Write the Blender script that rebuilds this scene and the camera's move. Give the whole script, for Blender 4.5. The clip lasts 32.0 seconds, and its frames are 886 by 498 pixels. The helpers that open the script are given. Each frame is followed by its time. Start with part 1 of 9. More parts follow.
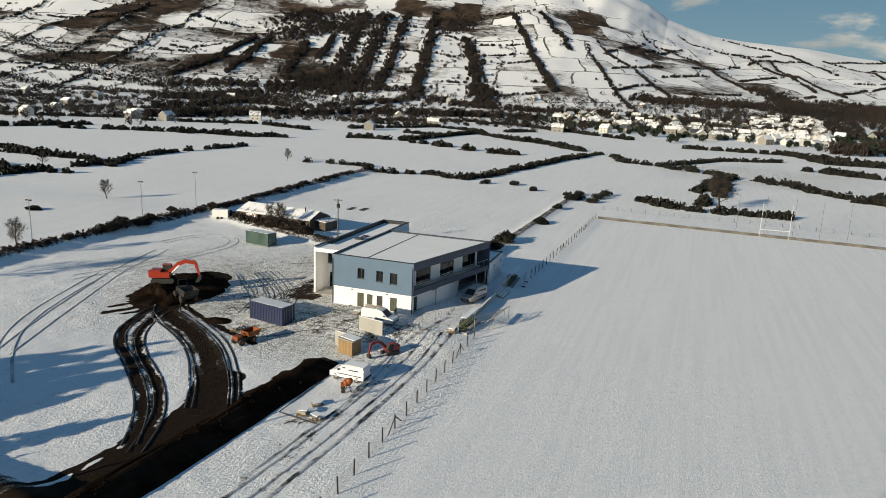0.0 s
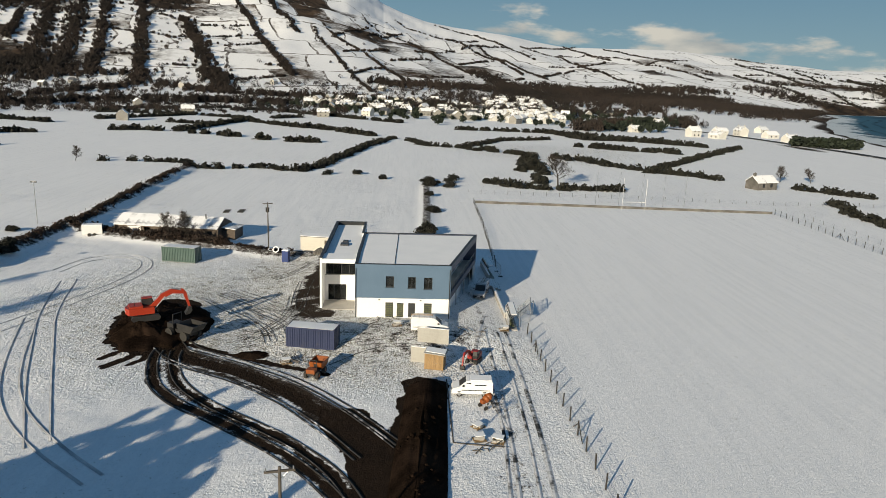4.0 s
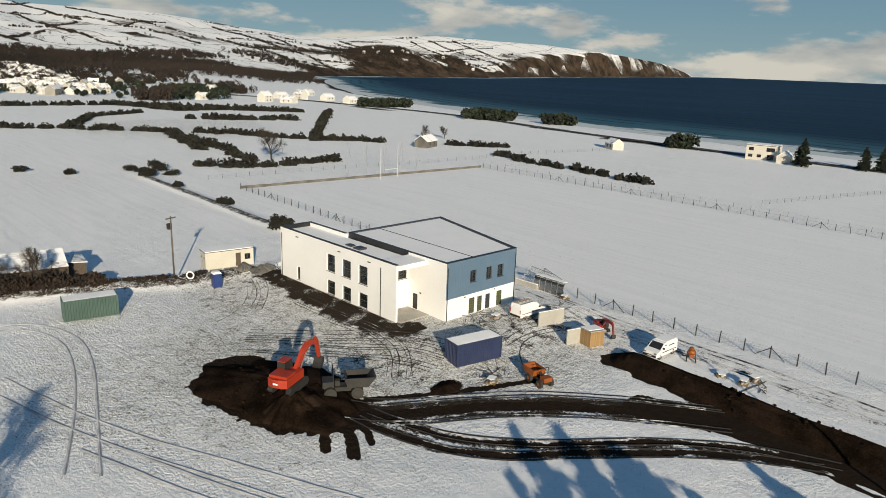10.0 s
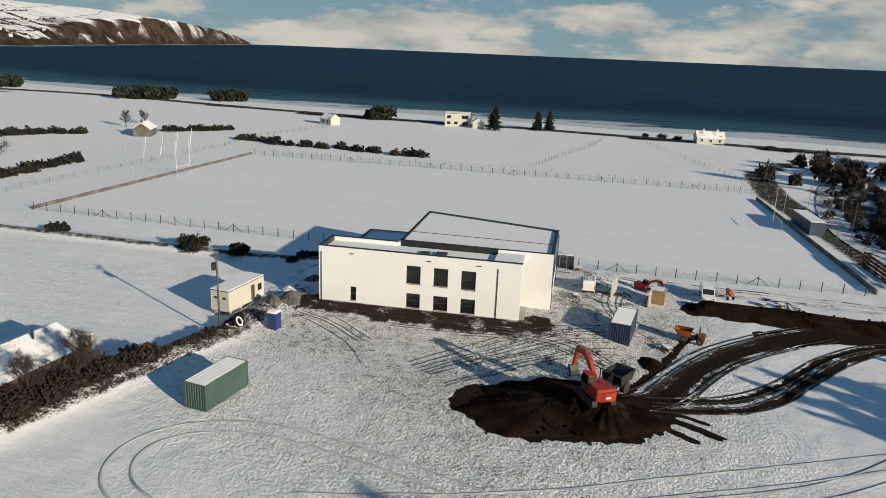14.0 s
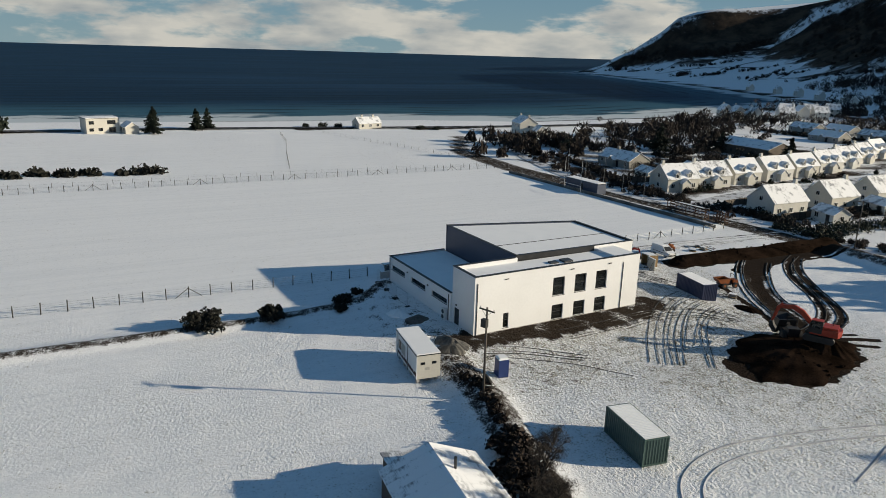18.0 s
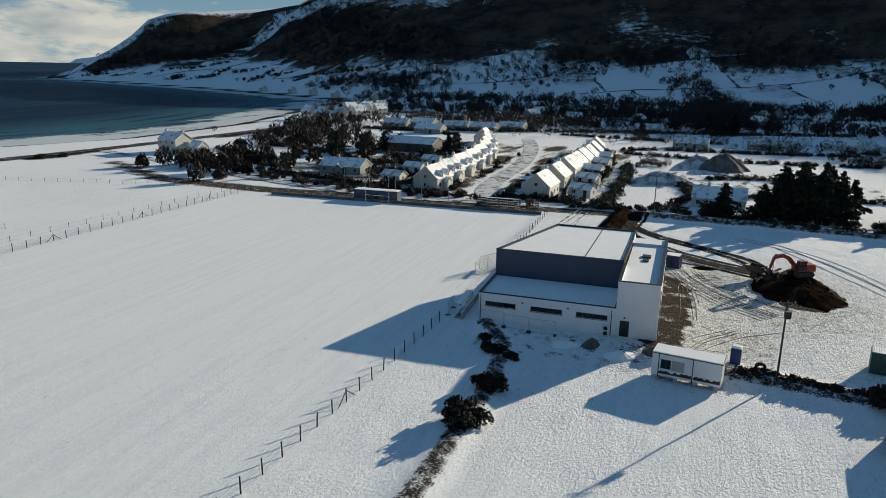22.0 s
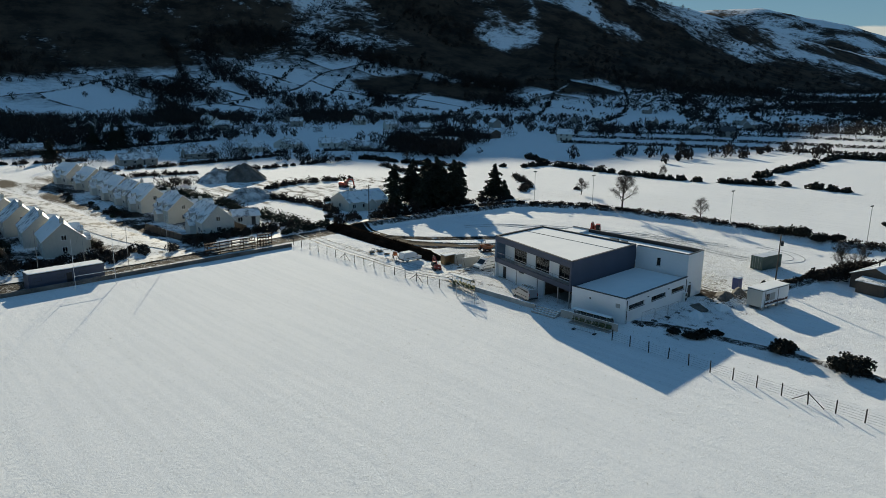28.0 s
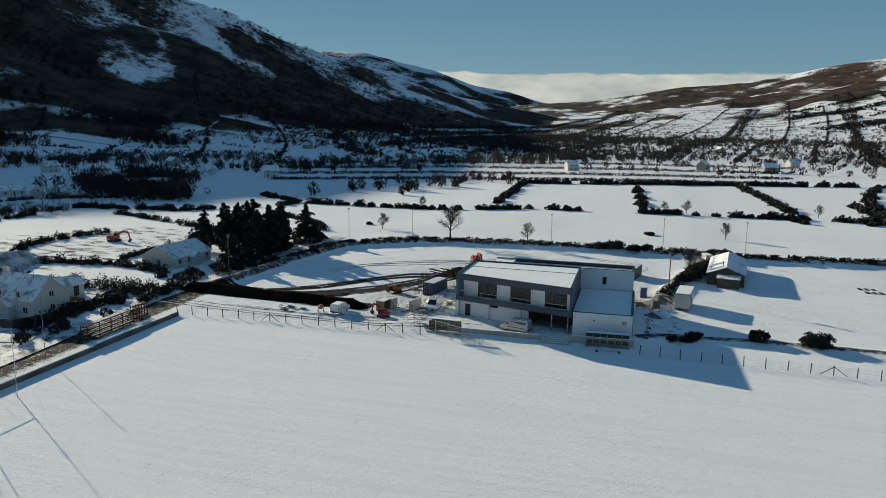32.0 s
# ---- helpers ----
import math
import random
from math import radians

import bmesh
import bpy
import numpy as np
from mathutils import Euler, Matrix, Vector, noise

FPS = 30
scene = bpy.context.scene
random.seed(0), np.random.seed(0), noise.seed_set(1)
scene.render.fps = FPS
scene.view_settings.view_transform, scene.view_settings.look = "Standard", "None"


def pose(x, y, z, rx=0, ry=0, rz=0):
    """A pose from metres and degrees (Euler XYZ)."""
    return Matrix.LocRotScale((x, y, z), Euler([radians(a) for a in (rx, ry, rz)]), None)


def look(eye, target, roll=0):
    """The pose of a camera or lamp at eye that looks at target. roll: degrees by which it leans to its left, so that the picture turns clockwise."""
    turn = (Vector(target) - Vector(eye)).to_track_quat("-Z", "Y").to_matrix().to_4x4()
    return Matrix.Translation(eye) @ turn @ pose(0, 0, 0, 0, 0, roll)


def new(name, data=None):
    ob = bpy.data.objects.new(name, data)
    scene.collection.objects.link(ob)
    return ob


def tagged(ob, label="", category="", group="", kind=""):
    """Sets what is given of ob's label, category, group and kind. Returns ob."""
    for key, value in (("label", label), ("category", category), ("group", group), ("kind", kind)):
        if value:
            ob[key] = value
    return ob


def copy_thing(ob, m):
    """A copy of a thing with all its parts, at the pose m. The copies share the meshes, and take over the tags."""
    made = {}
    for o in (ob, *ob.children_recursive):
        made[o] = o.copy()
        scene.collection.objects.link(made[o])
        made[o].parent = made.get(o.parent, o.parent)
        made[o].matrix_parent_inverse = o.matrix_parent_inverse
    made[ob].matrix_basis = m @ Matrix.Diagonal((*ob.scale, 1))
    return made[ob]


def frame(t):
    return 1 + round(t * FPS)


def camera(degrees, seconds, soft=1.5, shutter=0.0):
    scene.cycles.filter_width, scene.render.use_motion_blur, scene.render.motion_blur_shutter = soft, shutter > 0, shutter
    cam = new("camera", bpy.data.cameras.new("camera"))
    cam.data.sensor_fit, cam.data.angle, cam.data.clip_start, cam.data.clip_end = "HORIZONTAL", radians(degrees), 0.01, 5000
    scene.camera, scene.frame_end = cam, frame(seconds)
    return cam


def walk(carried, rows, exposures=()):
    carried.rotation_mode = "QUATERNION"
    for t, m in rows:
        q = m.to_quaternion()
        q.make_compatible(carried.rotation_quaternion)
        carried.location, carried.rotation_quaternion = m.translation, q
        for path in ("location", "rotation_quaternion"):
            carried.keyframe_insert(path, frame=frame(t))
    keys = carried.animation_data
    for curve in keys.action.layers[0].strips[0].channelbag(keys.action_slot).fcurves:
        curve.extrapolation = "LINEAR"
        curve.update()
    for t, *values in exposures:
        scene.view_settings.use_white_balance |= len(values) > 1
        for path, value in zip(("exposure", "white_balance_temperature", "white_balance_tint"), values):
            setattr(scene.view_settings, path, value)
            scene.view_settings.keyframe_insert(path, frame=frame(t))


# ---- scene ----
cam = camera(64.6, 32.0, soft=0.75)
PATH = [
    (0, (52.934, -92.732, 31.621), (52.299, -90.888, 31.177), 2.4),
    (0.5, (48.584, -94.086, 31.473), (48.03, -92.216, 31.03), 2.3),
    (1, (43.781, -95.093, 31.387), (43.319, -93.199, 30.943), 2.3),
    (1.5, (38.635, -95.776, 31.353), (38.266, -93.861, 30.908), 2.3),
    (2, (33.237, -96.168, 31.35), (32.971, -94.237, 30.902), 2.3),
    (2.5, (27.668, -96.289, 31.36), (27.5, -94.348, 30.908), 2.3),
    (4.5, (5.326, -93.921, 31.452), (5.565, -91.99, 30.987), 2.1),
    (5, (-0.571, -92.849, 31.346), (-0.207, -90.939, 30.878), 2.1),
    (5.5, (-6.528, -91.389, 31.255), (-6.059, -89.503, 30.784), 2.0),
    (6, (-11.975, -89.545, 31.079), (-11.409, -87.686, 30.606), 1.9),
    (6.5, (-17.181, -87.295, 31.035), (-16.512, -85.471, 30.557), 1.9),
    (7, (-22.203, -84.992, 30.971), (-21.433, -83.21, 30.491), 1.9),
    (7.5, (-27.225, -82.209, 31.052), (-26.353, -80.476, 30.568), 1.9),
    (8, (-32.311, -79.139, 31.075), (-31.339, -77.46, 30.587), 1.9),
    (8.5, (-37.658, -75.52, 31.1), (-36.589, -73.904, 30.606), 1.9),
    (9, (-42.913, -71.313, 31.027), (-41.745, -69.768, 30.529), 2.0),
    (9.5, (-48.123, -66.595, 30.862), (-46.856, -65.132, 30.358), 2.0),
    (10, (-53.085, -61.366, 30.819), (-51.723, -59.992, 30.312), 2.1),
    (10.5, (-57.896, -55.716, 30.798), (-56.44, -54.444, 30.286), 2.2),
    (11, (-62.17, -49.698, 30.801), (-60.623, -48.541, 30.283), 2.2),
    (11.5, (-66.146, -43.277, 30.881), (-64.519, -42.238, 30.358), 2.3),
    (12, (-69.915, -36.534, 30.985), (-68.216, -35.62, 30.456), 2.3),
    (12.5, (-73.393, -29.389, 31.165), (-71.631, -28.607, 30.63), 2.4),
    (13, (-76.479, -21.811, 31.366), (-74.664, -21.167, 30.827), 2.4),
    (13.5, (-79.205, -13.864, 31.584), (-77.347, -13.362, 31.04), 2.4),
    (14, (-81.43, -5.447, 31.867), (-79.539, -5.091, 31.32), 2.4),
    (14.5, (-83.022, 3.589, 32.159), (-81.109, 3.782, 31.609), 2.5),
    (16.5, (-78.346, 41.253, 32.236), (-76.477, 40.795, 31.691), 2.3),
    (17, (-75.042, 50.503, 32.32), (-73.223, 49.875, 31.777), 2.1),
    (17.5, (-70.882, 59.279, 32.43), (-69.127, 58.488, 31.887), 1.8),
    (18, (-65.802, 67.759, 32.56), (-64.127, 66.81, 32.019), 1.7),
    (18.5, (-60.02, 75.759, 32.654), (-58.439, 74.658, 32.117), 1.4),
    (19, (-53.468, 83.236, 32.763), (-51.993, 81.996, 32.228), 1.2),
    (19.5, (-46.085, 90.143, 32.831), (-44.728, 88.773, 32.3), 1.2),
    (20, (-38.082, 96.243, 32.913), (-36.853, 94.756, 32.385), 1.1),
    (20.5, (-29.515, 101.675, 33.008), (-28.418, 100.087, 32.484), 1.1),
    (21, (-20.468, 106.296, 33.121), (-19.514, 104.616, 32.602), 0.9),
    (21.5, (-10.859, 110.124, 33.097), (-10.063, 108.362, 32.585), 0.9),
    (22, (-0.944, 113.026, 33.205), (-0.322, 111.193, 32.699), 0.9),
    (22.5, (9.383, 114.924, 33.084), (9.822, 113.037, 32.587), 1.0),
    (23, (19.833, 115.412, 32.849), (20.092, 113.49, 32.361), 1.1),
    (23.5, (30.051, 115.052, 32.769), (30.126, 113.112, 32.289), 1.0),
    (24, (40.381, 113.527, 32.594), (40.259, 111.587, 32.12), 1.1),
    (24.5, (50.376, 111.165, 32.752), (50.068, 109.246, 32.281), 1.1),
    (25, (60.053, 107.674, 32.625), (59.583, 105.787, 32.158), 1.1),
    (25.5, (68.987, 103.348, 32.484), (68.348, 101.511, 32.019), 1.1),
    (27.5, (102.542, 83.026, 33.324), (101.302, 81.525, 32.867), 0.8),
    (28, (108.27, 76.819, 33.238), (106.92, 75.416, 32.78), 0.7),
    (28.5, (113.248, 70.585, 33.352), (111.796, 69.288, 32.892), 0.6),
    (29, (117.573, 64.343, 33.494), (116.03, 63.156, 33.035), 0.6),
    (29.5, (121.342, 58.131, 33.64), (119.72, 57.049, 33.193), 0.5),
    (30, (124.613, 51.931, 33.706), (122.923, 50.952, 33.273), 0.4),
    (30.5, (127.249, 45.987, 33.756), (125.5, 45.112, 33.338), 0.3),
    (31, (129.389, 39.945, 33.632), (127.586, 39.178, 33.231), 0.4),
    (31.5, (131.427, 33.426, 33.373), (129.576, 32.77, 32.994), 0.6),
    (32, (133.3, 26.011, 32.795), (131.403, 25.481, 32.446), 0.8),
]
EXPOSURES = [(0.0, 0.13, 7440, 6), (6.0, 0.18, 7500, 7), (13.0, 0.12, 7440, 7), (17.0, 0.08, 7290, 7), (22.0, 0.22, 7180, 5), (25.0, 0.28, 7120, 4), (32.0, 0.22, 7090, 1)]
walk(cam, [(t, look(eye, target, roll)) for t, eye, target, roll in PATH], EXPOSURES)

# ---- sky, sun ----
SUN_DIR = Vector((-0.506, -0.819, 0.2715)).normalized()  # towards the sun
SUN_EL = math.asin(SUN_DIR.z)
SUN_ROT = math.atan2(SUN_DIR.x, SUN_DIR.y)
world = bpy.data.worlds.new("winter_sky")
scene.world = world
world.use_nodes = True
wn, wl = world.node_tree.nodes, world.node_tree.links
wn.clear()
sky = wn.new("ShaderNodeTexSky")
sky.sky_type, sky.sun_disc = "NISHITA", False
sky.sun_elevation, sky.sun_rotation = SUN_EL, SUN_ROT
sky.air_density, sky.dust_density, sky.ozone_density = 0.8, 0.05, 3.0
coord = wn.new("ShaderNodeTexCoord")
sep = wn.new("ShaderNodeSeparateXYZ")
wl.new(coord.outputs["Generated"], sep.inputs[0])
stretch = wn.new("ShaderNodeMapping")
stretch.inputs["Scale"].default_value = (1.0, 1.0, 3.4)
wl.new(coord.outputs["Generated"], stretch.inputs[0])
puff = wn.new("ShaderNodeTexNoise")
puff.inputs["Scale"].default_value, puff.inputs["Detail"].default_value, puff.inputs["Roughness"].default_value = 6.5, 10.0, 0.56
wl.new(stretch.outputs[0], puff.inputs["Vector"])
low = wn.new("ShaderNodeMapRange")  # more cloud towards the horizon
for k, v in (("From Min", 0.0), ("From Max", 0.15), ("To Min", 0.13), ("To Max", -0.15)):
    low.inputs[k].default_value = v
wl.new(sep.outputs["Z"], low.inputs["Value"])
# the sky clears inland, above a bank of fog that lies on the ridges
inland = wn.new("ShaderNodeVectorMath")
inland.operation = "DOT_PRODUCT"
inland.inputs[1].default_value = (-0.97, -0.24, 0.0)
wl.new(coord.outputs["Generated"], inland.inputs[0])
clear = wn.new("ShaderNodeMapRange")
clear.interpolation_type = "SMOOTHSTEP"
for k, v in (("From Min", 0.45), ("From Max", 0.85), ("To Min", 0.0), ("To Max", -0.22)):
    clear.inputs[k].default_value = v
wl.new(inland.outputs["Value"], clear.inputs["Value"])
bank = wn.new("ShaderNodeMapRange")
bank.interpolation_type = "SMOOTHSTEP"
for k, v in (("From Min", 0.055), ("From Max", 0.085), ("To Min", -2.9), ("To Max", 0.0)):
    bank.inputs[k].default_value = v
wl.new(sep.outputs["Z"], bank.inputs["Value"])
lay = wn.new("ShaderNodeMath")
lay.operation = "MULTIPLY_ADD"
wl.new(clear.outputs[0], lay.inputs[0]), wl.new(bank.outputs[0], lay.inputs[1]), wl.new(clear.outputs[0], lay.inputs[2])
tally = wn.new("ShaderNodeMath")
wl.new(lay.outputs[0], tally.inputs[0]), wl.new(low.outputs[0], tally.inputs[1])
add = wn.new("ShaderNodeMath")
wl.new(puff.outputs["Fac"], add.inputs[0]), wl.new(tally.outputs[0], add.inputs[1])
cover = wn.new("ShaderNodeMapRange")
cover.interpolation_type = "SMOOTHSTEP"
for k, v in (("From Min", 0.50), ("From Max", 0.62)):
    cover.inputs[k].default_value = v
wl.new(add.outputs[0], cover.inputs["Value"])
shade = wn.new("ShaderNodeTexNoise")
shade.inputs["Scale"].default_value, shade.inputs["Detail"].default_value = 9.0, 7.0
wl.new(stretch.outputs[0], shade.inputs["Vector"])
tone = wn.new("ShaderNodeValToRGB")
tone.color_ramp.elements[0].position, tone.color_ramp.elements[0].color = 0.32, (6.0, 7.2, 8.6, 1)
tone.color_ramp.elements[1].position, tone.color_ramp.elements[1].color = 0.60, (12.6, 12.8, 12.9, 1)
wl.new(shade.outputs["Fac"], tone.inputs[0])
mixc = wn.new("ShaderNodeMix")
mixc.data_type = "RGBA"
wl.new(cover.outputs[0], mixc.inputs["Factor"])
haze = wn.new("ShaderNodeValToRGB")  # the clear cold blue of a winter noon, paler low down
haze.color_ramp.elements[0].position, haze.color_ramp.elements[0].color = 0.0, (4.6, 7.8, 10.4, 1)
haze.color_ramp.elements[1].position, haze.color_ramp.elements[1].color = 0.32, (1.25, 3.2, 6.5, 1)
haze.color_ramp.elements.new(0.15).color = (2.6, 5.7, 9.2, 1)
wl.new(sep.outputs["Z"], haze.inputs[0])
cold = wn.new("ShaderNodeMix")
cold.data_type = "RGBA"
cold.inputs["Factor"].default_value = 0.8
wl.new(haze.outputs[0], cold.inputs["B"])
wl.new(sky.outputs[0], cold.inputs["A"])
wl.new(cold.outputs["Result"], mixc.inputs["A"])
wl.new(tone.outputs[0], mixc.inputs["B"])
bg = wn.new("ShaderNodeBackground")
bg.inputs["Strength"].default_value = 0.041
wl.new(mixc.outputs["Result"], bg.inputs["Color"])
wout = wn.new("ShaderNodeOutputWorld")
wl.new(bg.outputs[0], wout.inputs[0])

sun = new("sun", bpy.data.lights.new("sun", "SUN"))
sun.data.energy, sun.data.angle, sun.data.color = 5.0, radians(0.55), (1.0, 0.915, 0.79)
sun.matrix_world = look(SUN_DIR * 300, (0, 0, 0))

# ---- materials ----
class Nodes:
    """A node material with short ways to add and join nodes."""

    def __init__(self, name):
        self.m = bpy.data.materials.new(name)
        self.m.use_nodes = True
        self.t = self.m.node_tree
        self.b = self.t.nodes["Principled BSDF"]
        self.co = self.t.nodes.new("ShaderNodeTexCoord").outputs["Object"]

    def add(self, kind, **values):
        n = self.t.nodes.new(kind)
        for k, v in values.items():
            n.inputs[k.replace("_", " ")].default_value = v
        return n

    def join(self, a, b):
        self.t.links.new(a, b)

    def noise(self, scale, detail=5.0, rough=0.55, vector=None, stretch=None):
        n = self.add("ShaderNodeTexNoise", Scale=scale, Detail=detail, Roughness=rough)
        vec = vector or self.co
        if stretch:
            s = self.add("ShaderNodeMapping", Scale=stretch)
            self.join(vec, s.inputs[0])
            vec = s.outputs[0]
        self.join(vec, n.inputs["Vector"])
        return n.outputs["Fac"]

    def math(self, op, a, b=0.0):
        n = self.t.nodes.new("ShaderNodeMath")
        n.operation = op
        for i, v in enumerate((a, b)):
            if isinstance(v, (int, float)):
                n.inputs[i].default_value = v
            else:
                self.join(v, n.inputs[i])
        return n.outputs[0]

    def step(self, value, lo, hi, a=0.0, b=1.0):
        n = self.add("ShaderNodeMapRange", From_Min=lo, From_Max=hi, To_Min=a, To_Max=b)
        n.interpolation_type = "SMOOTHSTEP"
        self.join(value, n.inputs["Value"])
        return n.outputs[0]

    def mix(self, fac, a, b):
        n = self.t.nodes.new("ShaderNodeMix")
        n.data_type = "RGBA"
        for v, s in ((fac, n.inputs["Factor"]), (a, n.inputs["A"]), (b, n.inputs["B"])):
            if isinstance(v, (int, float)):
                s.default_value = v
            elif isinstance(v, tuple):
                s.default_value = (*v, 1)
            else:
                self.join(v, s)
        return n.outputs["Result"]

    def bump(self, height, distance, strength=0.6):
        n = self.add("ShaderNodeBump", Strength=strength, Distance=distance)
        self.join(height, n.inputs["Height"])
        self.join(n.outputs[0], self.b.inputs["Normal"])

    def done(self, colour=None, rough=0.7, metal=0.0, spec=0.5):
        if isinstance(colour, tuple):
            self.b.inputs["Base Color"].default_value = (*colour, 1)
        elif colour is not None:
            self.join(colour, self.b.inputs["Base Color"])
        if isinstance(rough, (int, float)):
            self.b.inputs["Roughness"].default_value = rough
        else:
            self.join(rough, self.b.inputs["Roughness"])
        self.b.inputs["Metallic"].default_value = metal
        self.b.inputs["Specular IOR Level"].default_value = spec
        return self.m


def plain(name, c1, c2, rough=0.6, scale=3.0, metal=0.0, bump=0.0, spec=0.5, dirt=0.0, random_tone=0.0):
    """Two tones at two scales, with dirt and a little relief."""
    n = Nodes(name)
    big, small = n.noise(scale * 0.25, 4), n.noise(scale * 4, 6, 0.65)
    fac = n.math("ADD", n.math("MULTIPLY", big, 0.6), n.math("MULTIPLY", small, 0.4))
    col = n.mix(n.step(fac, 0.35, 0.65), c1, c2)
    if dirt:
        col = n.mix(n.step(n.noise(scale * 0.7, 7, 0.7), 0.55, 0.75, 0, dirt), col, (0.10, 0.085, 0.065))
    if random_tone:
        info = n.t.nodes.new("ShaderNodeObjectInfo")
        hsv = n.add("ShaderNodeHueSaturation")
        n.join(n.math("ADD", n.math("MULTIPLY", info.outputs["Random"], random_tone), 1.0 - random_tone / 2), hsv.inputs["Value"])
        n.join(col, hsv.inputs["Color"])
        col = hsv.outputs[0]
    if bump:
        n.bump(small, bump)
    return n.done(col, rough, metal, spec)


SNOW = (0.90, 0.905, 0.915)


def snow_ground():
    n = Nodes("snow_ground")
    mask = n.t.nodes.new("ShaderNodeVertexColor")
    mask.layer_name = "mask"
    sp = n.t.nodes.new("ShaderNodeSeparateColor")
    n.join(mask.outputs["Color"], sp.inputs[0])
    soil_a, mud_a, heath_a, rough_a = sp.outputs[0], sp.outputs[1], sp.outputs[2], mask.outputs["Alpha"]
    fine, mid, wide = n.noise(5.0, 8, 0.72), n.noise(0.9, 6, 0.6), n.noise(0.05, 5, 0.6)
    far1, far2 = n.noise(0.012, 9, 0.68), n.noise(0.06, 9, 0.78)
    snow = n.mix(wide, (0.87, 0.88, 0.895), SNOW)
    grain = n.noise(4.2, 5, 0.85, stretch=(1.0, 0.6, 1.0))
    snow = n.mix(n.step(grain, 0.44, 0.62, 0.0, 0.30), snow, (0.64, 0.66, 0.69))
    swept = n.noise(0.7, 4, 0.6, stretch=(1.5, 0.05, 1.0))
    snow = n.mix(n.step(swept, 0.42, 0.62, 0.0, 0.17), snow, (0.62, 0.65, 0.68))
    # grass showing through the thin snow
    speck = n.math("ADD", n.math("MULTIPLY", fine, 0.75), n.math("MULTIPLY", mid, 0.25))
    speck = n.math("ADD", speck, n.math("MULTIPLY", rough_a, 0.11))
    grass = n.mix(fine, (0.10, 0.095, 0.05), (0.22, 0.19, 0.11))
    snow = n.mix(n.step(speck, 0.575, 0.68, 0.0, 0.85), snow, grass)
    # churned mud
    earth = n.mix(n.noise(1.6, 7, 0.7), (0.009, 0.006, 0.004), (0.034, 0.022, 0.015))
    mudf = n.math("ADD", n.math("MULTIPLY", fine, 0.6), n.math("MULTIPLY", mid, 0.4))
    muddy = n.step(n.math("ADD", mudf, n.math("MULTIPLY", mud_a, 0.62)), 0.74, 0.90)
    snow = n.mix(muddy, snow, n.mix(n.noise(2.6, 6, 0.75), (0.012, 0.009, 0.007), (0.060, 0.045, 0.034)))
    soil = n.step(n.math("ADD", soil_a, n.math("MULTIPLY", n.math("SUBTRACT", mudf, 0.5), 0.6)), 0.40, 0.56)
    snow = n.mix(soil, snow, earth)
    # heather and scree on the high ground
    hf = n.math("ADD", n.math("MULTIPLY", far1, 0.40), n.math("MULTIPLY", far2, 0.60))
    # walled hill fields: each grazed or rough by itself, with scrub along the walls
    turn = n.add("ShaderNodeMapping", Rotation=(0.0, 0.0, -0.30), Scale=(1.0, 1.0, 0.0))
    bent = n.add("ShaderNodeVectorMath")
    bent.operation = "SCALE"
    bent.inputs["Scale"].default_value = 130.0
    drift = n.add("ShaderNodeTexNoise", Scale=0.0035, Detail=3.0)
    n.join(n.co, drift.inputs["Vector"])
    n.join(drift.outputs["Color"], bent.inputs[0])
    shift = n.add("ShaderNodeVectorMath")
    n.join(n.co, shift.inputs[0]), n.join(bent.outputs[0], shift.inputs[1])
    n.join(shift.outputs[0], turn.inputs[0])
    plots = n.add("ShaderNodeTexBrick", Scale=1.0, Mortar_Size=2.6, Mortar_Smooth=0.3, Brick_Width=82.0, Row_Height=128.0)
    plots.offset, plots.squash, plots.squash_frequency = 0.37, 1.7, 3
    plots.inputs["Color1"].default_value, plots.inputs["Color2"].default_value = (0, 0, 0, 1), (1, 1, 1, 1)
    plots.inputs["Mortar"].default_value = (0.5, 0.5, 0.5, 1)
    n.join(turn.outputs[0], plots.inputs["Vector"])
    zone = n.step(soil_a, -0.9, -0.1, 1.0, 0.0)
    state = n.math("MULTIPLY", n.math("MULTIPLY", n.math("SUBTRACT", plots.outputs["Color"], 0.50), 0.34), zone)
    hf = n.math("ADD", n.math("MULTIPLY", n.math("SUBTRACT", hf, 0.5), n.math("SUBTRACT", 1.0, n.math("MULTIPLY", zone, 0.5))), 0.5)
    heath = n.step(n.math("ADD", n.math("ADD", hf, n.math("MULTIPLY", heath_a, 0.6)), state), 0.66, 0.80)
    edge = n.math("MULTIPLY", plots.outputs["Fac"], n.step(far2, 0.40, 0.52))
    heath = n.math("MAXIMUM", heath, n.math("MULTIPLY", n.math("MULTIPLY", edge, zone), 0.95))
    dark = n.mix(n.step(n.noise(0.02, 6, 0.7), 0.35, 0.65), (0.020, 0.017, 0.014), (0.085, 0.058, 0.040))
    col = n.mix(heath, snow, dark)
    # drifted and trodden snow: fine everywhere, coarser where the ground is rough
    furrow = n.noise(1.5, 5, 0.7, stretch=(1.6, 0.30, 1.0))
    lumps = n.noise(3.4, 3, 0.6)
    coarse = n.math("MULTIPLY", n.math("SUBTRACT", n.math("ADD", n.math("ADD", mid, furrow), n.math("MULTIPLY", lumps, 1.3)), 1.65), n.math("ADD", 0.05, n.math("MULTIPLY", rough_a, 1.25)))
    crust = n.noise(6.0, 7, 0.82, stretch=(1.0, 0.7, 1.0))
    lines = n.noise(1.1, 3, 0.5, stretch=(1.3, 0.035, 1.0))
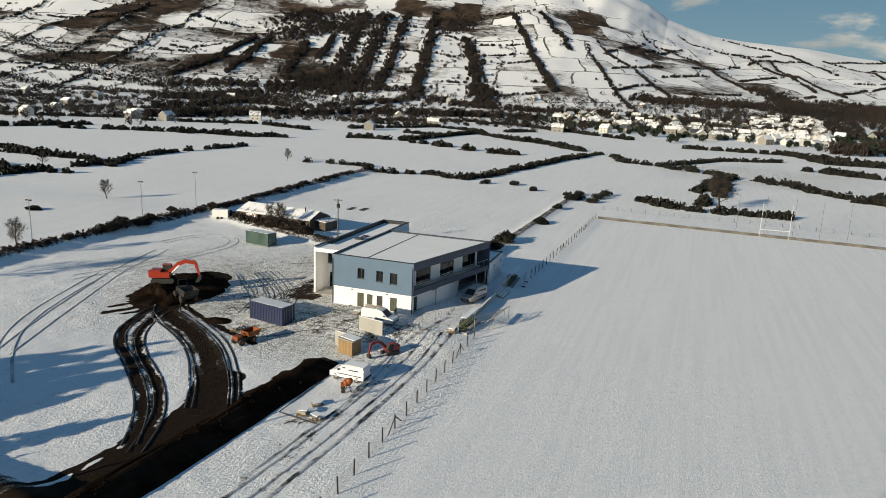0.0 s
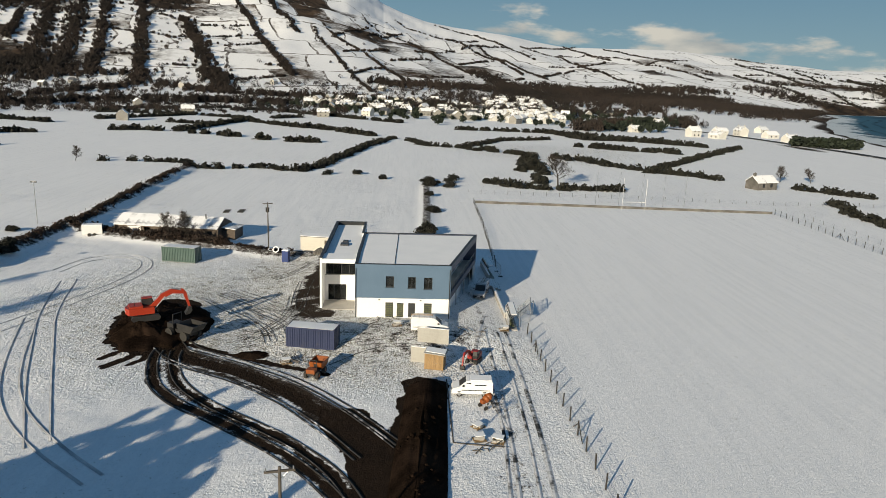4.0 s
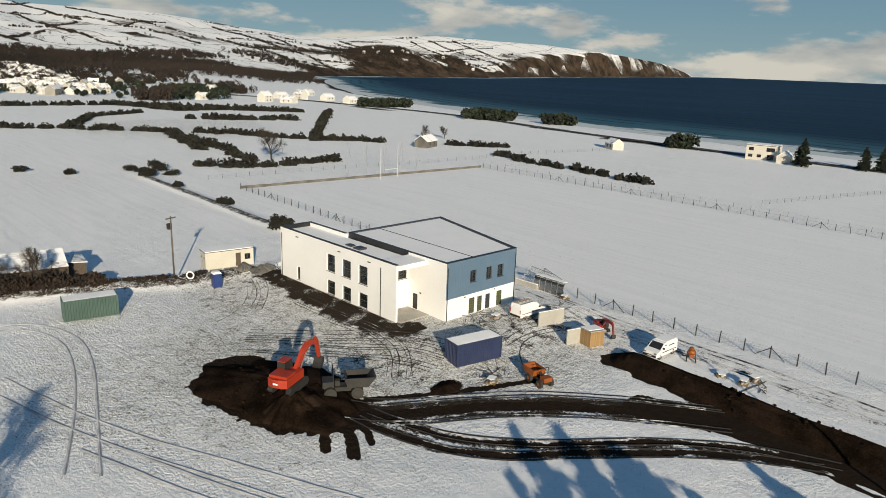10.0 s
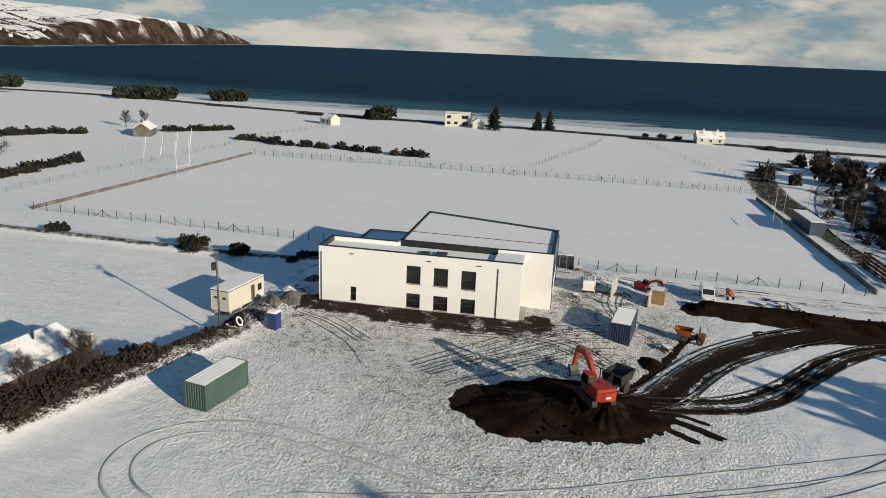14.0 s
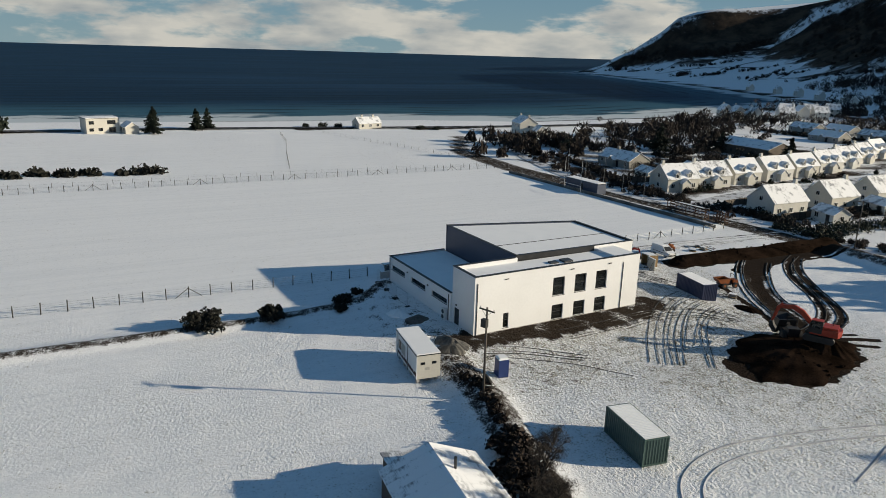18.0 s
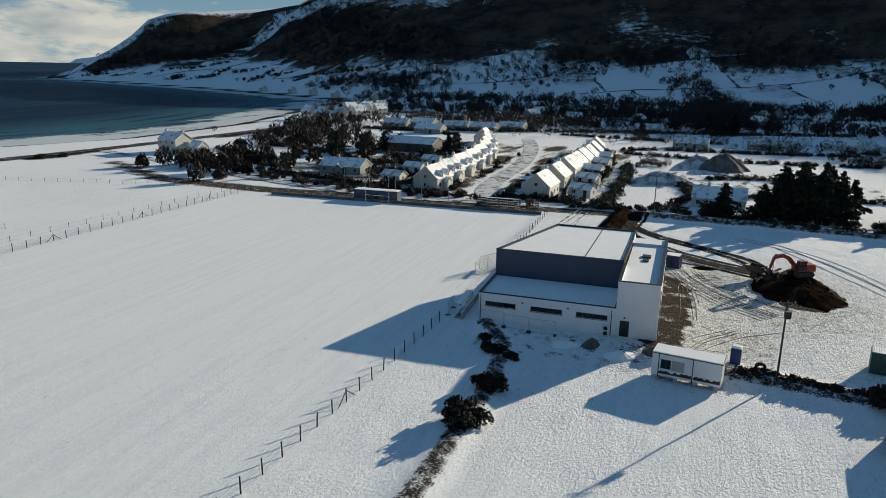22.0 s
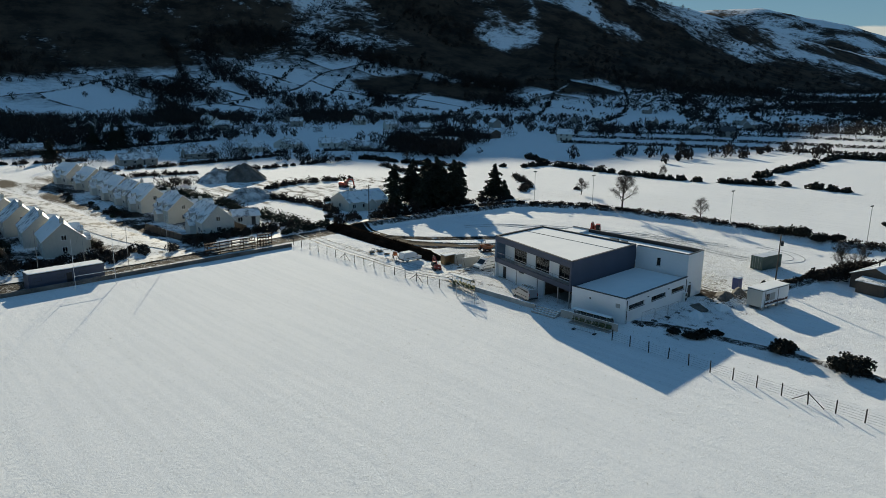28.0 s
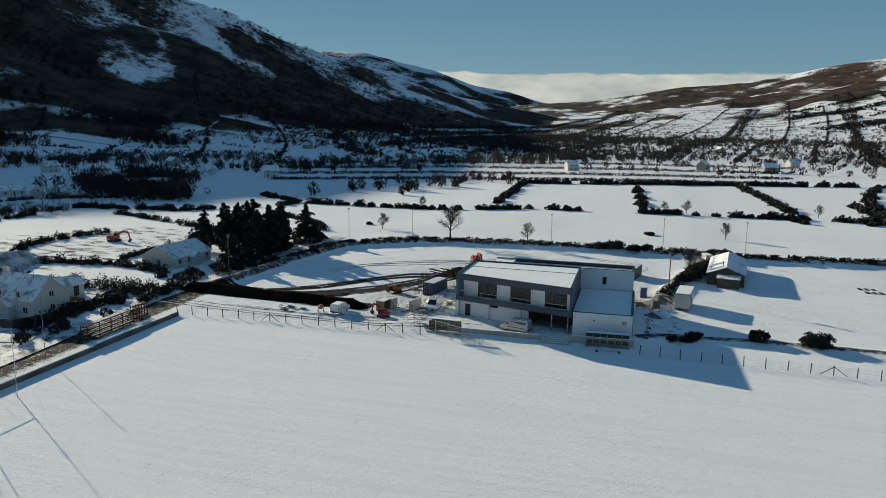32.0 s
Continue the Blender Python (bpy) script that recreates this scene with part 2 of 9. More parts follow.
    fine_relief = n.math("ADD", n.math("MULTIPLY", crust, 0.18), n.math("MULTIPLY", lines, 0.045))
    n.bump(n.math("ADD", fine_relief, coarse), 0.28, 0.95)
    return n.done(col, 0.92, 0.0, 0.06)


M = {}
M["ground"] = snow_ground()
M["snow"] = plain("snow", (0.85, 0.86, 0.87), (0.90, 0.905, 0.91), 0.9, 1.5, bump=0.02, spec=0.06)
M["soil"] = plain("dark_soil", (0.006, 0.0042, 0.003), (0.028, 0.018, 0.013), 1.0, 1.4, bump=0.12, spec=0.0)
M["render"] = plain("white_render", (0.77, 0.775, 0.78), (0.82, 0.825, 0.83), 0.85, 0.8, bump=0.004)
M["soffit"] = plain("white_soffit", (0.70, 0.70, 0.69), (0.76, 0.76, 0.75), 0.7, 0.8)
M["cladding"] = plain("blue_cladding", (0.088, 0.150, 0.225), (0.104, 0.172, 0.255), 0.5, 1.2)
# the same blue with shade painted in, for the north and east sides
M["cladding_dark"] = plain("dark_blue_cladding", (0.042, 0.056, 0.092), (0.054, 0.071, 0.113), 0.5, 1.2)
M["trim"] = plain("dark_grey_metal", (0.018, 0.02, 0.023), (0.035, 0.037, 0.04), 0.45, 2.0, metal=0.3)
M["frame"] = plain("anthracite_frame", (0.03, 0.032, 0.035), (0.05, 0.052, 0.055), 0.4, 2.0)
M["lattice"] = plain("green_board", (0.06, 0.075, 0.035), (0.12, 0.13, 0.06), 0.7, 4.0)
M["concrete"] = plain("concrete", (0.32, 0.31, 0.29), (0.44, 0.42, 0.39), 0.9, 1.5, bump=0.01, dirt=0.4)
M["panel"] = plain("pale_panel", (0.33, 0.325, 0.30), (0.42, 0.41, 0.38), 0.8, 1.0, dirt=0.2)
M["cont_blue"] = plain("navy_container_paint", (0.016, 0.026, 0.07), (0.024, 0.036, 0.09), 0.45, 1.2, dirt=0.35)
M["cont_green"] = plain("green_container_paint", (0.040, 0.080, 0.069), (0.058, 0.104, 0.092), 0.5, 1.2, dirt=0.35)
M["cream"] = plain("cream_cabin_paint", (0.50, 0.48, 0.425), (0.58, 0.56, 0.50), 0.6, 1.0, dirt=0.2)
M["blue_plastic"] = plain("blue_plastic", (0.012, 0.032, 0.13), (0.02, 0.045, 0.17), 0.4, 2.0)
M["pole"] = plain("weathered_timber", (0.06, 0.052, 0.045), (0.12, 0.105, 0.09), 0.85, 3.0)
M["post"] = plain("dark_post", (0.02, 0.018, 0.016), (0.045, 0.04, 0.035), 0.8, 4.0)
M["timber"] = plain("yellow_timber", (0.25, 0.155, 0.07), (0.36, 0.235, 0.115), 0.75, 3.0, random_tone=0.3)
M["wire"] = plain("galvanised_wire", (0.25, 0.26, 0.27), (0.35, 0.36, 0.37), 0.4, 4.0, metal=0.8)
M["steel"] = plain("galvanised_steel", (0.36, 0.37, 0.38), (0.46, 0.47, 0.48), 0.4, 3.0, metal=0.8)
M["white_paint"] = plain("white_vehicle_paint", (0.74, 0.75, 0.76), (0.80, 0.80, 0.80), 0.25, 0.8, dirt=0.12)
M["silver_paint"] = plain("silver_vehicle_paint", (0.36, 0.38, 0.40), (0.45, 0.46, 0.48), 0.3, 0.8, metal=0.5)
M["orange"] = plain("orange_paint", (0.32, 0.03, 0.012), (0.42, 0.045, 0.018), 0.4, 1.0, dirt=0.25)
M["amber"] = plain("amber_paint", (0.22, 0.055, 0.010), (0.33, 0.09, 0.016), 0.5, 1.6, dirt=0.85)
M["red"] = plain("red_paint", (0.24, 0.016, 0.016), (0.34, 0.026, 0.02), 0.4, 1.0, dirt=0.3)
M["plant_dark"] = plain("black_machine_paint", (0.014, 0.014, 0.015), (0.03, 0.029, 0.028), 0.6, 2.0, dirt=0.1)
M["rubber"] = plain("rubber", (0.018, 0.017, 0.016), (0.035, 0.033, 0.03), 0.85, 3.0, dirt=0.3)
M["bark"] = plain("bark", (0.02, 0.016, 0.013), (0.05, 0.042, 0.034), 0.9, 2.0)
M["twig"] = plain("twigs", (0.025, 0.019, 0.015), (0.055, 0.041, 0.031), 0.9, 0.8)
M["needles"] = plain("conifer_needles", (0.005, 0.010, 0.006), (0.018, 0.028, 0.013), 0.8, 0.6)
M["gorse"] = plain("gorse", (0.004, 0.005, 0.003), (0.015, 0.015, 0.009), 0.85, 0.8)
M["scrub"] = plain("brown_scrub", (0.010, 0.007, 0.005), (0.038, 0.022, 0.015), 0.9, 0.6)
M["hedge"] = plain("far_hedge", (0.006, 0.0055, 0.004), (0.022, 0.018, 0.013), 0.9, 0.05)
M["wood"] = plain("far_wood", (0.008, 0.006, 0.005), (0.032, 0.022, 0.017), 0.9, 0.03)
M["stone"] = plain("field_stone", (0.06, 0.057, 0.052), (0.17, 0.16, 0.145), 0.9, 1.5, bump=0.03)
M["house_white"] = plain("white_house_wall", (0.52, 0.51, 0.47), (0.62, 0.61, 0.57), 0.85, 0.5)
M["house_cream"] = plain("cream_house_wall", (0.50, 0.48, 0.43), (0.58, 0.56, 0.50), 0.85, 0.5)
M["house_grey"] = plain("grey_house_wall", (0.22, 0.21, 0.19), (0.30, 0.29, 0.26), 0.85, 0.5)
M["slate"] = plain("slate", (0.045, 0.05, 0.06), (0.09, 0.095, 0.105), 0.6, 2.0)
M["brown_cladding"] = plain("brown_sheet", (0.055, 0.04, 0.03), (0.10, 0.075, 0.055), 0.7, 1.0)
M["peeling"] = plain("peeling_red_brown_paint", (0.05, 0.018, 0.014), (0.10, 0.04, 0.03), 0.8, 3.0, dirt=0.4)
M["rust"] = plain("rusty_steel", (0.035, 0.018, 0.012), (0.11, 0.05, 0.028), 0.85, 2.5, dirt=0.3)
M["door_red"] = plain("red_door_paint", (0.4, 0.03, 0.02), (0.45, 0.05, 0.03), 0.5, 1.0)


def patchy_snow():
    """Snow lying over slates, thin in stripes along the courses."""
    n = Nodes("snow_on_slates")
    g = n.t.nodes.new("ShaderNodeTexCoord").outputs["Object"]
    worn = n.math("ADD", n.noise(0.5, 6, 0.65), n.math("MULTIPLY", n.noise(3.0, 5, 0.7, g, (0.4, 3.0, 3.0)), 0.45))
    info = n.t.nodes.new("ShaderNodeObjectInfo")
    worn = n.math("ADD", worn, n.math("MULTIPLY", info.outputs["Random"], 0.16))
    col = n.mix(n.step(worn, 0.80, 1.00, 0.0, 0.8), SNOW, (0.08, 0.09, 0.105))
    n.bump(worn, 0.03)
    return n.done(col, 0.65, 0.0, 0.25)


def glass():
    n = Nodes("window_glass")
    n.b.inputs["Transmission Weight"].default_value = 0.85
    n.b.inputs["IOR"].default_value = 1.45
    return n.done(n.mix(n.noise(0.6), (0.05, 0.06, 0.065), (0.09, 0.10, 0.105)), 0.04)


def sea_water():
    n = Nodes("sea_water")
    swell = n.noise(0.030, 5, 0.6, stretch=(1.0, 0.32, 1.0))
    chop = n.noise(0.35, 7, 0.7, stretch=(1.0, 0.5, 1.0))
    patch = n.noise(0.0045, 5, 0.55, stretch=(1.0, 0.45, 1.0))
    mask = n.t.nodes.new("ShaderNodeVertexColor")
    mask.layer_name = "mask"
    sp = n.t.nodes.new("ShaderNodeSeparateColor")
    n.join(mask.outputs["Color"], sp.inputs[0])
    col = n.mix(n.step(patch, 0.35, 0.65), (0.006, 0.025, 0.056), (0.011, 0.038, 0.078))
    lines = n.noise(0.045, 6, 0.7, stretch=(1.0, 0.05, 1.0))
    col = n.mix(n.step(lines, 0.42, 0.60, 0.0, 0.75), col, (0.003, 0.012, 0.024))
    col = n.mix(n.step(sp.outputs[0], 0.1, 0.9, 0.0, 0.7), col, (0.05, 0.14, 0.19))
    # swell running in to the beach: breakers' shadow painted as dark fronts, closer together near the sand
    run = n.math("ADD", n.math("MULTIPLY", n.math("POWER", sp.outputs[2], 0.7), 17.0), n.math("MULTIPLY", n.noise(0.006, 4, 0.5), 1.6))
    front = n.step(n.math("ABSOLUTE", n.math("SUBTRACT", n.math("FRACT", run), 0.5)), 0.05, 0.22, 1.0, 0.0)
    front = n.math("MULTIPLY", n.math("MULTIPLY", front, n.step(sp.outputs[2], 0.5, 0.95, 1.0, 0.0)), n.step(n.noise(0.012, 4, 0.6), 0.40, 0.60))
    col = n.mix(n.math("MULTIPLY", front, 0.85), col, (0.002, 0.008, 0.016))
    foam = n.math("MULTIPLY", n.step(n.math("ADD", n.noise(0.06, 6, 0.7, stretch=(1.0, 0.25, 1.0)), n.math("MULTIPLY", sp.outputs[1], 0.35)), 0.66, 0.74), n.step(sp.outputs[1], 0.1, 0.6))
    col = n.mix(foam, col, (0.55, 0.60, 0.62))
    n.bump(n.math("ADD", n.math("MULTIPLY", swell, 1.2), n.math("MULTIPLY", chop, 0.25)), 1.6, 0.5)
    return n.done(col, 0.55, 0.0, 0.05)


def road_surface(name, bare, seed):
    """Tarmac under melting snow: bare of it in long worn bands."""
    n = Nodes(name)
    worn = n.math("ADD", n.noise(0.35, 7, 0.7), n.math("MULTIPLY", n.noise(2.0, 6, 0.7), 0.35))
    wet = n.mix(n.noise(1.2, 6), (0.018, 0.018, 0.019), (0.05, 0.047, 0.044))
    n.bump(worn, 0.04)
    return n.done(n.mix(n.step(worn, bare - 0.08, bare + 0.08), wet, (0.62, 0.63, 0.65)), 0.75, 0.0, 0.25)


M["road"] = road_surface("wet_road", 0.80, 1)
M["slush"] = road_surface("slush_road", 0.62, 2)
M["mud_shade_line"] = road_surface("mud_shade_line", 0.78, 3)
M["lane_mud"] = road_surface("lane_mud", 0.64, 4)
M["rut_mud"] = road_surface("rut_mud", 0.80, 5)
# grey because the shade inside the pressed ruts is put into the colour
M["pressed_snow"] = plain("pressed_snow", (0.30, 0.31, 0.33), (0.58, 0.59, 0.61), 0.85, 2.0, bump=0.03, spec=0.1)
M["patchy_snow"] = patchy_snow()
M["dusted"] = plain("snow_dusted_rubble", (0.13, 0.125, 0.12), (0.82, 0.83, 0.84), 0.9, 1.4, bump=0.06, spec=0.1)
M["glass"] = glass()
M["sea"] = sea_water()

# ---- shapes ----
class Geo:
    """Collects vertices and faces of one mesh."""

    def __init__(self):
        self.v, self.f = [], []

    def put(self, verts, faces):
        n = len(self.v)
        self.v.extend(tuple(p) for p in verts)
        self.f.extend(tuple(i + n for i in q) for q in faces)
        return self

    def box(self, x0, x1, y0, y1, z0, z1):
        p = [(x, y, z) for z in (z0, z1) for x, y in ((x0, y0), (x1, y0), (x1, y1), (x0, y1))]
        return self.put(p, [(3, 2, 1, 0), (4, 5, 6, 7), (0, 1, 5, 4), (1, 2, 6, 5), (2, 3, 7, 6), (3, 0, 4, 7)])

    def prism(self, pts, z0, z1, top=None):
        """A flat outline in x, y raised from z0 to z1; top: another outline for the upper end."""
        n = len(pts)
        up = top or pts
        self.put([(x, y, z0) for x, y in pts] + [(x, y, z1) for x, y in up],
                 [tuple(range(n - 1, -1, -1)), tuple(range(n, 2 * n))] + [(i, (i + 1) % n, n + (i + 1) % n, n + i) for i in range(n)])
        return self

    def slab(self, pts, y0, y1, inset=0.0):
        """An outline in x, z drawn out along y; inset narrows the far and near faces."""
        n = len(pts)
        self.put([(x, y0, z) for x, z in pts] + [(x, y1, z) for x, z in pts],
                 [tuple(range(n)), tuple(range(2 * n - 1, n - 1, -1))] + [((i + 1) % n, i, n + i, n + (i + 1) % n) for i in range(n)])
        return self

    def rod(self, a, b, r0, r1=None, n=6):
        """A tapered rod from a to b."""
        a, b = Vector(a), Vector(b)
        r1 = r0 if r1 is None else r1
        d = (b - a).normalized()
        u = d.orthogonal().normalized()
        w = d.cross(u)
        ring = [(math.cos(2 * math.pi * i / n), math.sin(2 * math.pi * i / n)) for i in range(n)]
        p = [a + (u * c + w * s) * r0 for c, s in ring] + [b + (u * c + w * s) * r1 for c, s in ring]
        return self.put(p, [(i, (i + 1) % n, n + (i + 1) % n, n + i) for i in range(n)] + [tuple(range(n - 1, -1, -1)), tuple(range(n, 2 * n))])

    def tube(self, pts, r, n=3):
        """One unbroken tube through points."""
        first = len(self.v)
        for i, p in enumerate(pts):
            a, b = Vector(pts[max(i - 1, 0)]), Vector(pts[min(i + 1, len(pts) - 1)])
            d = (b - a).normalized()
            u = d.orthogonal().normalized()
            w = d.cross(u)
            self.v.extend(tuple(Vector(p) + (u * math.cos(2 * math.pi * k / n) + w * math.sin(2 * math.pi * k / n)) * r) for k in range(n))
        for i in range(len(pts) - 1):
            q = first + i * n
            self.f.extend((q + k, q + (k + 1) % n, q + n + (k + 1) % n, q + n + k) for k in range(n))
        return self

    def disc(self, c, r, w, n=14):
        """A wheel with its axle along y."""
        x, y, z = c
        return self.rod((x, y - w / 2, z), (x, y + w / 2, z), r, r, n)


def mesh_of(name, geo, material, smooth=False):
    me = bpy.data.meshes.new(name)
    me.from_pydata(geo.v, [], geo.f)
    me.materials.append(material)
    if smooth:
        me.polygons.foreach_set("use_smooth", [True] * len(me.polygons))
    me.update()
    return me


def part(name, geo, material, parent=None, label="", smooth=False):
    ob = new(name, mesh_of(name, geo, material, smooth))
    ob.parent = parent
    return tagged(ob, label)


def piece(name, mesh, parent, m):
    """A part that shares its mesh with others."""
    ob = new(name, mesh)
    ob.parent = parent
    ob.matrix_basis = m
    return ob


def thing(name, m, label, category, group="", kind=""):
    ob = new(name)
    ob.empty_display_size = 0.3
    ob.matrix_basis = m
    return tagged(ob, label, category, group, kind)


def wall_panel(length, height, thick, holes, z0=0.0):
    """A wall along +x with its outer face at y = 0, and openings (x0, x1, z0, z1) that go right through."""
    g = Geo()
    us = sorted({0.0, length, *[h[0] for h in holes], *[h[1] for h in holes]})
    for a, b in zip(us, us[1:]):
        mid = (a + b) / 2
        cuts = sorted((h[2], h[3]) for h in holes if h[0] < mid < h[1])
        z = z0
        for lo, hi in cuts:
            if lo > z + 1e-4:
                g.box(a, b, 0, thick, z, lo)
            z = max(z, hi)
        if height > z + 1e-4:
            g.box(a, b, 0, thick, z, height)
    return g


def window(parent, m, w, h, bars=0, frame="frame", cross=0, name="window"):
    """A framed pane, lower left corner at the origin, facing -y. bars: upright bars; cross: level bars."""
    fr, spare, level = Geo(), [Geo() for _ in range(bars)], [Geo() for _ in range(cross)]
    t = min(0.07, w * 0.09)
    fr.box(0, t, 0.02, 0.10, 0, h), fr.box(w - t, w, 0.02, 0.10, 0, h), fr.box(t, w - t, 0.02, 0.10, 0, t), fr.box(t, w - t, 0.02, 0.10, h - t, h)
    for i in range(bars):
        x = w * (i + 1) / (bars + 1)
        (fr if frame != "frame" else spare[0]).box(x - t / 2, x + t / 2, 0.02, 0.10, t, h - t)
        spare = spare[1:] + spare[:1]
    for i in range(cross):
        z = h * (i + 1) / (cross + 1)
        (fr if frame != "frame" else level[i]).box(t, w - t, 0.025, 0.095, z - t / 2, z + t / 2)
    base = part(name, fr, M[frame], parent)
    base.matrix_basis = m
    owner, place = (base, pose(0, 0, 0)) if parent.parent is None else (parent, m)
    if frame == "frame":
        for g in spare:
            part("mullion", g, M[frame], owner).matrix_basis = place
        for g in level:
            part("transom", g, M[frame], owner).matrix_basis = place
    pane = part("pane", Geo().box(t, w - t, 0.05, 0.07, t, h - t), M["glass"], owner)
    pane.matrix_basis = place
    pane.visible_shadow = False
    return base


def line_points(pts, step):
    """Points along a broken line, a step apart, with the way the line goes."""
    out = []
    for (x0, y0), (x1, y1) in zip(pts, pts[1:]):
        d = math.hypot(x1 - x0, y1 - y0)
        k = max(1, int(round(d / step)))
        out += [(x0 + (x1 - x0) * i / k, y0 + (y1 - y0) * i / k, math.atan2(y1 - y0, x1 - x0)) for i in range(k)]
    out.append((*pts[-1], math.atan2(pts[-1][1] - pts[-2][1], pts[-1][0] - pts[-2][0])))
    return out


def leaf_mesh(name, centres, sizes, material, rng, flat=0.0):
    """Many small leaf blades (quads) at the given places, turned at random; one mesh."""
    c = np.asarray(centres, float)
    s = np.asarray(sizes, float)[:, None]
    n = len(c)
    u = rng.normal(size=(n, 3))
    u /= np.linalg.norm(u, axis=1)[:, None]
    w = rng.normal(size=(n, 3))
    w -= (w * u).sum(1)[:, None] * u
    w /= np.linalg.norm(w, axis=1)[:, None]
    if flat:
        u[:, 2] *= 1 - flat
        w[:, 2] *= 1 - flat
    a = rng.uniform(0.55, 1.0, (n, 1))
    v = np.stack([c - u * s - w * s * a * 0.5, c + u * s * 0.6 - w * s * a, c + u * s + w * s * a * 0.5, c - u * s * 0.6 + w * s * a], 1).reshape(-1, 3)
    me = bpy.data.meshes.new(name)
    me.vertices.add(4 * n), me.loops.add(4 * n), me.polygons.add(n)
    me.vertices.foreach_set("co", v.ravel())
    me.loops.foreach_set("vertex_index", np.arange(4 * n, dtype=np.int32))
    me.polygons.foreach_set("loop_start", np.arange(0, 4 * n, 4, dtype=np.int32))
    me.materials.append(material)
    me.update(calc_edges=True)
    return me


def strand_mesh(name, centres, lengths, material, rng, slim=0.27, up=0.9):
    """Many bare twigs, each a slim tapering blade that leans out and up; one mesh."""
    c = np.asarray(centres, float)
    n = len(c)
    L = np.asarray(lengths, float)[:, None]
    d = rng.normal(size=(n, 3))
    d[:, 2] = np.abs(d[:, 2]) * 0.6 + up
    d /= np.linalg.norm(d, axis=1)[:, None]
    w = np.cross(d, rng.normal(size=(n, 3)))
    w /= np.linalg.norm(w, axis=1)[:, None]
    v = np.stack([c - d * L * 0.5 - w * L * slim * 0.5, c - d * L * 0.5 + w * L * slim * 0.5, c + d * L * 0.5], 1).reshape(-1, 3)
    me = bpy.data.meshes.new(name)
    me.vertices.add(3 * n), me.loops.add(3 * n), me.polygons.add(n)
    me.vertices.foreach_set("co", v.ravel())
    me.loops.foreach_set("vertex_index", np.arange(3 * n, dtype=np.int32))
    me.polygons.foreach_set("loop_start", np.arange(0, 3 * n, 3, dtype=np.int32))
    me.materials.append(material)
    me.update(calc_edges=True)
    return me
# ---- lie of the land ----
# sea: the shoreline from the southern headland round the bay to the northern one
SHORE = [(1900, -3900), (1560, -1700), (1400, -1270), (1330, -1130), (1170, -984), (646, -743), (350, -566), (322, -470), (268, -261), (266, -165), (288, -110), (300, -20),
         (314, 80), (326, 190), (344, 290), (372, 390), (450, 600), (620, 900), (776, 1118), (864, 1327), (1150, 1425), (1420, 1460), (1640, 1490), (2000, 1640), (2500, 1770), (3000, 1860), (3650, 1940), (6000, 2300)]
SEA_Z = -4.0


def sea_distance(x, y):
    """Metres from the shoreline, positive out at sea."""
    x, y = np.asarray(x, float), np.asarray(y, float)
    ring = SHORE + [(9000, 2300), (9000, -3900)]
    best = np.full(x.shape, 1e9)
    inside = np.zeros(x.shape, bool)
    for i, ((x0, y0), (x1, y1)) in enumerate(zip(ring, ring[1:] + ring[:1])):
        dx, dy = x1 - x0, y1 - y0
        if i < len(SHORE) - 1:
            k = np.clip(((x - x0) * dx + (y - y0) * dy) / (dx * dx + dy * dy), 0, 1)
            best = np.minimum(best, np.hypot(x - x0 - k * dx, y - y0 - k * dy))
        if dy != 0:
            inside ^= ((y0 > y) != (y1 > y)) & (x < dx * (y - y0) / dy + x0)
    return np.where(inside, best, -best)


# hills: bearing (clockwise from +y), radius of the foot, radius of the crest, height of the crest in degrees seen from the drone
NORTH = [(-100, 1500, 3300, 1.5), (-94, 1500, 3400, 1.9), (-90.7, 1450, 3330, 2.4), (-87, 1450, 3280, 3.0), (-83.6, 1420, 3240, 3.2), (-80, 1400, 3200, 3.7), (-76.8, 1380, 3090, 4.4), (-73, 1350, 2980, 4.9), (-60, 1200, 2700, 7.0), (-45, 1050, 2500, 9.0),
         (-25, 950, 2400, 9.8), (-10, 900, 2350, 8.9), (-4.8, 900, 2350, 7.4), (-3.5, 900, 2350, 6.8), (-2, 900, 2350, 5.8), (-0.4, 900, 2350, 5.15), (1.4, 900, 2350, 4.6), (4, 930, 2380, 4.15), (8, 970, 2430, 3.75), (10.5, 990, 2470, 3.25), (13, 1010, 2500, 2.9), (17, 1050, 2500, 2.92), (21, 1100, 2515, 2.9),
         (25, 1220, 2590, 2.5), (27, 1260, 2610, 2.15), (30, 1300, 2660, 1.95), (32, 1340, 2690, 1.66), (36, 1640, 2760, 1.68), (39.5, 1900, 2840, 2.05), (44, 2060, 2980, 2.2), (47.5, 2120, 3090, 2.03), (52, 2250, 3270, 1.85), (56, 2350, 3460, 1.48), (59.6, 2850, 3680, 1.05), (61.8, 3400, 3920, 0.66), (63.2, 3560, 4050, 0.06), (64.2, 3600, 4100, -0.7)]
FAR_WEST = [(-130, 2500, 3900, 4.0), (-120, 2500, 3900, 5.1), (-116.4, 2500, 3900, 5.55), (-112.6, 2500, 3900, 5.6), (-109.6, 2550, 3900, 4.85), (-107, 2580, 3900, 4.3), (-104.8, 2600, 3910, 3.55), (-103.6, 2620, 3930, 3.1), (-100.6, 2700, 3990, 2.6), (-98.2, 2760, 4060, 1.85), (-96, 2820, 4120, 1.5), (-92, 2900, 4200, 1.3)]
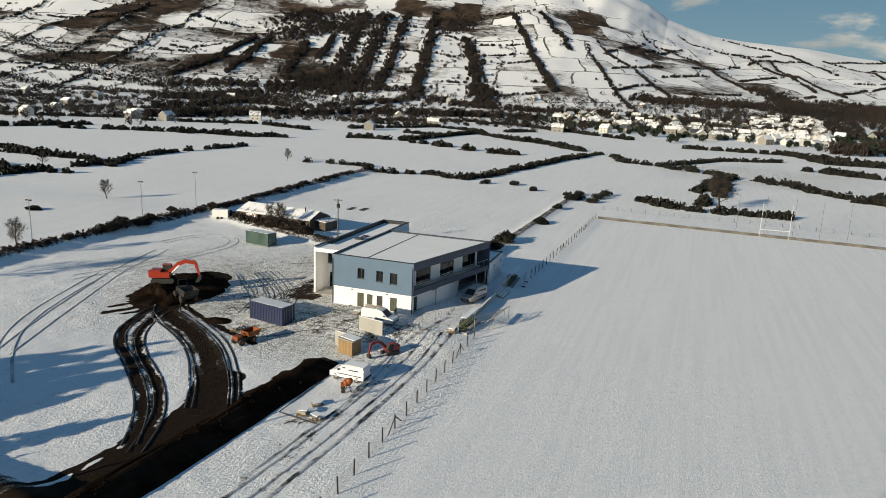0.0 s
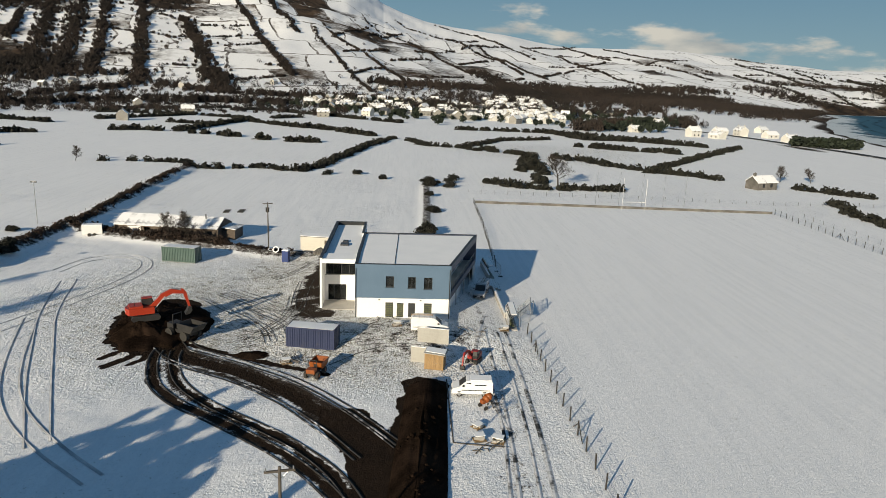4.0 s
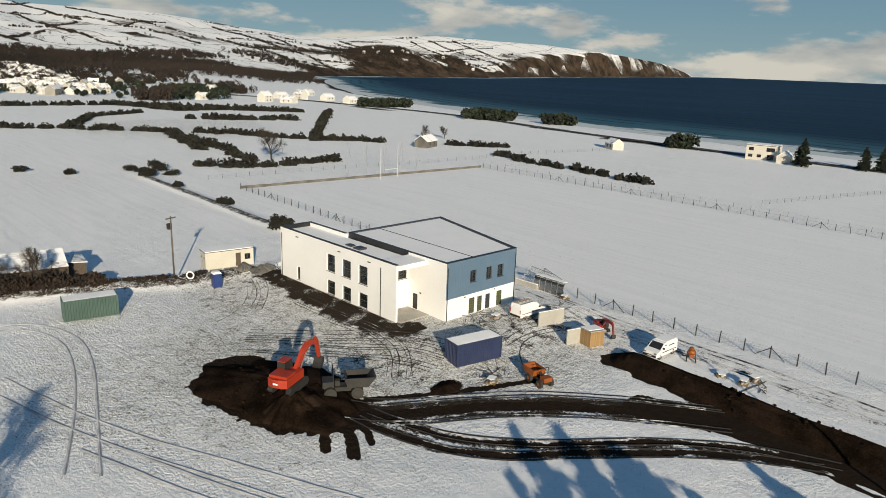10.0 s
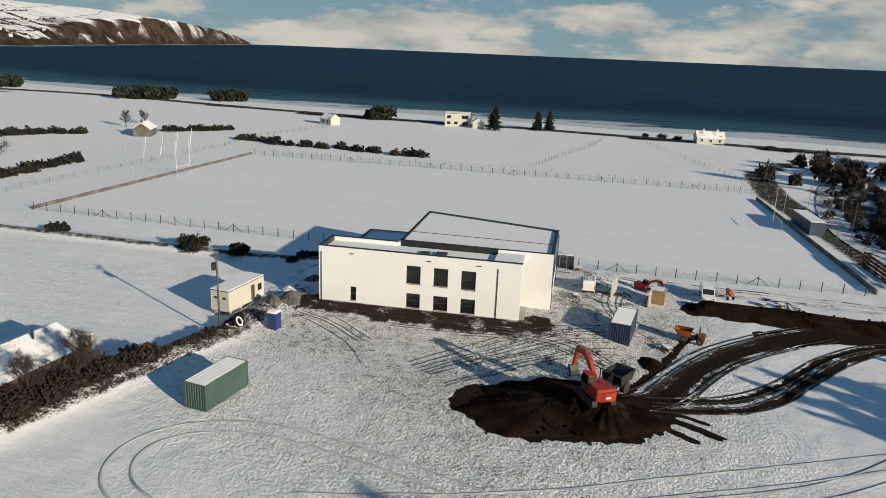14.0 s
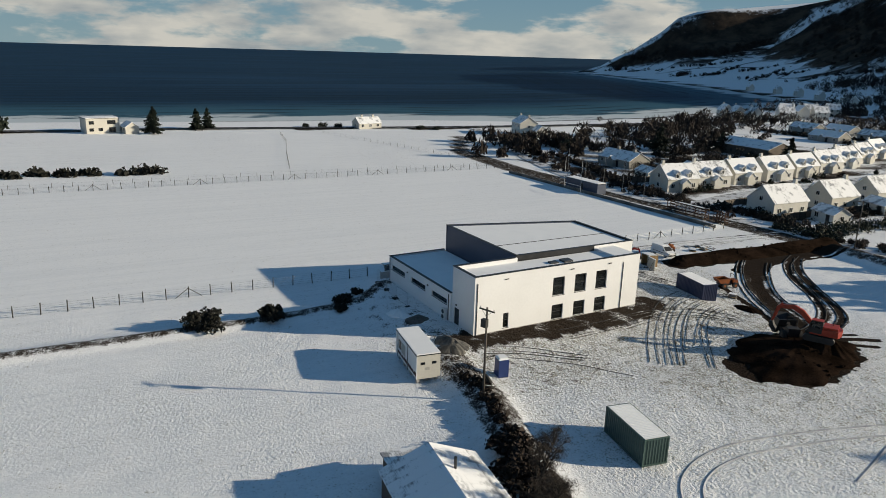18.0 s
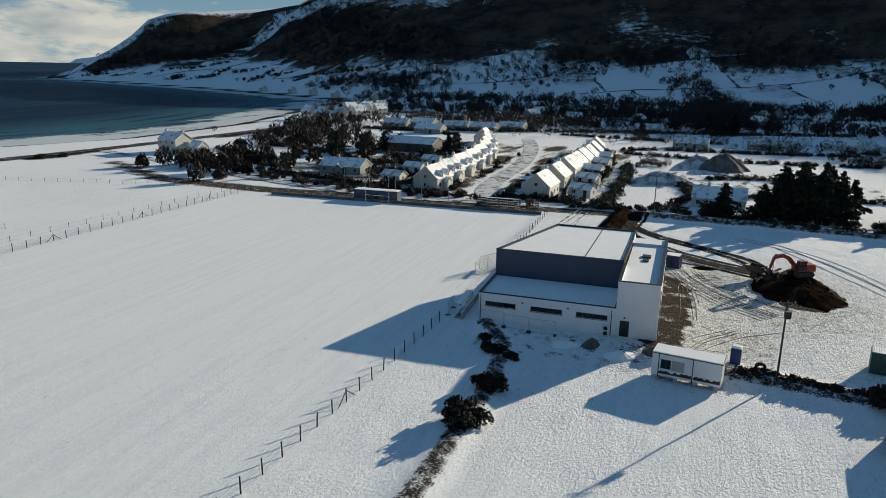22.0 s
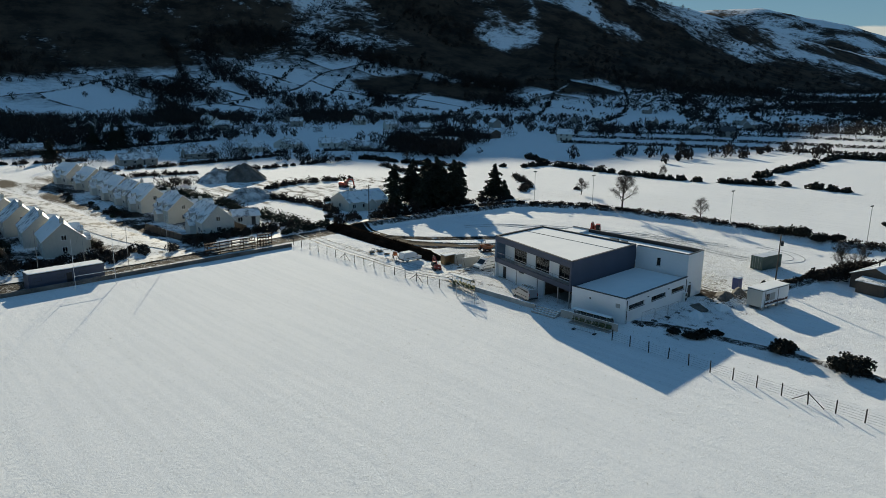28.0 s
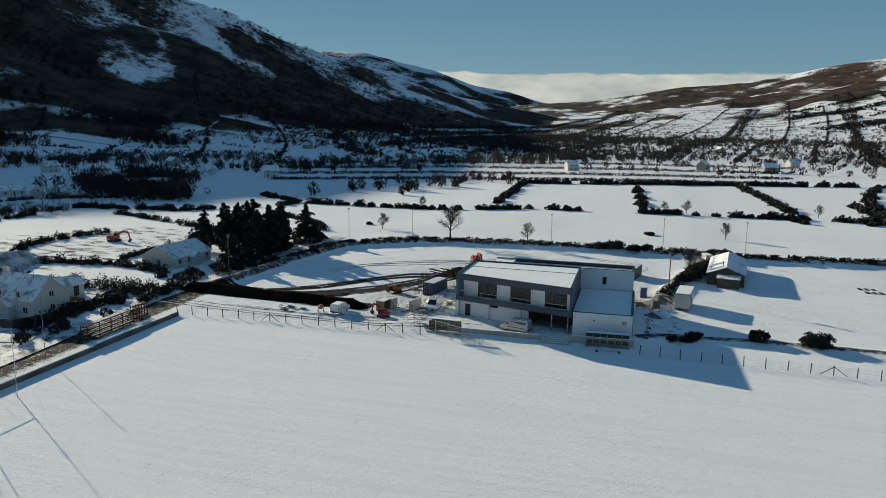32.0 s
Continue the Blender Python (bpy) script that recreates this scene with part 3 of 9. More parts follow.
SOUTH = [(147, 1000, 1600, 3.6), (150, 900, 1560, 5.0), (153, 800, 1500, 6.4), (160, 700, 1450, 8.8), (172, 650, 1450, 11.0), (185, 640, 1450, 11.7), (200, 640, 1450, 11.6), (205, 640, 1450, 11.8), (209, 640, 1450, 12.35), (218, 650, 1480, 12.25), (221, 660, 1495, 11.8), (226, 672, 1550, 10.2),
         (233, 695, 1630, 9.0), (237, 720, 1685, 7.8), (240.4, 755, 1740, 6.35), (242.5, 780, 1785, 5.8), (248, 900, 1900, 4.1), (255, 1100, 2100, 2.1), (264, 1500, 2500, 0.5), (268, 1700, 2700, -0.6)]
HEAD = [(130.4, 1570, 1640, -1.2), (131.5, 1540, 1640, -0.8), (133.2, 1490, 1640, 0.15), (135.5, 1380, 1710, 1.25), (136.4, 1330, 1735, 2.1), (136.9, 1300, 1750, 2.75), (137.5, 1280, 1760, 3.15), (138.3, 1240, 1780, 3.42), (139.2, 1210, 1800, 3.58), (143.5, 1100, 1865, 4.02), (148.5, 1000, 1900, 4.45), (156, 900, 1900, 4.9)]


def even(power):
    return lambda u: u ** power


def scarp(u):
    """Fields and scree below, a cliff, and a plateau above it."""
    return np.interp(u, (0.0, 0.45, 0.70, 0.79, 1.0), (0.0, 0.31, 0.55, 0.93, 1.0))


def bench(u):
    """A concave slope that steepens to a rocky rim."""
    return np.interp(u, (0.0, 0.15, 0.30, 0.50, 0.70, 0.84, 0.90, 1.0), (0.0, 0.055, 0.15, 0.345, 0.60, 0.80, 0.95, 1.0))


def layer(bearing, r, table, shape):
    t = np.array(table, float)
    lo, hi = t[0, 0], t[-1, 0]
    b = np.clip(bearing, lo, hi)
    rf, rr, el = (np.interp(b, t[:, 0], t[:, i]) for i in (1, 2, 3))
    crest = np.maximum(32 + rr * np.tan(np.radians(el)), 0)
    fade = np.clip(1 - (np.abs(bearing - b)) / 5.0, 0, 1)
    u = np.clip((r - rf) / (rr - rf), 0, 1)
    return crest * shape(u) * fade, crest * fade, u


def wobble(x, y, scale, seed, octaves=4):
    """Cheap smooth noise in about -1..1, made of sines."""
    rs = np.random.RandomState(seed)
    out, amp, tot = 0.0, 1.0, 0.0
    for o in range(octaves):
        k = 2.0 ** o / scale
        for _ in range(3):
            a, ph = rs.uniform(0, 6.283), rs.uniform(0, 6.283)
            out = out + amp * np.sin(6.283 * k * (x * np.cos(a) + y * np.sin(a)) + ph + 1.5 * np.sin(6.283 * k * 0.6 * (y * np.cos(a) - x * np.sin(a)) + ph * 2))
        tot += amp * 1.8
        amp *= 0.55
    return out / tot


def smooth(lo, hi, v):
    k = np.clip((v - lo) / (hi - lo), 0, 1)
    return k * k * (3 - 2 * k)


def to_line(x, y, pts):
    """Metres to a broken line."""
    best = np.full(np.shape(x), 1e9)
    for (x0, y0), (x1, y1) in zip(pts, pts[1:]):
        dx, dy = x1 - x0, y1 - y0
        k = np.clip(((x - x0) * dx + (y - y0) * dy) / (dx * dx + dy * dy), 0, 1)
        best = np.minimum(best, np.hypot(x - x0 - k * dx, y - y0 - k * dy))
    return best


def along_line(x, y, pts):
    """Metres to a broken line, the side on which a point lies (signed metres) and the metres along the line."""
    best, side, far, done = np.full(np.shape(x), 1e9), np.zeros(np.shape(x)), np.zeros(np.shape(x)), 0.0
    for (x0, y0), (x1, y1) in zip(pts, pts[1:]):
        dx, dy = x1 - x0, y1 - y0
        L = math.hypot(dx, dy)
        k = np.clip(((x - x0) * dx + (y - y0) * dy) / (L * L), 0, 1)
        d = np.hypot(x - x0 - k * dx, y - y0 - k * dy)
        near = d < best
        best = np.where(near, d, best)
        side = np.where(near, ((x - x0) * dy - (y - y0) * dx) / L, side)
        far = np.where(near, done + k * L, far)
        done += L
    return best, side, far


WEST_BANK = [(8, -58), (-20, -56), (-43, -52), (-55, -34), (-58, -8), (-58, 22), (-56, 50), (-60, 100), (-62, 150)]
NORTH_BANK = [(-3, 31.5), (-13, 32.5), (-28, 37), (-42, 42), (-55, 48)]
LANE_BANK = [(22, 27.5), (18, 33), (16.6, 44), (17, 62), (18, 90), (19, 128)]


KNOLLS = [(1385, 1600, 135, 50), (1590, 1590, 80, 34), (1240, 1560, 110, 24)]  # wooded hillocks above the harbour


def land(x, y):
    """Height of the ground, and how much of it is hill (0..1)."""
    x, y = np.asarray(x, float), np.asarray(y, float)
    r, bearing = np.hypot(x - 20, y - 10), np.degrees(np.arctan2(x - 20, y - 10))
    pitch = np.clip(-0.85 + 0.005 * (y - 20) - 0.002 * (x - 35), -1.4, 0.1)
    pad = smooth(9, 0, np.hypot(np.maximum(np.maximum(0 - x, x - 21), 0), np.maximum(np.maximum(-8 - y, y - 27), 0)))
    z = pitch + (0.0 - pitch) * pad
    z = z + (1 - pad) * 0.35 * smooth(-12, -22, x) * smooth(-60, -40, y) * smooth(60, 40, y)
    z = z + 1.0 * np.exp(-(to_line(x, y, NORTH_BANK) / 2.2) ** 2) + 1.5 * np.exp(-(to_line(x, y, WEST_BANK) / 2.2) ** 2) + 0.5 * np.exp(-(to_line(x, y, LANE_BANK) / 1.6) ** 2)
    z = z + 0.05 * wobble(x, y, 9, 3, 3) * (1 - pad) * (1 - smooth(28, 30, x) * smooth(-54, -52, y) * smooth(92, 90, y))
    b2 = np.where(bearing < -95, bearing + 360, bearing)
    h1, c1, u1 = layer(bearing, r, NORTH, even(1.25))
    h2, c2, u2 = layer(bearing, r, FAR_WEST, even(1.1))
    h3, c3, u3 = layer(b2, r, SOUTH, bench)
    h4, c4, u4 = layer(b2, r, HEAD, scarp)
    hs = np.stack([h1, h2, h3, h4])
    hill = hs.max(0)
    u = np.take_along_axis(np.stack([u1, u2, u3, u4]), hs.argmax(0)[None], 0)[0]
    rough = wobble(x, y, 420, 11, 5)
    hill = hill * (1 + 0.10 * rough * 4 * u * (1 - u))
    shelf = smooth(620, 1000, r) * 10 * (1 - smooth(30, 45, np.abs(bearing - 0)) * smooth(10, 60, bearing))
    z = z + hill + shelf * smooth(-60, -200, sea_distance(x, y)) * (bearing < 60) * (bearing > -130)
    for kx, ky, kw, kh in KNOLLS:
        z = z + kh * np.exp(-((x - kx) ** 2 + (y - ky) ** 2) / kw ** 2)
    d = sea_distance(x, y)
    z = np.where(d > -42, np.minimum(z, z * smooth(0, -42, d) + (SEA_Z - 0.05 * (d + 8)) * (1 - smooth(0, -42, d))), z)
    z = np.maximum(z, -14)
    return z, hill, u, r, bearing, d


def gz(x, y):
    return float(land(np.array([x]), np.array([y]))[0][0])


def axis(lo, hi, fine, limit):
    core = list(np.arange(lo, hi + fine / 2, fine))
    up, step = [core[-1]], fine
    while up[-1] < limit:
        step = min(step * 1.06, 46)
        up.append(up[-1] + step)
    down, step = [core[0]], fine
    while down[-1] > -limit:
        step = min(step * 1.06, 46)
        down.append(down[-1] - step)
    return np.array(down[:0:-1] + core + up[1:])


# wheel ruts of the plant, from the spoil heap to the bank of topsoil: line and half width
BAND_A = [(-17.2, -14.6), (-17.0, -17.5), (-15.0, -23.5), (-11.7, -27.6), (-5.0, -32.6), (1.5, -38.2), (5.3, -42.6), (8, -47)]
BAND_B = [(-15.6, -14.6), (-15.0, -17.7), (-12.5, -23.7), (-7.9, -28.7), (-0.4, -34.3), (4.3, -39.0), (6.7, -42.8), (9, -48)]
BAND_C = [(-17, -12.6), (-14.6, -16.0), (-6.9, -20.3), (-0.4, -25.3), (5.9, -32.5), (9.4, -37.7)]
RUTS = [(BAND_C, 0.9), (BAND_A, 0.40), (BAND_B, 0.38), ([(6, -31.5), (8.6, -36), (10.2, -43), (10, -52), (8.6, -63)], 2.7), ([(-14, -12.4), (-9, -15.4), (-3, -18.0), (3, -20.6)], 0.5), ([(6, -41), (7.0, -48), (5.5, -58)], 0.35)]
TRACKS = [([(-41, 12), (-37, -3), (-32, -14.5), (-28, -24), (-21, -38)], 0.2), ([(-39, 13), (-35, -2.5), (-30, -13.5), (-26, -22.5), (-19.5, -36.5)], 0.2), ([(-43.5, 17), (-42.6, 22.2), (-40.4, 26.0), (-36.6, 27.4), (-33.4, 25.2), (-31.8, 20), (-32.8, 12.5), (-36, 2), (-40, -8)], 0.17),
          ([(-45, 18), (-44, 24), (-41.4, 28), (-36.6, 29.4), (-32, 26.4), (-29.9, 20), (-31.2, 11.5), (-34.5, 1), (-38, -10)], 0.17), ([(-37.8, -5), (-32.5, -20), (-27.5, -30), (-21, -37.5), (-14, -43)], 0.22), ([(-36, -5), (-30.8, -19.5), (-26, -29), (-19.8, -36), (-13, -41.5)], 0.22)]
LANE_TRACKS = [([(24.2, -8), (24.4, -20), (24, -32), (23.2, -44), (21.5, -60)], 0.4), ([(22.4, -8), (22.6, -20), (22.2, -32), (21.4, -44), (19.7, -60)], 0.45), ([(23.2, -2), (21.5, -10), (20.4, -16), (20.8, -24), (22.4, -34)], 0.5), ([(25.4, -4), (25.6, -18), (25.2, -34), (24.2, -48), (22.5, -62)], 0.25),
               ([(19.8, -12), (21.6, -20), (22.0, -30), (20.6, -46)], 0.35)]


# dark heather and bracken on the shaded mountain: spine, half width, how dense
HEATHER = [([(-771, -936), (-762, -877), (-713, -782), (-674, -718)], 70, 0.5), ([(-991, -794), (-1004, -745), (-979, -685)], 55, 0.55), ([(-1207, -795), (-1218, -717), (-1244, -640)], 60, 0.4),
           ([(-805, -643), (-820, -566), (-888, -508), (-1016, -445), (-1101, -348)], 60, 0.45), ([(-893, -652), (-1028, -602), (-1232, -534), (-1404, -467)], 60, 0.35), ([(-846, -859), (-929, -817)], 40, 0.25),
           ([(-1928, -306), (-1950, -114), (-1786, 62)], 110, 0.30), ([(-485, -645), (-536, -611), (-565, -551)], 40, 0.4)]


def build_ground():
    xs, ys = axis(-36, 28, 0.36, 4880), axis(-58, 32, 0.36, 4880)
    X, Y = np.meshgrid(xs, ys)
    z, hill, u, r, bearing, d = land(X, Y)
    soil = np.zeros(X.shape)
    for pts, w in RUTS:
        s, side, far = along_line(X, Y, pts)
        s = s + 0.18 * wobble(X, Y, 3.2, 19, 2)
        gap = smooth(0.62, 0.85, wobble(far * 0.05, side, 0.9, 7, 3)) * (w > 0.6)
        soil = np.maximum(soil, smooth(w + 0.28, w - 0.22, s) * (0.94 - 0.35 * gap))
    mx, my = X + 20.2, Y + 5.8
    mx, my = mx * 0.985 - my * -0.174, my * 0.985 + mx * -0.174
    mound = np.hypot(mx / 6.1, my / 10.0) + 0.09 * wobble(X, Y, 9, 21, 3) + 0.05 * wobble(X, Y, 2.2, 22, 2)
    soil = np.maximum(soil, smooth(1.08, 0.97, mound))
    for pts, w in (([(-20.5, -14), (-22.0, -16.6), (-22.9, -17.9)], 0.42), ([(-18.6, -14.5), (-20.3, -18.0), (-21.6, -20.2)], 0.5), ([(-17.4, -15), (-18.6, -18.4), (-19.2, -19.4)], 0.34)):
        soil = np.maximum(soil, smooth(w + 0.25, w - 0.15, to_line(X, Y, pts) + 0.15 * wobble(X, Y, 1.6, 24, 2)))
    soil = np.maximum(soil, 0.8 * smooth(3.0, 2.2, to_line(X, Y, [(14.2, -23.5), (13, -34), (11.8, -46), (10.5, -64)]) + 0.4 * wobble(X, Y, 5, 23, 3)))
    soil = np.maximum(soil, 0.7 * smooth(2.0, 0.8, np.hypot((X + 6.2) / 1.6, Y + 15.4)))
    mud = 0.95 * smooth(3.9, 1.6, to_line(X, Y, [(-0.6, 27), (-1.6, 14), (-1.8, 2), (-0.5, -2)]) + 0.8 * wobble(X, Y, 4.5, 15, 3)) * (0.8 + 0.25 * wobble(X, Y, 6, 5, 3))
    mud = np.maximum(mud, 0.50 * smooth(13, 6, np.hypot(X + 5.5, (Y + 6.0) * 1.05)) * (0.75 + 0.4 * wobble(X * 0.5, Y * 2, 5, 8, 3)))
    mud = np.maximum(mud, 0.55 * smooth(9, 4, np.hypot((X - 12) / 1.6, (Y + 10.5))) * (0.8 + 0.3 * wobble(X, Y, 4, 9, 3)))
    mud = np.maximum(mud, 0.40 * smooth(3.2, 1.6, to_line(X, Y, [(20.5, 8), (22.3, -4), (22.6, -20), (22.3, -34), (20.5, -60)])) * (0.8 + 0.35 * wobble(X * 3, Y * 0.4, 6, 10, 2)))
    mud = np.maximum(mud, 0.45 * smooth(16, 8, np.hypot(X + 6, Y - 24)) * (0.7 + 0.4 * wobble(X, Y, 3, 12, 3)))
    for pts, w in RUTS[:5]:
        mud = np.maximum(mud, 0.27 * smooth(w + 1.3, w, to_line(X, Y, pts)) * (0.8 + 0.4 * wobble(X, Y, 4, 29, 3)))
    # streaks of mud that also stand in for shade between trodden ridges
    churn = smooth(20, 9, np.hypot(X + 8, (Y - 4) * 0.8))
    mud = np.maximum(mud, churn * (0.14 + 0.34 * wobble(X * 1.8, Y * 0.22, 2.4, 28, 3)))
    for pts, w0, w1, seed in ((BAND_C, 2.1, 0.54, 51), (BAND_A, 1.0, 0.50, 52), (BAND_B, 0.95, 0.50, 53)):
        s, side, far = along_line(X, Y, pts)
        rib = 0.5 + 0.5 * np.sin(side * 4.2 + 1.2 * wobble(far * 0.2, side * 0.3, 3.0, seed, 2))
        mud = np.maximum(mud, smooth(w0 + 0.5, w0 - 0.5, s) * (w1 + 0.28 * rib + 0.16 * wobble(far * 0.3, side, 2.0, seed + 3, 2)))
    for pts, w in LANE_TRACKS:
        w = w * 0.62
        mud = np.maximum(mud, 0.44 * smooth(w + 0.35, w - 0.1, to_line(X, Y, pts) + 0.12 * wobble(X, Y, 4, 25, 2)))
    for bank, w in ((NORTH_BANK, 2.2), (WEST_BANK, 2.3), (LANE_BANK, 1.2)):
        mud = np.maximum(mud, 0.60 * smooth(w + 0.8, w - 0.6, to_line(X, Y, bank)))
    # the lane and verge past the southern end, the coast road, the beach
    mud = np.maximum(mud, 0.66 * smooth(6.5, 3.0, to_line(X, Y, [(-4, -61), (20, -60), (60, -58.5), (110, -56), (150, -60), (186, -82)])))
    mud = np.maximum(mud, 0.85 * smooth(4, 2.6, to_line(X, Y, [(205, -300), (212, -160), (218, -95), (236, -20), (240, 60), (246, 125), (268, 219), (260, 313), (262, 443), (200, 640)])))
    mud = np.maximum(mud, 0.42 * smooth(60, 20, np.hypot((X - 90) / 1.5, (Y + 120) / 1.3)) * (0.7 + 0.5 * wobble(X, Y, 30, 17, 3)))
    mud = np.maximum(mud, 0.52 * smooth(1.15, 0.7, np.hypot((X + 20) / 46, (Y + 124) / 34)) * (0.8 + 0.6 * wobble(X, Y, 6, 61, 4)))
    mud = np.maximum(mud, 0.50 * smooth(1.2, 0.7, np.hypot((X - 9) / 17, (Y - 31.5) / 5.0)) * (0.6 + 0.5 * wobble(X, Y, 3.5, 62, 3)))
    mud = np.maximum(mud, 0.50 * smooth(1.2, 0.8, np.hypot((X - 50) / 52, (Y + 67) / 6.0)) * (0.65 + 0.5 * wobble(X, Y, 7, 63, 3)))
    plots = smooth(16, 20, X) * smooth(132, 126, X) * smooth(-66, -69, Y) * smooth(-215, -205, Y) * smooth(3.6, 5.0, to_line(X, Y, [(47, -65), (52, -80), (54, -100), (54, -130), (57, -160), (63, -198)]))
    mud = np.maximum(mud, plots * (0.56 + 0.30 * wobble(X, Y, 17, 64, 3)))
    shore = smooth(-20, -10, d) * (d < 40)
    mud = np.maximum(mud, shore)
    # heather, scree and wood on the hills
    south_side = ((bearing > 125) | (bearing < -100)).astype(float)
    b360 = bearing % 360
    heath = (1 - south_side) * smooth(4, 30, hill) * (0.20 + 0.14 * wobble(X, Y, 700, 31, 4))
    heath = heath + (1 - south_side) * (0.18 * smooth(0.35, 0.55, u) - 0.12 * smooth(4, 30, hill)) - (1 - south_side) * 0.50 * smooth(0.62, 0.85, u) * smooth(-76, -60, bearing)
    heath = heath + 0.12 * smooth(-12, -20, bearing) * smooth(-60, -40, bearing) * smooth(0.05, 0.2, u) * smooth(0.7, 0.5, u)
    heath = heath + (0.16 + 0.26 * wobble(X, Y, 350, 35, 3)) * smooth(-62, -80, bearing) * smooth(-128, -118, bearing) * smooth(0.15, 0.4, u) * (hill > 5)
    west = smooth(-58, -72, bearing) * smooth(-106, -97, bearing) * (hill > 5)
    heath = heath + west * (0.20 * smooth(0.42, 0.6, u) * smooth(1.0, 0.93, u) + 0.22 * wobble(X, Y, 420, 36, 4) * smooth(0.1, 0.3, u))
    heath = heath + 0.14 * smooth(-70, -50, bearing) * smooth(12, 0, bearing) * smooth(0.0, 0.10, u) * smooth(0.75, 0.6, u) * (0.6 + wobble(X, Y, 240, 38, 3))
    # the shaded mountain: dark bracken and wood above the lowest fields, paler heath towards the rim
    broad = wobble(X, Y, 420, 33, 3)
    # the base heath also darkens the snow, standing in for the mountain's shade
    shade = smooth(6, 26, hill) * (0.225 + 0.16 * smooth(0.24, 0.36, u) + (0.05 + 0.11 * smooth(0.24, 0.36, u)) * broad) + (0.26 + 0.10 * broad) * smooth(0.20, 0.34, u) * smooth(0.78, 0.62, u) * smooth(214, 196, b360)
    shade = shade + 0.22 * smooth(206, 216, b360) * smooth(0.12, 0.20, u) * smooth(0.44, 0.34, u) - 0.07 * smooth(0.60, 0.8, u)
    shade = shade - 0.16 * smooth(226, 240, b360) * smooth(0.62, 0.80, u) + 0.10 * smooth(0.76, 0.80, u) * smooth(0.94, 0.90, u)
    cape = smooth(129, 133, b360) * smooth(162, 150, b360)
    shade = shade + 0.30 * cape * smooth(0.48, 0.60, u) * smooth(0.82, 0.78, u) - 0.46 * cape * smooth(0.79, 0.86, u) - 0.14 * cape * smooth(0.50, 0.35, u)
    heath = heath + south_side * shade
    for pts, w, k in HEATHER:
        heath = heath + k * smooth(w * 1.3, w * 0.5, to_line(X, Y, pts) + w * 0.55 * wobble(X, Y, 130, 37, 4))
    # the dark wooded scarp behind the village and the two knolls above the harbour
    heath = heath + 0.5 * smooth(6, 10, bearing) * smooth(38, 35, bearing) * smooth(1020, 1080, r) * smooth(1330, 1240, r + 60 * wobble(X, Y, 200, 45, 3))
    heath = np.maximum(heath, 0.62 * smooth(-95, -50, d) * (Y > 900) * (X > 900))
    heath = np.clip(np.where((hill > 3) | (bearing > 5) & (bearing < 38) & (r > 1000) & (r < 1340) | (Y > 900) & (X > 900) & (d > -200), heath, 0), 0, 1)
    for kx, ky, kw, kh in KNOLLS:
        heath = np.maximum(heath, 0.75 * np.exp(-((X - kx) ** 2 + (Y - ky) ** 2) / (kw * 1.1) ** 2))
    fields = smooth(3, 10, hill) * np.where(south_side > 0, smooth(0.40, 0.28, u), smooth(0.78, 0.66, u)) + (1 - south_side) * smooth(2000, 2600, r) * (bearing > 20)
    soil = np.where(r > 500, -np.clip(fields, 0, 1), soil)
    rough = 0.12 + 0.18 * wobble(X, Y, 60, 41, 3)
    on_pitch = smooth(30, 32, X) * smooth(112, 110, X) * smooth(-52, -50, Y) * smooth(94, 92, Y)
    rough = rough * (1 - on_pitch) * (1 - 0.6 * smooth(130, 240, r)) + 0.45 * smooth(40, 25, np.hypot(X + 8, Y - 6)) + 0.55 * smooth(60, 30, np.hypot(X - 84, Y - 245))
    rough = rough + 0.5 * smooth(26, 12, np.hypot(X + 7, Y - 3)) + 0.45 * smooth(16, 7, np.hypot((X - 12) / 1.4, Y + 14)) + 0.35 * smooth(12, 6, np.hypot(X + 6, Y - 24))
    rough = rough + on_pitch * (0.02 + 0.03 * wobble(X * 1.6, Y * 0.4, 26, 43, 4))
    rough = np.clip(rough * (r < 900), 0, 1)
    z = z + np.where(soil > 0.3, -0.04, 0) + 0.05 * np.clip(mud, 0, 1) * wobble(X, Y, 1.4, 14, 2)
    ny, nx = X.shape
    me = bpy.data.meshes.new("ground")
    co = np.stack([X, Y, z], -1).reshape(-1, 3)
    me.vertices.add(nx * ny)
    me.vertices.foreach_set("co", co.ravel())
    i = (np.arange(ny - 1)[:, None] * nx + np.arange(nx - 1)[None]).ravel()
    quads = np.stack([i, i + 1, i + nx + 1, i + nx], 1).astype(np.int32)
    me.loops.add(quads.size), me.polygons.add(len(quads))
    me.loops.foreach_set("vertex_index", quads.ravel())
    me.polygons.foreach_set("loop_start", np.arange(0, quads.size, 4, dtype=np.int32))
    me.polygons.foreach_set("use_smooth", np.ones(len(quads), bool))
    mask = me.color_attributes.new("mask", "FLOAT_COLOR", "POINT")
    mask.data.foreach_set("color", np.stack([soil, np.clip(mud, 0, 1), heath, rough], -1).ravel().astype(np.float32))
    me.materials.append(M["ground"])
    me.update(calc_edges=True)
    return tagged(new("ground", me), "snow-covered fields, site mud and hills", "ground", kind="structure")


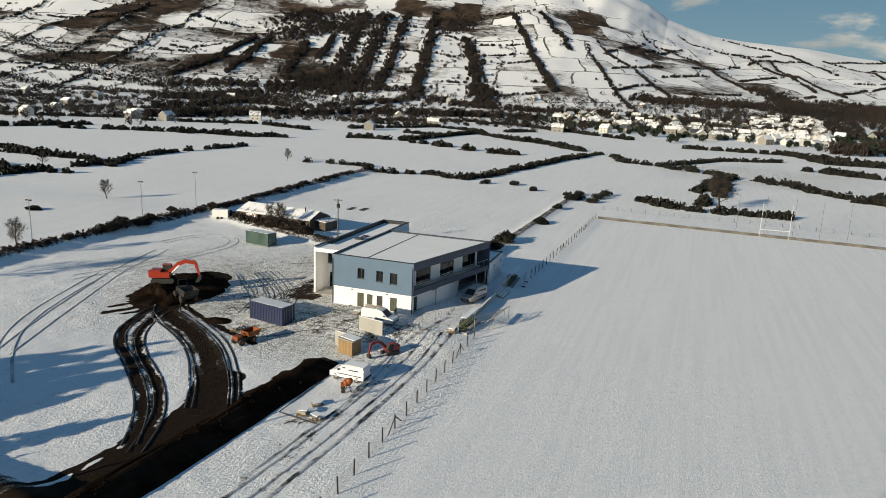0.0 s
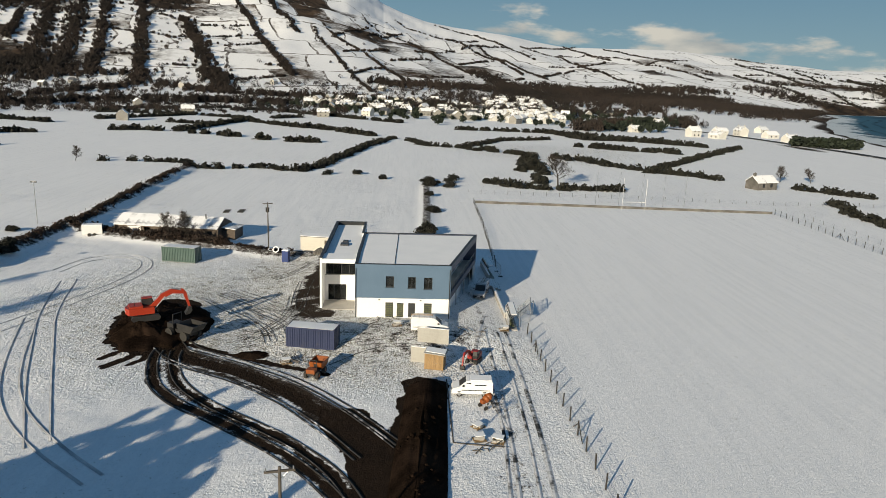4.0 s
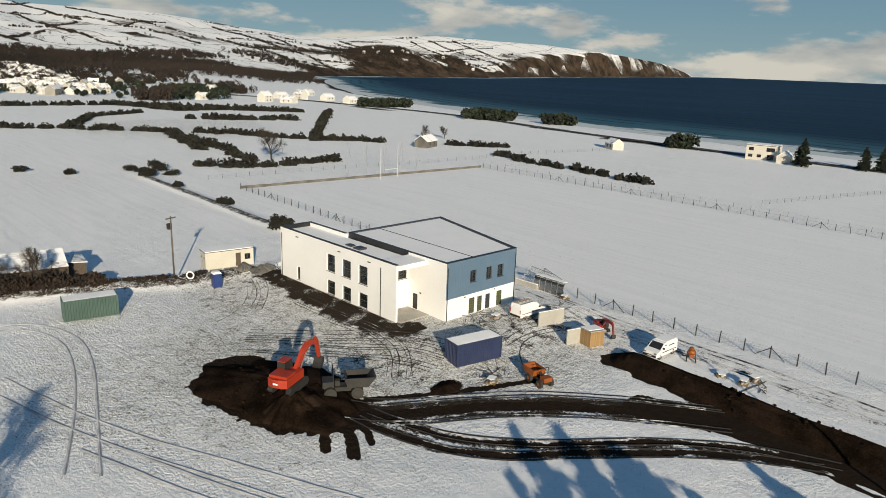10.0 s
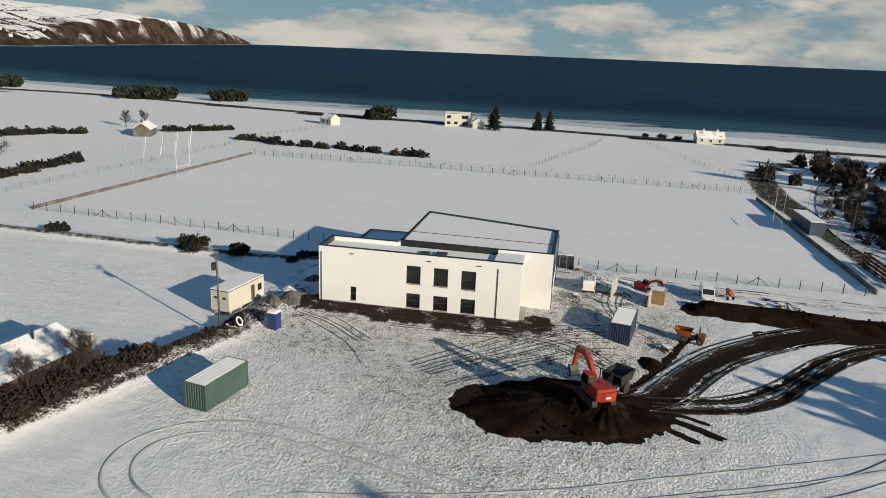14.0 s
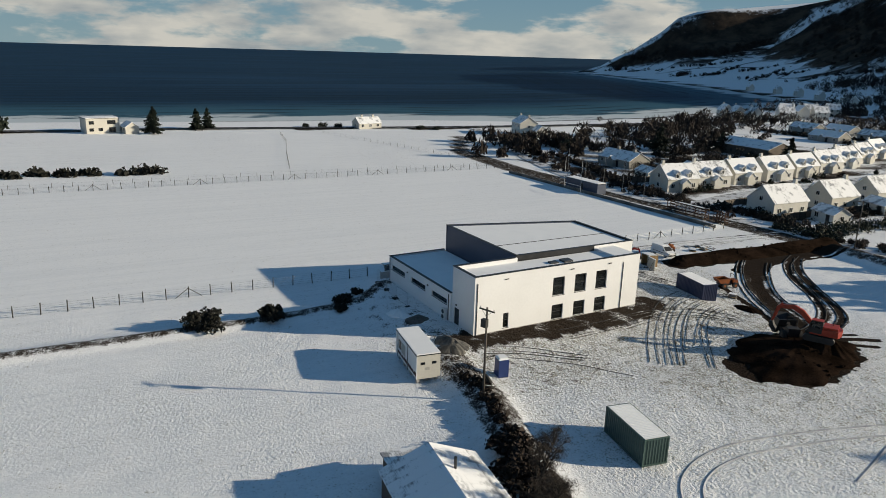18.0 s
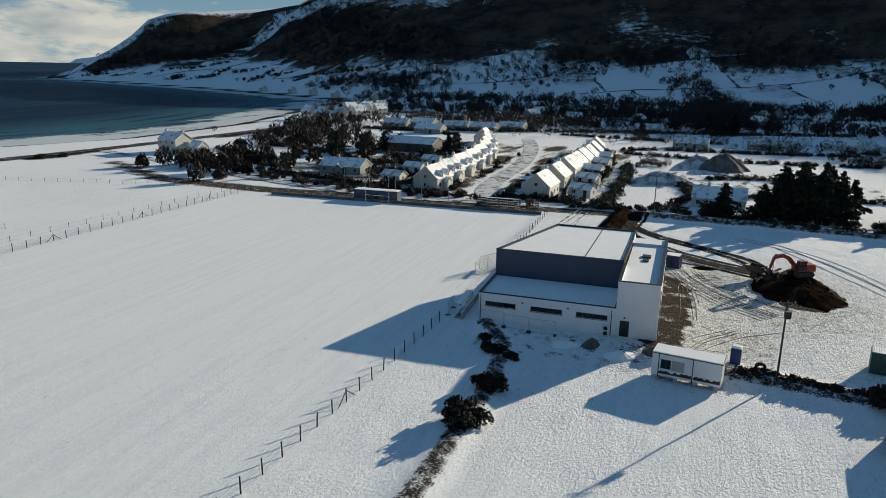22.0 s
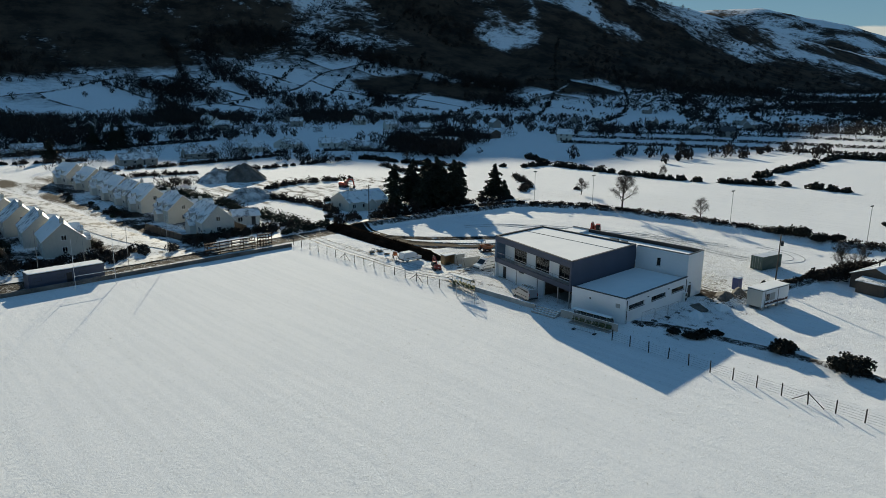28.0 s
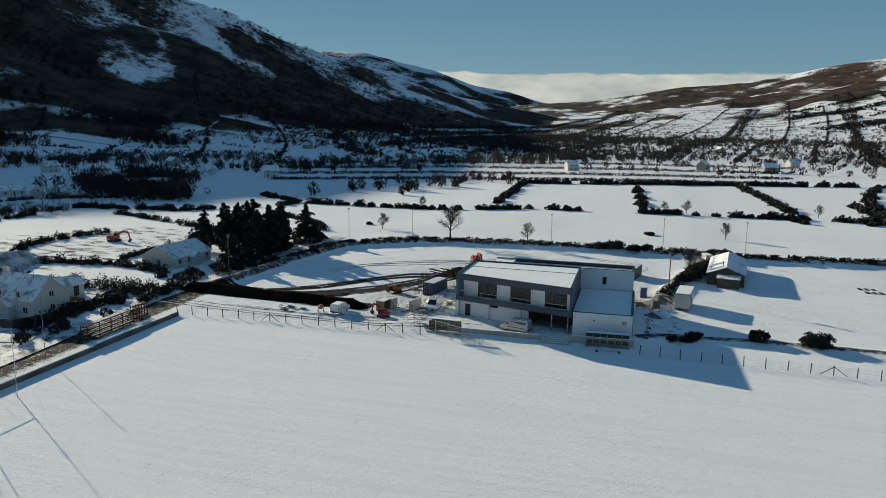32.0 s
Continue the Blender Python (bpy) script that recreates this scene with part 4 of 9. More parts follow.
def build_sea():
    xs = np.concatenate([np.arange(230, 900, 14.0), np.arange(900, 4960, 60.0)])
    ys = np.concatenate([np.arange(-3600, -900, 90.0), np.arange(-900, 1300, 14.0), np.arange(1300, 3600, 90.0)])
    X, Y = np.meshgrid(xs, ys)
    d = sea_distance(X, Y)
    ny, nx = X.shape
    me = bpy.data.meshes.new("sea")
    me.vertices.add(nx * ny)
    me.vertices.foreach_set("co", np.stack([X, Y, SEA_Z + 19 * smooth(1500, 4800, np.hypot(X, Y)) ** 1.5], -1).ravel())
    i = (np.arange(ny - 1)[:, None] * nx + np.arange(nx - 1)[None]).ravel()
    quads = np.stack([i, i + 1, i + nx + 1, i + nx], 1).astype(np.int32)
    me.loops.add(quads.size), me.polygons.add(len(quads))
    me.loops.foreach_set("vertex_index", quads.ravel())
    me.polygons.foreach_set("loop_start", np.arange(0, quads.size, 4, dtype=np.int32))
    mask = me.color_attributes.new("mask", "FLOAT_COLOR", "POINT")
    shallow, surf = smooth(170, 10, d), smooth(60, 0, d)
    mask.data.foreach_set("color", np.stack([shallow, surf, np.clip(d / 400, 0, 1), surf * 0 + 1], -1).ravel().astype(np.float32))
    me.materials.append(M["sea"])
    me.update(calc_edges=True)
    return tagged(new("sea", me), "dark blue sea with low swell and surf at the beach", "sea", kind="structure")


build_ground()
build_sea()


def rounded(pts, times=3):
    """The broken line with its corners cut."""
    for _ in range(times):
        out = [pts[0]]
        for (x0, y0), (x1, y1) in zip(pts, pts[1:]):
            out += [(x0 * 0.75 + x1 * 0.25, y0 * 0.75 + y1 * 0.25), (x0 * 0.25 + x1 * 0.75, y0 * 0.25 + y1 * 0.75)]
        pts = out + [pts[-1]]
    return pts


def road(name, pts, width, material, label, lift=0.10, step=3.0):
    """A strip laid along a line on the ground, rounded a little at its middle."""
    line = np.array(line_points(rounded(pts), step))
    k = np.array((-0.5, -0.25, 0.0, 0.25, 0.5))[None]
    px = line[:, :1] - np.sin(line[:, 2:]) * width * k
    py = line[:, 1:2] + np.cos(line[:, 2:]) * width * k
    pz = land(px, py)[0] + lift + 0.05 * (1 - np.abs(k) * 2)
    rows = np.stack([px, py, pz], -1).reshape(-1, 3).tolist()
    n = len(rows) // 5
    me = bpy.data.meshes.new(name)
    me.from_pydata(rows, [], [(r * 5 + c, r * 5 + c + 5, r * 5 + c + 6, r * 5 + c + 1) for r in range(n - 1) for c in range(4)])
    me.materials.append(M[material])
    return tagged(new(name, me), label, "track" if width < 1 else "road", kind="structure")


road("coast_road", [(205, -300), (212, -200), (219, -110), (229, -56), (237, -20), (243, 30), (241, 60), (245, 90), (250, 130), (256, 175), (270, 230), (274, 280), (268, 350), (262, 443), (200, 640)], 6.5, "road", "wet black coast road with snow at its edges", 0.35)
road("lane", [(-60, -60.5), (-10, -63), (8, -64), (35, -63), (62, -59.5), (84, -61), (114, -69), (143, -79), (190, -98), (216, -106)], 4.2, "slush", "narrow lane under trodden slush behind the pitch", 0.14)
road("estate_street", [(47, -65), (52, -80), (54, -100), (54, -130), (57, -160), (63, -198), (72, -230)], 6.5, "slush", "estate street under trodden snow", 0.12)
road("farm_track", [(20, -67), (19.5, -90), (19.5, -130), (21, -165)], 3.6, "slush", "straight track between hedges under trodden snow", 0.12)
# pressed tyre lines, with the shade of the ruts painted as grey
for pts, w in TRACKS:
    road("tyre_track", pts, w * 1.5, "pressed_snow", "thin tyre line pressed into the field's snow, rut shade put into its grey", 0.03, 1.2)
rs = random.Random(8)
def shifted(pts, d):
    """The line moved sideways by d metres."""
    out = []
    for i, (x, y) in enumerate(pts):
        (x0, y0), (x1, y1) = pts[max(0, i - 1)], pts[min(len(pts) - 1, i + 1)]
        L = math.hypot(x1 - x0, y1 - y0)
        out.append((x - (y1 - y0) / L * d, y + (x1 - x0) / L * d))
    return out


# wheel marks that sweep from the heap past the long side and round its southern end; mud, with tread shade painted in
marks = []
for line, spread, n in (([(-16, 8), (-11, 3.5), (-6.5, -1.5), (-3.5, -6), (-2, -11)], 3.4, 10), ([(-4.2, 15), (-3.9, 7), (-3.4, 0), (-4.4, -6), (-8.5, -10.5)], 1.5, 5), ([(2, -17), (6, -12.5), (11, -11.5), (17, -12.5)], 1.4, 4), ([(-15, 14), (-10, 17), (-6, 22), (-4, 27)], 1.6, 4)):
    for i in range(n):
        pts = shifted(line, -spread + 2 * spread * (i + rs.uniform(-0.3, 0.3)) / (n - 1))
        marks.append([(x + rs.uniform(-0.25, 0.25), y + rs.uniform(-0.25, 0.25)) for x, y in pts[rs.choice((0, 0, 1)):]])
for pts in marks:
    road("tyre_track", pts, rs.uniform(0.05, 0.11), "mud_shade_line", "dark wheel mark across the trodden snow, mud and painted shade", 0.035, 1.2)
for pts, w in LANE_TRACKS:
    road("tyre_track", shifted(pts, rs.uniform(-0.25, 0.0)), rs.uniform(0.28, 0.5), "lane_mud", "wet brown wheel track along the site road", 0.035, 1.2)
# the single wheel lines at the edges of the bands of ruts
for line, offsets in ((BAND_C, (-2.3, -1.8, 1.7, 2.2, 2.9)), (BAND_A, (-0.8, 0.45)), (BAND_B, (-0.4, 0.8))):
    for d in offsets:
        cut = rs.choice((0, 0, 1)) if abs(d) > 2 else 0
        pts = [(x + rs.uniform(-0.12, 0.12), y + rs.uniform(-0.12, 0.12)) for x, y in shifted(line, d)][cut:]
        road("wheel_rut", pts, rs.uniform(0.16, 0.32), "rut_mud", "dark wheel rut pressed through the snow into the soil", 0.03, 1.0)
# ---- the new building ----
H_WING, H_BOX, H_LOW, H_BAND = 7.3, 7.45, 3.75, 2.75
SW, SE, NE, NW = (5.1, -3.5), (18.05, -3.6), (23.5, 16.7), (5.3, 16.6)


def facing(x0, y0, x1, y1, z=0.0):
    """Pose of a wall whose outer side is to the right of the way from the first point to the second."""
    return pose(x0, y0, z, 0, 0, math.degrees(math.atan2(y1 - y0, x1 - x0)))


def build_house():
    house = thing("clubhouse", pose(0, 0, 0), "new two-storey white and blue clubhouse with flat snowy roofs", "building")

    def wall(x0, y0, x1, y1, h, holes=(), material="render", z0=0.0, thick=0.3, name="wall", label=""):
        ob = part(name, wall_panel(math.hypot(x1 - x0, y1 - y0), h, thick, list(holes), z0), M[material], house, label)
        ob.matrix_basis = facing(x0, y0, x1, y1)
        return ob

    def opening(wall_ob, hole, bars=0, cross=0, depth=0.14):
        a, b, lo, hi = hole
        window(wall_ob, pose(a, depth, lo), b - a, hi - lo, bars, cross=cross)
        part("sill", Geo().box(a - 0.06, b + 0.06, -0.06, depth, lo - 0.05, lo - 0.005), M["trim"], wall_ob)

    # wing: the long white side with its windows
    ups = [(26 - b, 26 - a, lo, hi) for a, b, lo, hi in ((12.6, 14.45, 3.35, 5.75), (9.1, 10.95, 3.35, 5.75), (5.6, 7.45, 3.3, 5.75))]
    downs = [(26 - b, 26 - a, lo, hi) for a, b, lo, hi in ((12.6, 14.4, 0.15, 2.1), (9.05, 10.9, 0.15, 2.1), (5.55, 7.4, 0.15, 2.1), (21.0, 21.8, 0.3, 2.2))]
    west = wall(0, 26, 0, 0, H_WING, ups + downs)
    for hole in ups + downs:
        opening(west, hole, 0, 1)
    part("downpipe", Geo().rod((23.1, -0.06, 0), (23.1, -0.06, 6.4), 0.05), M["trim"], west)
    part("downpipe", Geo().rod((0.35, -0.06, 0), (0.35, -0.06, 6.5), 0.05), M["trim"], west)
    for x in (4.2, 14.2, 20.5):
        part("overflow_spout", Geo().box(x, x + 0.5, -0.16, 0, 6.55, 6.62), M["trim"], west)
    door_n = [(0.55, 1.75, 0.0, 2.15)]
    north = wall(5.2, 26, 0.3, 26, H_WING, door_n)
    part("door", Geo().box(0.57, 1.73, 0.08, 0.14, 0.0, 2.13), M["trim"], north, "dark metal door")
    part("wall_lamp", Geo().box(1.0, 1.22, -0.12, 0, 2.5, 2.66), M["trim"], north)
    upper_e = wall(5.2, 16.6, 5.2, 25.7, H_WING, [(3.9, 4.6, 4.6, 5.9)], z0=3.4)
    opening(upper_e, (3.9, 4.6, 4.6, 5.9))
    # porch at the wing's southern end
    part("porch_lintel", Geo().box(0.3, 5.1, 0.0, 3.6, 6.55, 7.05), M["render"], house)
    part("porch_floor", Geo().box(0.3, 5.1, -0.6, 3.6, -0.2, 0.08), M["concrete"], house)
    glazed = wall(0.3, 3.6, 5.1, 3.6, 6.55, [(0.15, 4.65, 3.95, 6.4), (0.5, 3.1, 0.1, 2.5)])
    opening(glazed, (0.15, 4.65, 3.95, 6.4), 3)
    opening(glazed, (0.5, 3.1, 0.1, 2.5), 2)
    side = wall(5.1, 3.6, 5.1, -3.5, H_BOX, [(0.9, 1.9, 0.1, 2.2)])
    part("door", Geo().box(0.92, 1.88, 0.1, 0.16, 0.1, 2.18), M["trim"], side, "dark metal door")
    part("porch_lamp", Geo().box(2.4, 2.6, -0.1, 0, 2.45, 2.6), M["trim"], side)
    # box: southern gable, white below and blue boards above
    lows = [(4.15, 5.2, 0.05, 2.15), (5.7, 6.6, 0.05, 2.1), (7.25, 8.2, 0.05, 2.1), (9.4, 10.45, 0.05, 2.1)]
    ups = [(4.15, 5.25, 4.3, 5.85), (7.15, 8.2, 4.2, 5.8), (9.3, 10.45, 4.1, 5.75)]
    gable = wall(*SW, *SE, H_BAND, lows)
    clad = wall(*SW, *SE, H_BOX, ups, "cladding", H_BAND, 0.34, "cladding", "slate-blue vertical board cladding")
    clad.location.y -= 0.05
    for hole in ups:
        opening(clad, hole, 1)
    batten = mesh_of("board_joint", Geo().box(0, 0.018, -0.006, 0.0, H_BAND, H_BOX), M["cladding"])
    for i in range(1, 43):
        x = i * 0.3
        if not any(a - 0.02 < x < b + 0.02 for a, b, _, _ in ups):
            piece("board_joint", batten, clad, pose(x, 0, 0))
    for i, (a, b, lo, hi) in enumerate(lows):
        if i == 2:
            part("door", Geo().box(a, b, 0.12, 0.17, lo, hi), M["frame"], gable, "grey glazed door")
        else:
            board = part("window_guard", Geo().box(a, b, 0.05, 0.09, lo, hi), M["frame"], gable, "boarded opening with a green lattice guard")
            for k in range(6):
                zz = lo + 0.12 + k * (hi - lo - 0.2) / 6
                part("guard_slat", Geo().box(a + 0.05, a + (b - a) * 0.47, 0.03, 0.05, zz, zz + 0.2), M["lattice"], board)
                part("guard_slat", Geo().box(a + (b - a) * 0.53, b - 0.05, 0.03, 0.05, zz, zz + 0.2), M["lattice"], board)
    for x in (0.12, 12.8):
        part("downpipe", Geo().rod((x, -0.12, 0), (x, -0.12, 6.9), 0.055), M["trim"], gable)
    for x in (3.2, 8.8):
        part("wall_lamp", Geo().box(x, x + 0.22, -0.1, 0, 2.45, 2.58), M["trim"], gable)
    # box: eastern side with a deep balcony over an open ground floor
    east_len = math.hypot(NE[0] - SE[0], NE[1] - SE[1])
    east_pose = facing(*SE, *NE)

    def east(name, geo, material, label=""):
        ob = part(name, geo, M[material], house, label)
        ob.matrix_basis = east_pose
        return ob

    # fascia and balcony edge take the blue that has shade in its colour
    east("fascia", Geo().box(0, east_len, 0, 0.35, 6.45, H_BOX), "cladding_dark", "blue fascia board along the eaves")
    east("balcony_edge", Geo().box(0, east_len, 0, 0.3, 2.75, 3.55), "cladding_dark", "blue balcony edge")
    east("balcony_floor", Geo().box(0.0, east_len - 0.75, 0.3, 2.4, 3.0, 3.3), "concrete")
    east("balcony_ceiling", Geo().box(0.0, east_len - 0.75, 0.35, 2.4, 6.45, 6.6), "soffit")
    east("end_wall", Geo().box(0, 0.35, 0.35, 2.4, 3.3, 6.45), "cladding")
    bays = [(0.36, 3.1, "w"), (3.1, 6.9, "g"), (6.9, 9.3, "w"), (9.3, 13.2, "g"), (13.2, 15.6, "w"), (15.6, 19.6, "g")]
    back = east("balcony_wall", wall_panel(east_len - 0.9, 6.45, 0.25, [(a + 0.05, b - 0.05, 3.4, 6.1) for a, b, k in bays if k == "g"], 3.3), "render")
    back.matrix_basis = east_pose @ pose(0, 1.9, 0)
    for a, b, k in bays:
        if k == "g":
            window(back, pose(a + 0.05, 0.05, 3.4), b - a - 0.1, 2.7, 2 if b - a < 4.5 else 3)
    rail = east("railing", Geo().box(0.2, east_len - 0.2, 0.08, 0.12, 4.50, 4.56), "steel", "glass balcony railing")
    for i in range(15):
        x = 0.25 + i * (east_len - 0.5) / 14
        part("baluster", Geo().box(x - 0.02, x + 0.02, 0.08, 0.12, 3.55, 4.5), M["steel"], rail)
    ground_wall = east("ground_wall", wall_panel(13.2, 3.0, 0.3, [(1.2, 2.3, 0, 2.1), (6.0, 7.6, 2.1, 2.6)], 0.0), "render")
    ground_wall.matrix_basis = east_pose @ pose(0, 0.9, 0)
    part("door", Geo().box(1.22, 2.28, 0.1, 0.15, 0, 2.08), M["trim"], ground_wall, "dark metal door")
    window(ground_wall, pose(6.0, 0.1, 2.1), 1.6, 0.5, 1)
    east("inner_wall", Geo().box(13.2, east_len, 5.2, 5.5, 0.0, 3.0), "brown_cladding", "dark brown wall at the back of the open ground floor")
    east("inner_return", Geo().box(12.9, 13.2, 1.2, 5.2, 0.0, 3.0), "brown_cladding")
    for x in (6.2, 12.2, 17.6, 20.4):
        east("column", Geo().rod((x, 0.35, -0.2), (x, 0.35, 2.76), 0.09, 0.09, 10), "steel", "round steel column")
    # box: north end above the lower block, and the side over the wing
    # shade on this north wall is put into the cladding's colour
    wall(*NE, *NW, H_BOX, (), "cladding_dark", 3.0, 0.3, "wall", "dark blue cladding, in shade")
    wall(*NW, 5.1, 3.6, H_BOX, (), "trim", 6.2, 0.3, "roof_upstand")
    # roofs, each with its own snow
    box_plan = [(SW[0] + 0.3, SW[1] + 0.3), (SE[0] - 0.3, SE[1] + 0.3), (NE[0] - 0.4, NE[1] - 0.3), (NW[0] + 0.3, NW[1] - 0.3)]
    part("roof", Geo().prism(box_plan, 7.0, 7.12), M["trim"], house)
    part("roof_snow", Geo().prism(box_plan, 7.125, 7.30), M["snow"], house, "smooth snow on the flat roof")
    part("roof", Geo().box(0.3, 5.0, 3.6, 25.7, 6.5, 6.62), M["trim"], house)
    part("roof_snow", Geo().box(0.3, 4.98, 3.6, 25.7, 6.625, 6.76), M["snow"], house, "smooth snow on the flat roof")
    part("porch_snow", Geo().box(0.32, 5.0, 0.1, 3.58, 7.055, 7.12), M["snow"], house)
    part("rooflight", Geo().box(2.0, 3.2, 9.8, 11.2, 6.77, 7.0), M["frame"], house, "low dark rooflight with snow swept off")
    part("rooflight", Geo().box(2.2, 3.0, 12.0, 13.2, 6.77, 6.95), M["frame"], house, "low dark rooflight with snow swept off")
    part("roof_step", Geo().prism([(10.35, -3.15), (10.43, -3.15), (10.83, 16.35), (10.75, 16.35)], 7.302, 7.36), M["trim"], house)
    low_plan = [(5.5, 16.9), (23.1, 16.9), (23.0, 25.9), (5.5, 25.9)]
    part("roof", Geo().prism(low_plan, 3.2, 3.35), M["trim"], house)
    part("roof_snow", Geo().prism(low_plan, 3.355, 3.55), M["snow"], house, "snow in the building's shade")
    # dark upstands inside the parapets
    part("upstand", Geo().box(0.302, 0.34, 3.6, 25.66, 6.6, H_WING), M["trim"], house)
    part("upstand", Geo().box(0.34, 5.0, 25.64, 25.69, 6.6, H_WING - 0.01), M["trim"], house)
    part("upstand", Geo().box(5.42, 5.47, -3.1, 16.2, 7.05, H_BOX), M["trim"], house)
    part("upstand", Geo().box(5.5, 17.7, -3.18, -3.13, 7.05, H_BOX), M["trim"], house)
    # low northern block
    slits = [(0.9, 5.1, 1.95, 2.65), (7.1, 11.3, 1.95, 2.65), (13.1, 17.1, 1.95, 2.65)]
    nwall = wall(23.3, 26.2, 5.2, 26.2, H_LOW, slits)
    for hole in slits:
        opening(nwall, hole, 4)
    part("wall_lamp", Geo().box(5.9, 6.15, -0.12, 0, 2.9, 3.05), M["trim"], nwall)
    part("wall_lamp", Geo().box(11.9, 12.15, -0.12, 0, 2.9, 3.05), M["trim"], nwall)
    part("downpipe", Geo().rod((0.3, -0.06, -0.3), (0.3, -0.06, 3.5), 0.05), M["trim"], nwall)
    part("downpipe", Geo().rod((17.6, -0.06, -0.3), (17.6, -0.06, 3.5), 0.05), M["trim"], nwall)
    unit = part("heat_pump", Geo().box(16.6, 17.4, -0.5, -0.1, 0.0, 1.5), M["soffit"], nwall, "white outdoor heat pump unit")
    part("fan_grille", Geo().rod((17.0, -0.53, 1.1), (17.0, -0.5, 1.1), 0.28, 0.28, 14), M["trim"], unit)
    part("fan_grille", Geo().rod((17.0, -0.53, 0.42), (17.0, -0.5, 0.42), 0.28, 0.28, 14), M["trim"], unit)
    ewall = wall(23.5, 17.0, 23.3, 26.2, H_LOW)
    part("wall_lamp", Geo().box(3.2, 3.42, -0.12, 0, 2.55, 2.72), M["trim"], ewall)
    part("wall_sign", Geo().box(7.6, 8.3, -0.03, 0, 2.2, 2.8), M["concrete"], ewall)
    # parapet caps
    cap = Geo()
    cap.box(-0.06, 0.36, -0.05, 26.06, H_WING, H_WING + 0.07)
    part("coping", cap, M["trim"], house, "dark metal parapet cap")
    part("coping", Geo().box(0.36, 5.26, 25.66, 26.06, H_WING, H_WING + 0.07), M["trim"], house)
    part("coping", Geo().box(4.86, 5.26, 16.9, 25.66, H_WING, H_WING + 0.07), M["trim"], house)
    for (x0, y0), (x1, y1), h in ((SW, SE, H_BOX), (SE, NE, H_BOX), (NE, NW, H_BOX), (NW, (5.1, 3.6), H_BOX), ((5.1, 3.6), SW, H_BOX), ((23.5, 17.0), (23.3, 26.2), H_LOW), ((23.3, 26.2), (5.2, 26.2), H_LOW)):
        ob = part("coping", Geo().box(0, math.hypot(x1 - x0, y1 - y0), -0.05, 0.34, h, h + 0.06), M["trim"], house)
        ob.matrix_basis = facing(x0, y0, x1, y1)
    # floors inside, so that the rooms are dark and closed
    part("floor_slab", Geo().prism([(0.3, 3.9), (5.2, 3.9), (5.4, -3.2), (17.7, -3.2), (21.0, 16.3), (5.4, 16.3), (5.2, 25.7), (0.3, 25.7)], -0.2, 0.02), M["concrete"], house)
    part("upper_floor", Geo().prism([(0.3, 3.9), (5.2, 3.9), (5.4, -3.15), (15.8, -3.15), (20.6, 16.3), (0.3, 16.3)], 3.0, 3.2), M["concrete"], house)
    part("plinth", Geo().box(-0.03, 0.0, 0.0, 26.0, -0.9, 0.06), M["concrete"], house)
    part("footing", Geo().box(0.05, 23.2, 16.8, 26.1, -0.9, -0.2), M["concrete"], house)
    part("footing", Geo().prism([(5.15, -3.45), (17.95, -3.5), (20.0, 4.0), (5.15, 4.0)], -0.9, -0.2), M["concrete"], house)


build_house()

# ---- the building site ----
def on_ground(x, y, turn=0.0, dz=0.0):
    return pose(x, y, gz(x, y) + dz, 0, 0, turn)


def heap(name, m, rx, ry, h, label, seed, material="soil", lumps=0.16, ridge=None, sharp=1.0):
    """A tipped heap with an uneven skirt and clods; ridge: half length of a long bank."""
    n_ring, n_seg = 22, 72
    verts, faces = [], []
    for i in range(n_ring + 1):
        k = i / n_ring
        for j in range(n_seg):
            a = 2 * math.pi * j / n_seg
            e = 1 + 0.10 * math.sin(3 * a + seed) + 0.06 * math.sin(7 * a + 2 * seed) + 0.05 * math.sin(15 * a + seed * 5)
            if ridge:
                e = 1 + 0.05 * math.sin(3 * a + seed)
            x, y = rx * k * e * math.cos(a), ry * k * e * math.sin(a)
            if ridge:
                y += math.copysign(ridge, y) * min(1, abs(math.sin(a)) * 3) if k > 0 else 0
            z = h * (1 - k ** (1.3 * sharp)) if k < 1 else -0.25
            n = noise.noise(Vector((x * 0.55 + seed, y * 0.55, z))) * 0.6 + noise.noise(Vector((x * 1.7, y * 1.7 + seed, z))) * 0.4
            verts.append((x, y, z + n * h * lumps * 2.2 * (1 - k * 0.7)))
    for i in range(n_ring):
        for j in range(n_seg):
            a, b = i * n_seg + j, i * n_seg + (j + 1) % n_seg
            faces.append((a, b, b + n_seg, a + n_seg))
    ob = new(name, mesh_of(name, Geo().put(verts, faces), M[material], True))
    ob.matrix_basis = m
    return tagged(ob, label, "soil heap")


main_heap = heap("soil_heap", on_ground(-20.2, -5.8, 10), 6.0, 9.4, 1.3, "dark brown heap of topsoil under the excavator", 1.3, lumps=0.10)
heap("soil_heap", on_ground(-21.0, -10.0, 20), 3.4, 3.2, 2.1, "dark topsoil cone that the excavator stands on", 4.1)
soil_bank = heap("soil_bank", on_ground(12.9, -43, -4.2), 2.5, 3.0, 1.55, "long dark bank of stripped topsoil beside the site road", 2.2, ridge=18.0, lumps=0.2)
heap("soil_heap", on_ground(-6.4, -15.4, 10), 1.9, 1.3, 0.35, "low scrape of dark earth in the snow", 6.0)
heap("rubble_heap", on_ground(-1.2, 29.6, 15), 2.4, 1.5, 0.9, "snow-dusted heap of stones and rubble", 8.0, "stone", 0.35)
heap("rubble_heap", on_ground(7.6, 29.6, 70), 1.6, 1.0, 0.7, "snow-dusted heap of stones and rubble", 10.0, "stone", 0.4)
heap("rubble_heap", on_ground(10.6, 30.6, 20), 2.0, 1.1, 0.6, "heap of rubble under fresh snow", 11.0, "snow", 0.4)
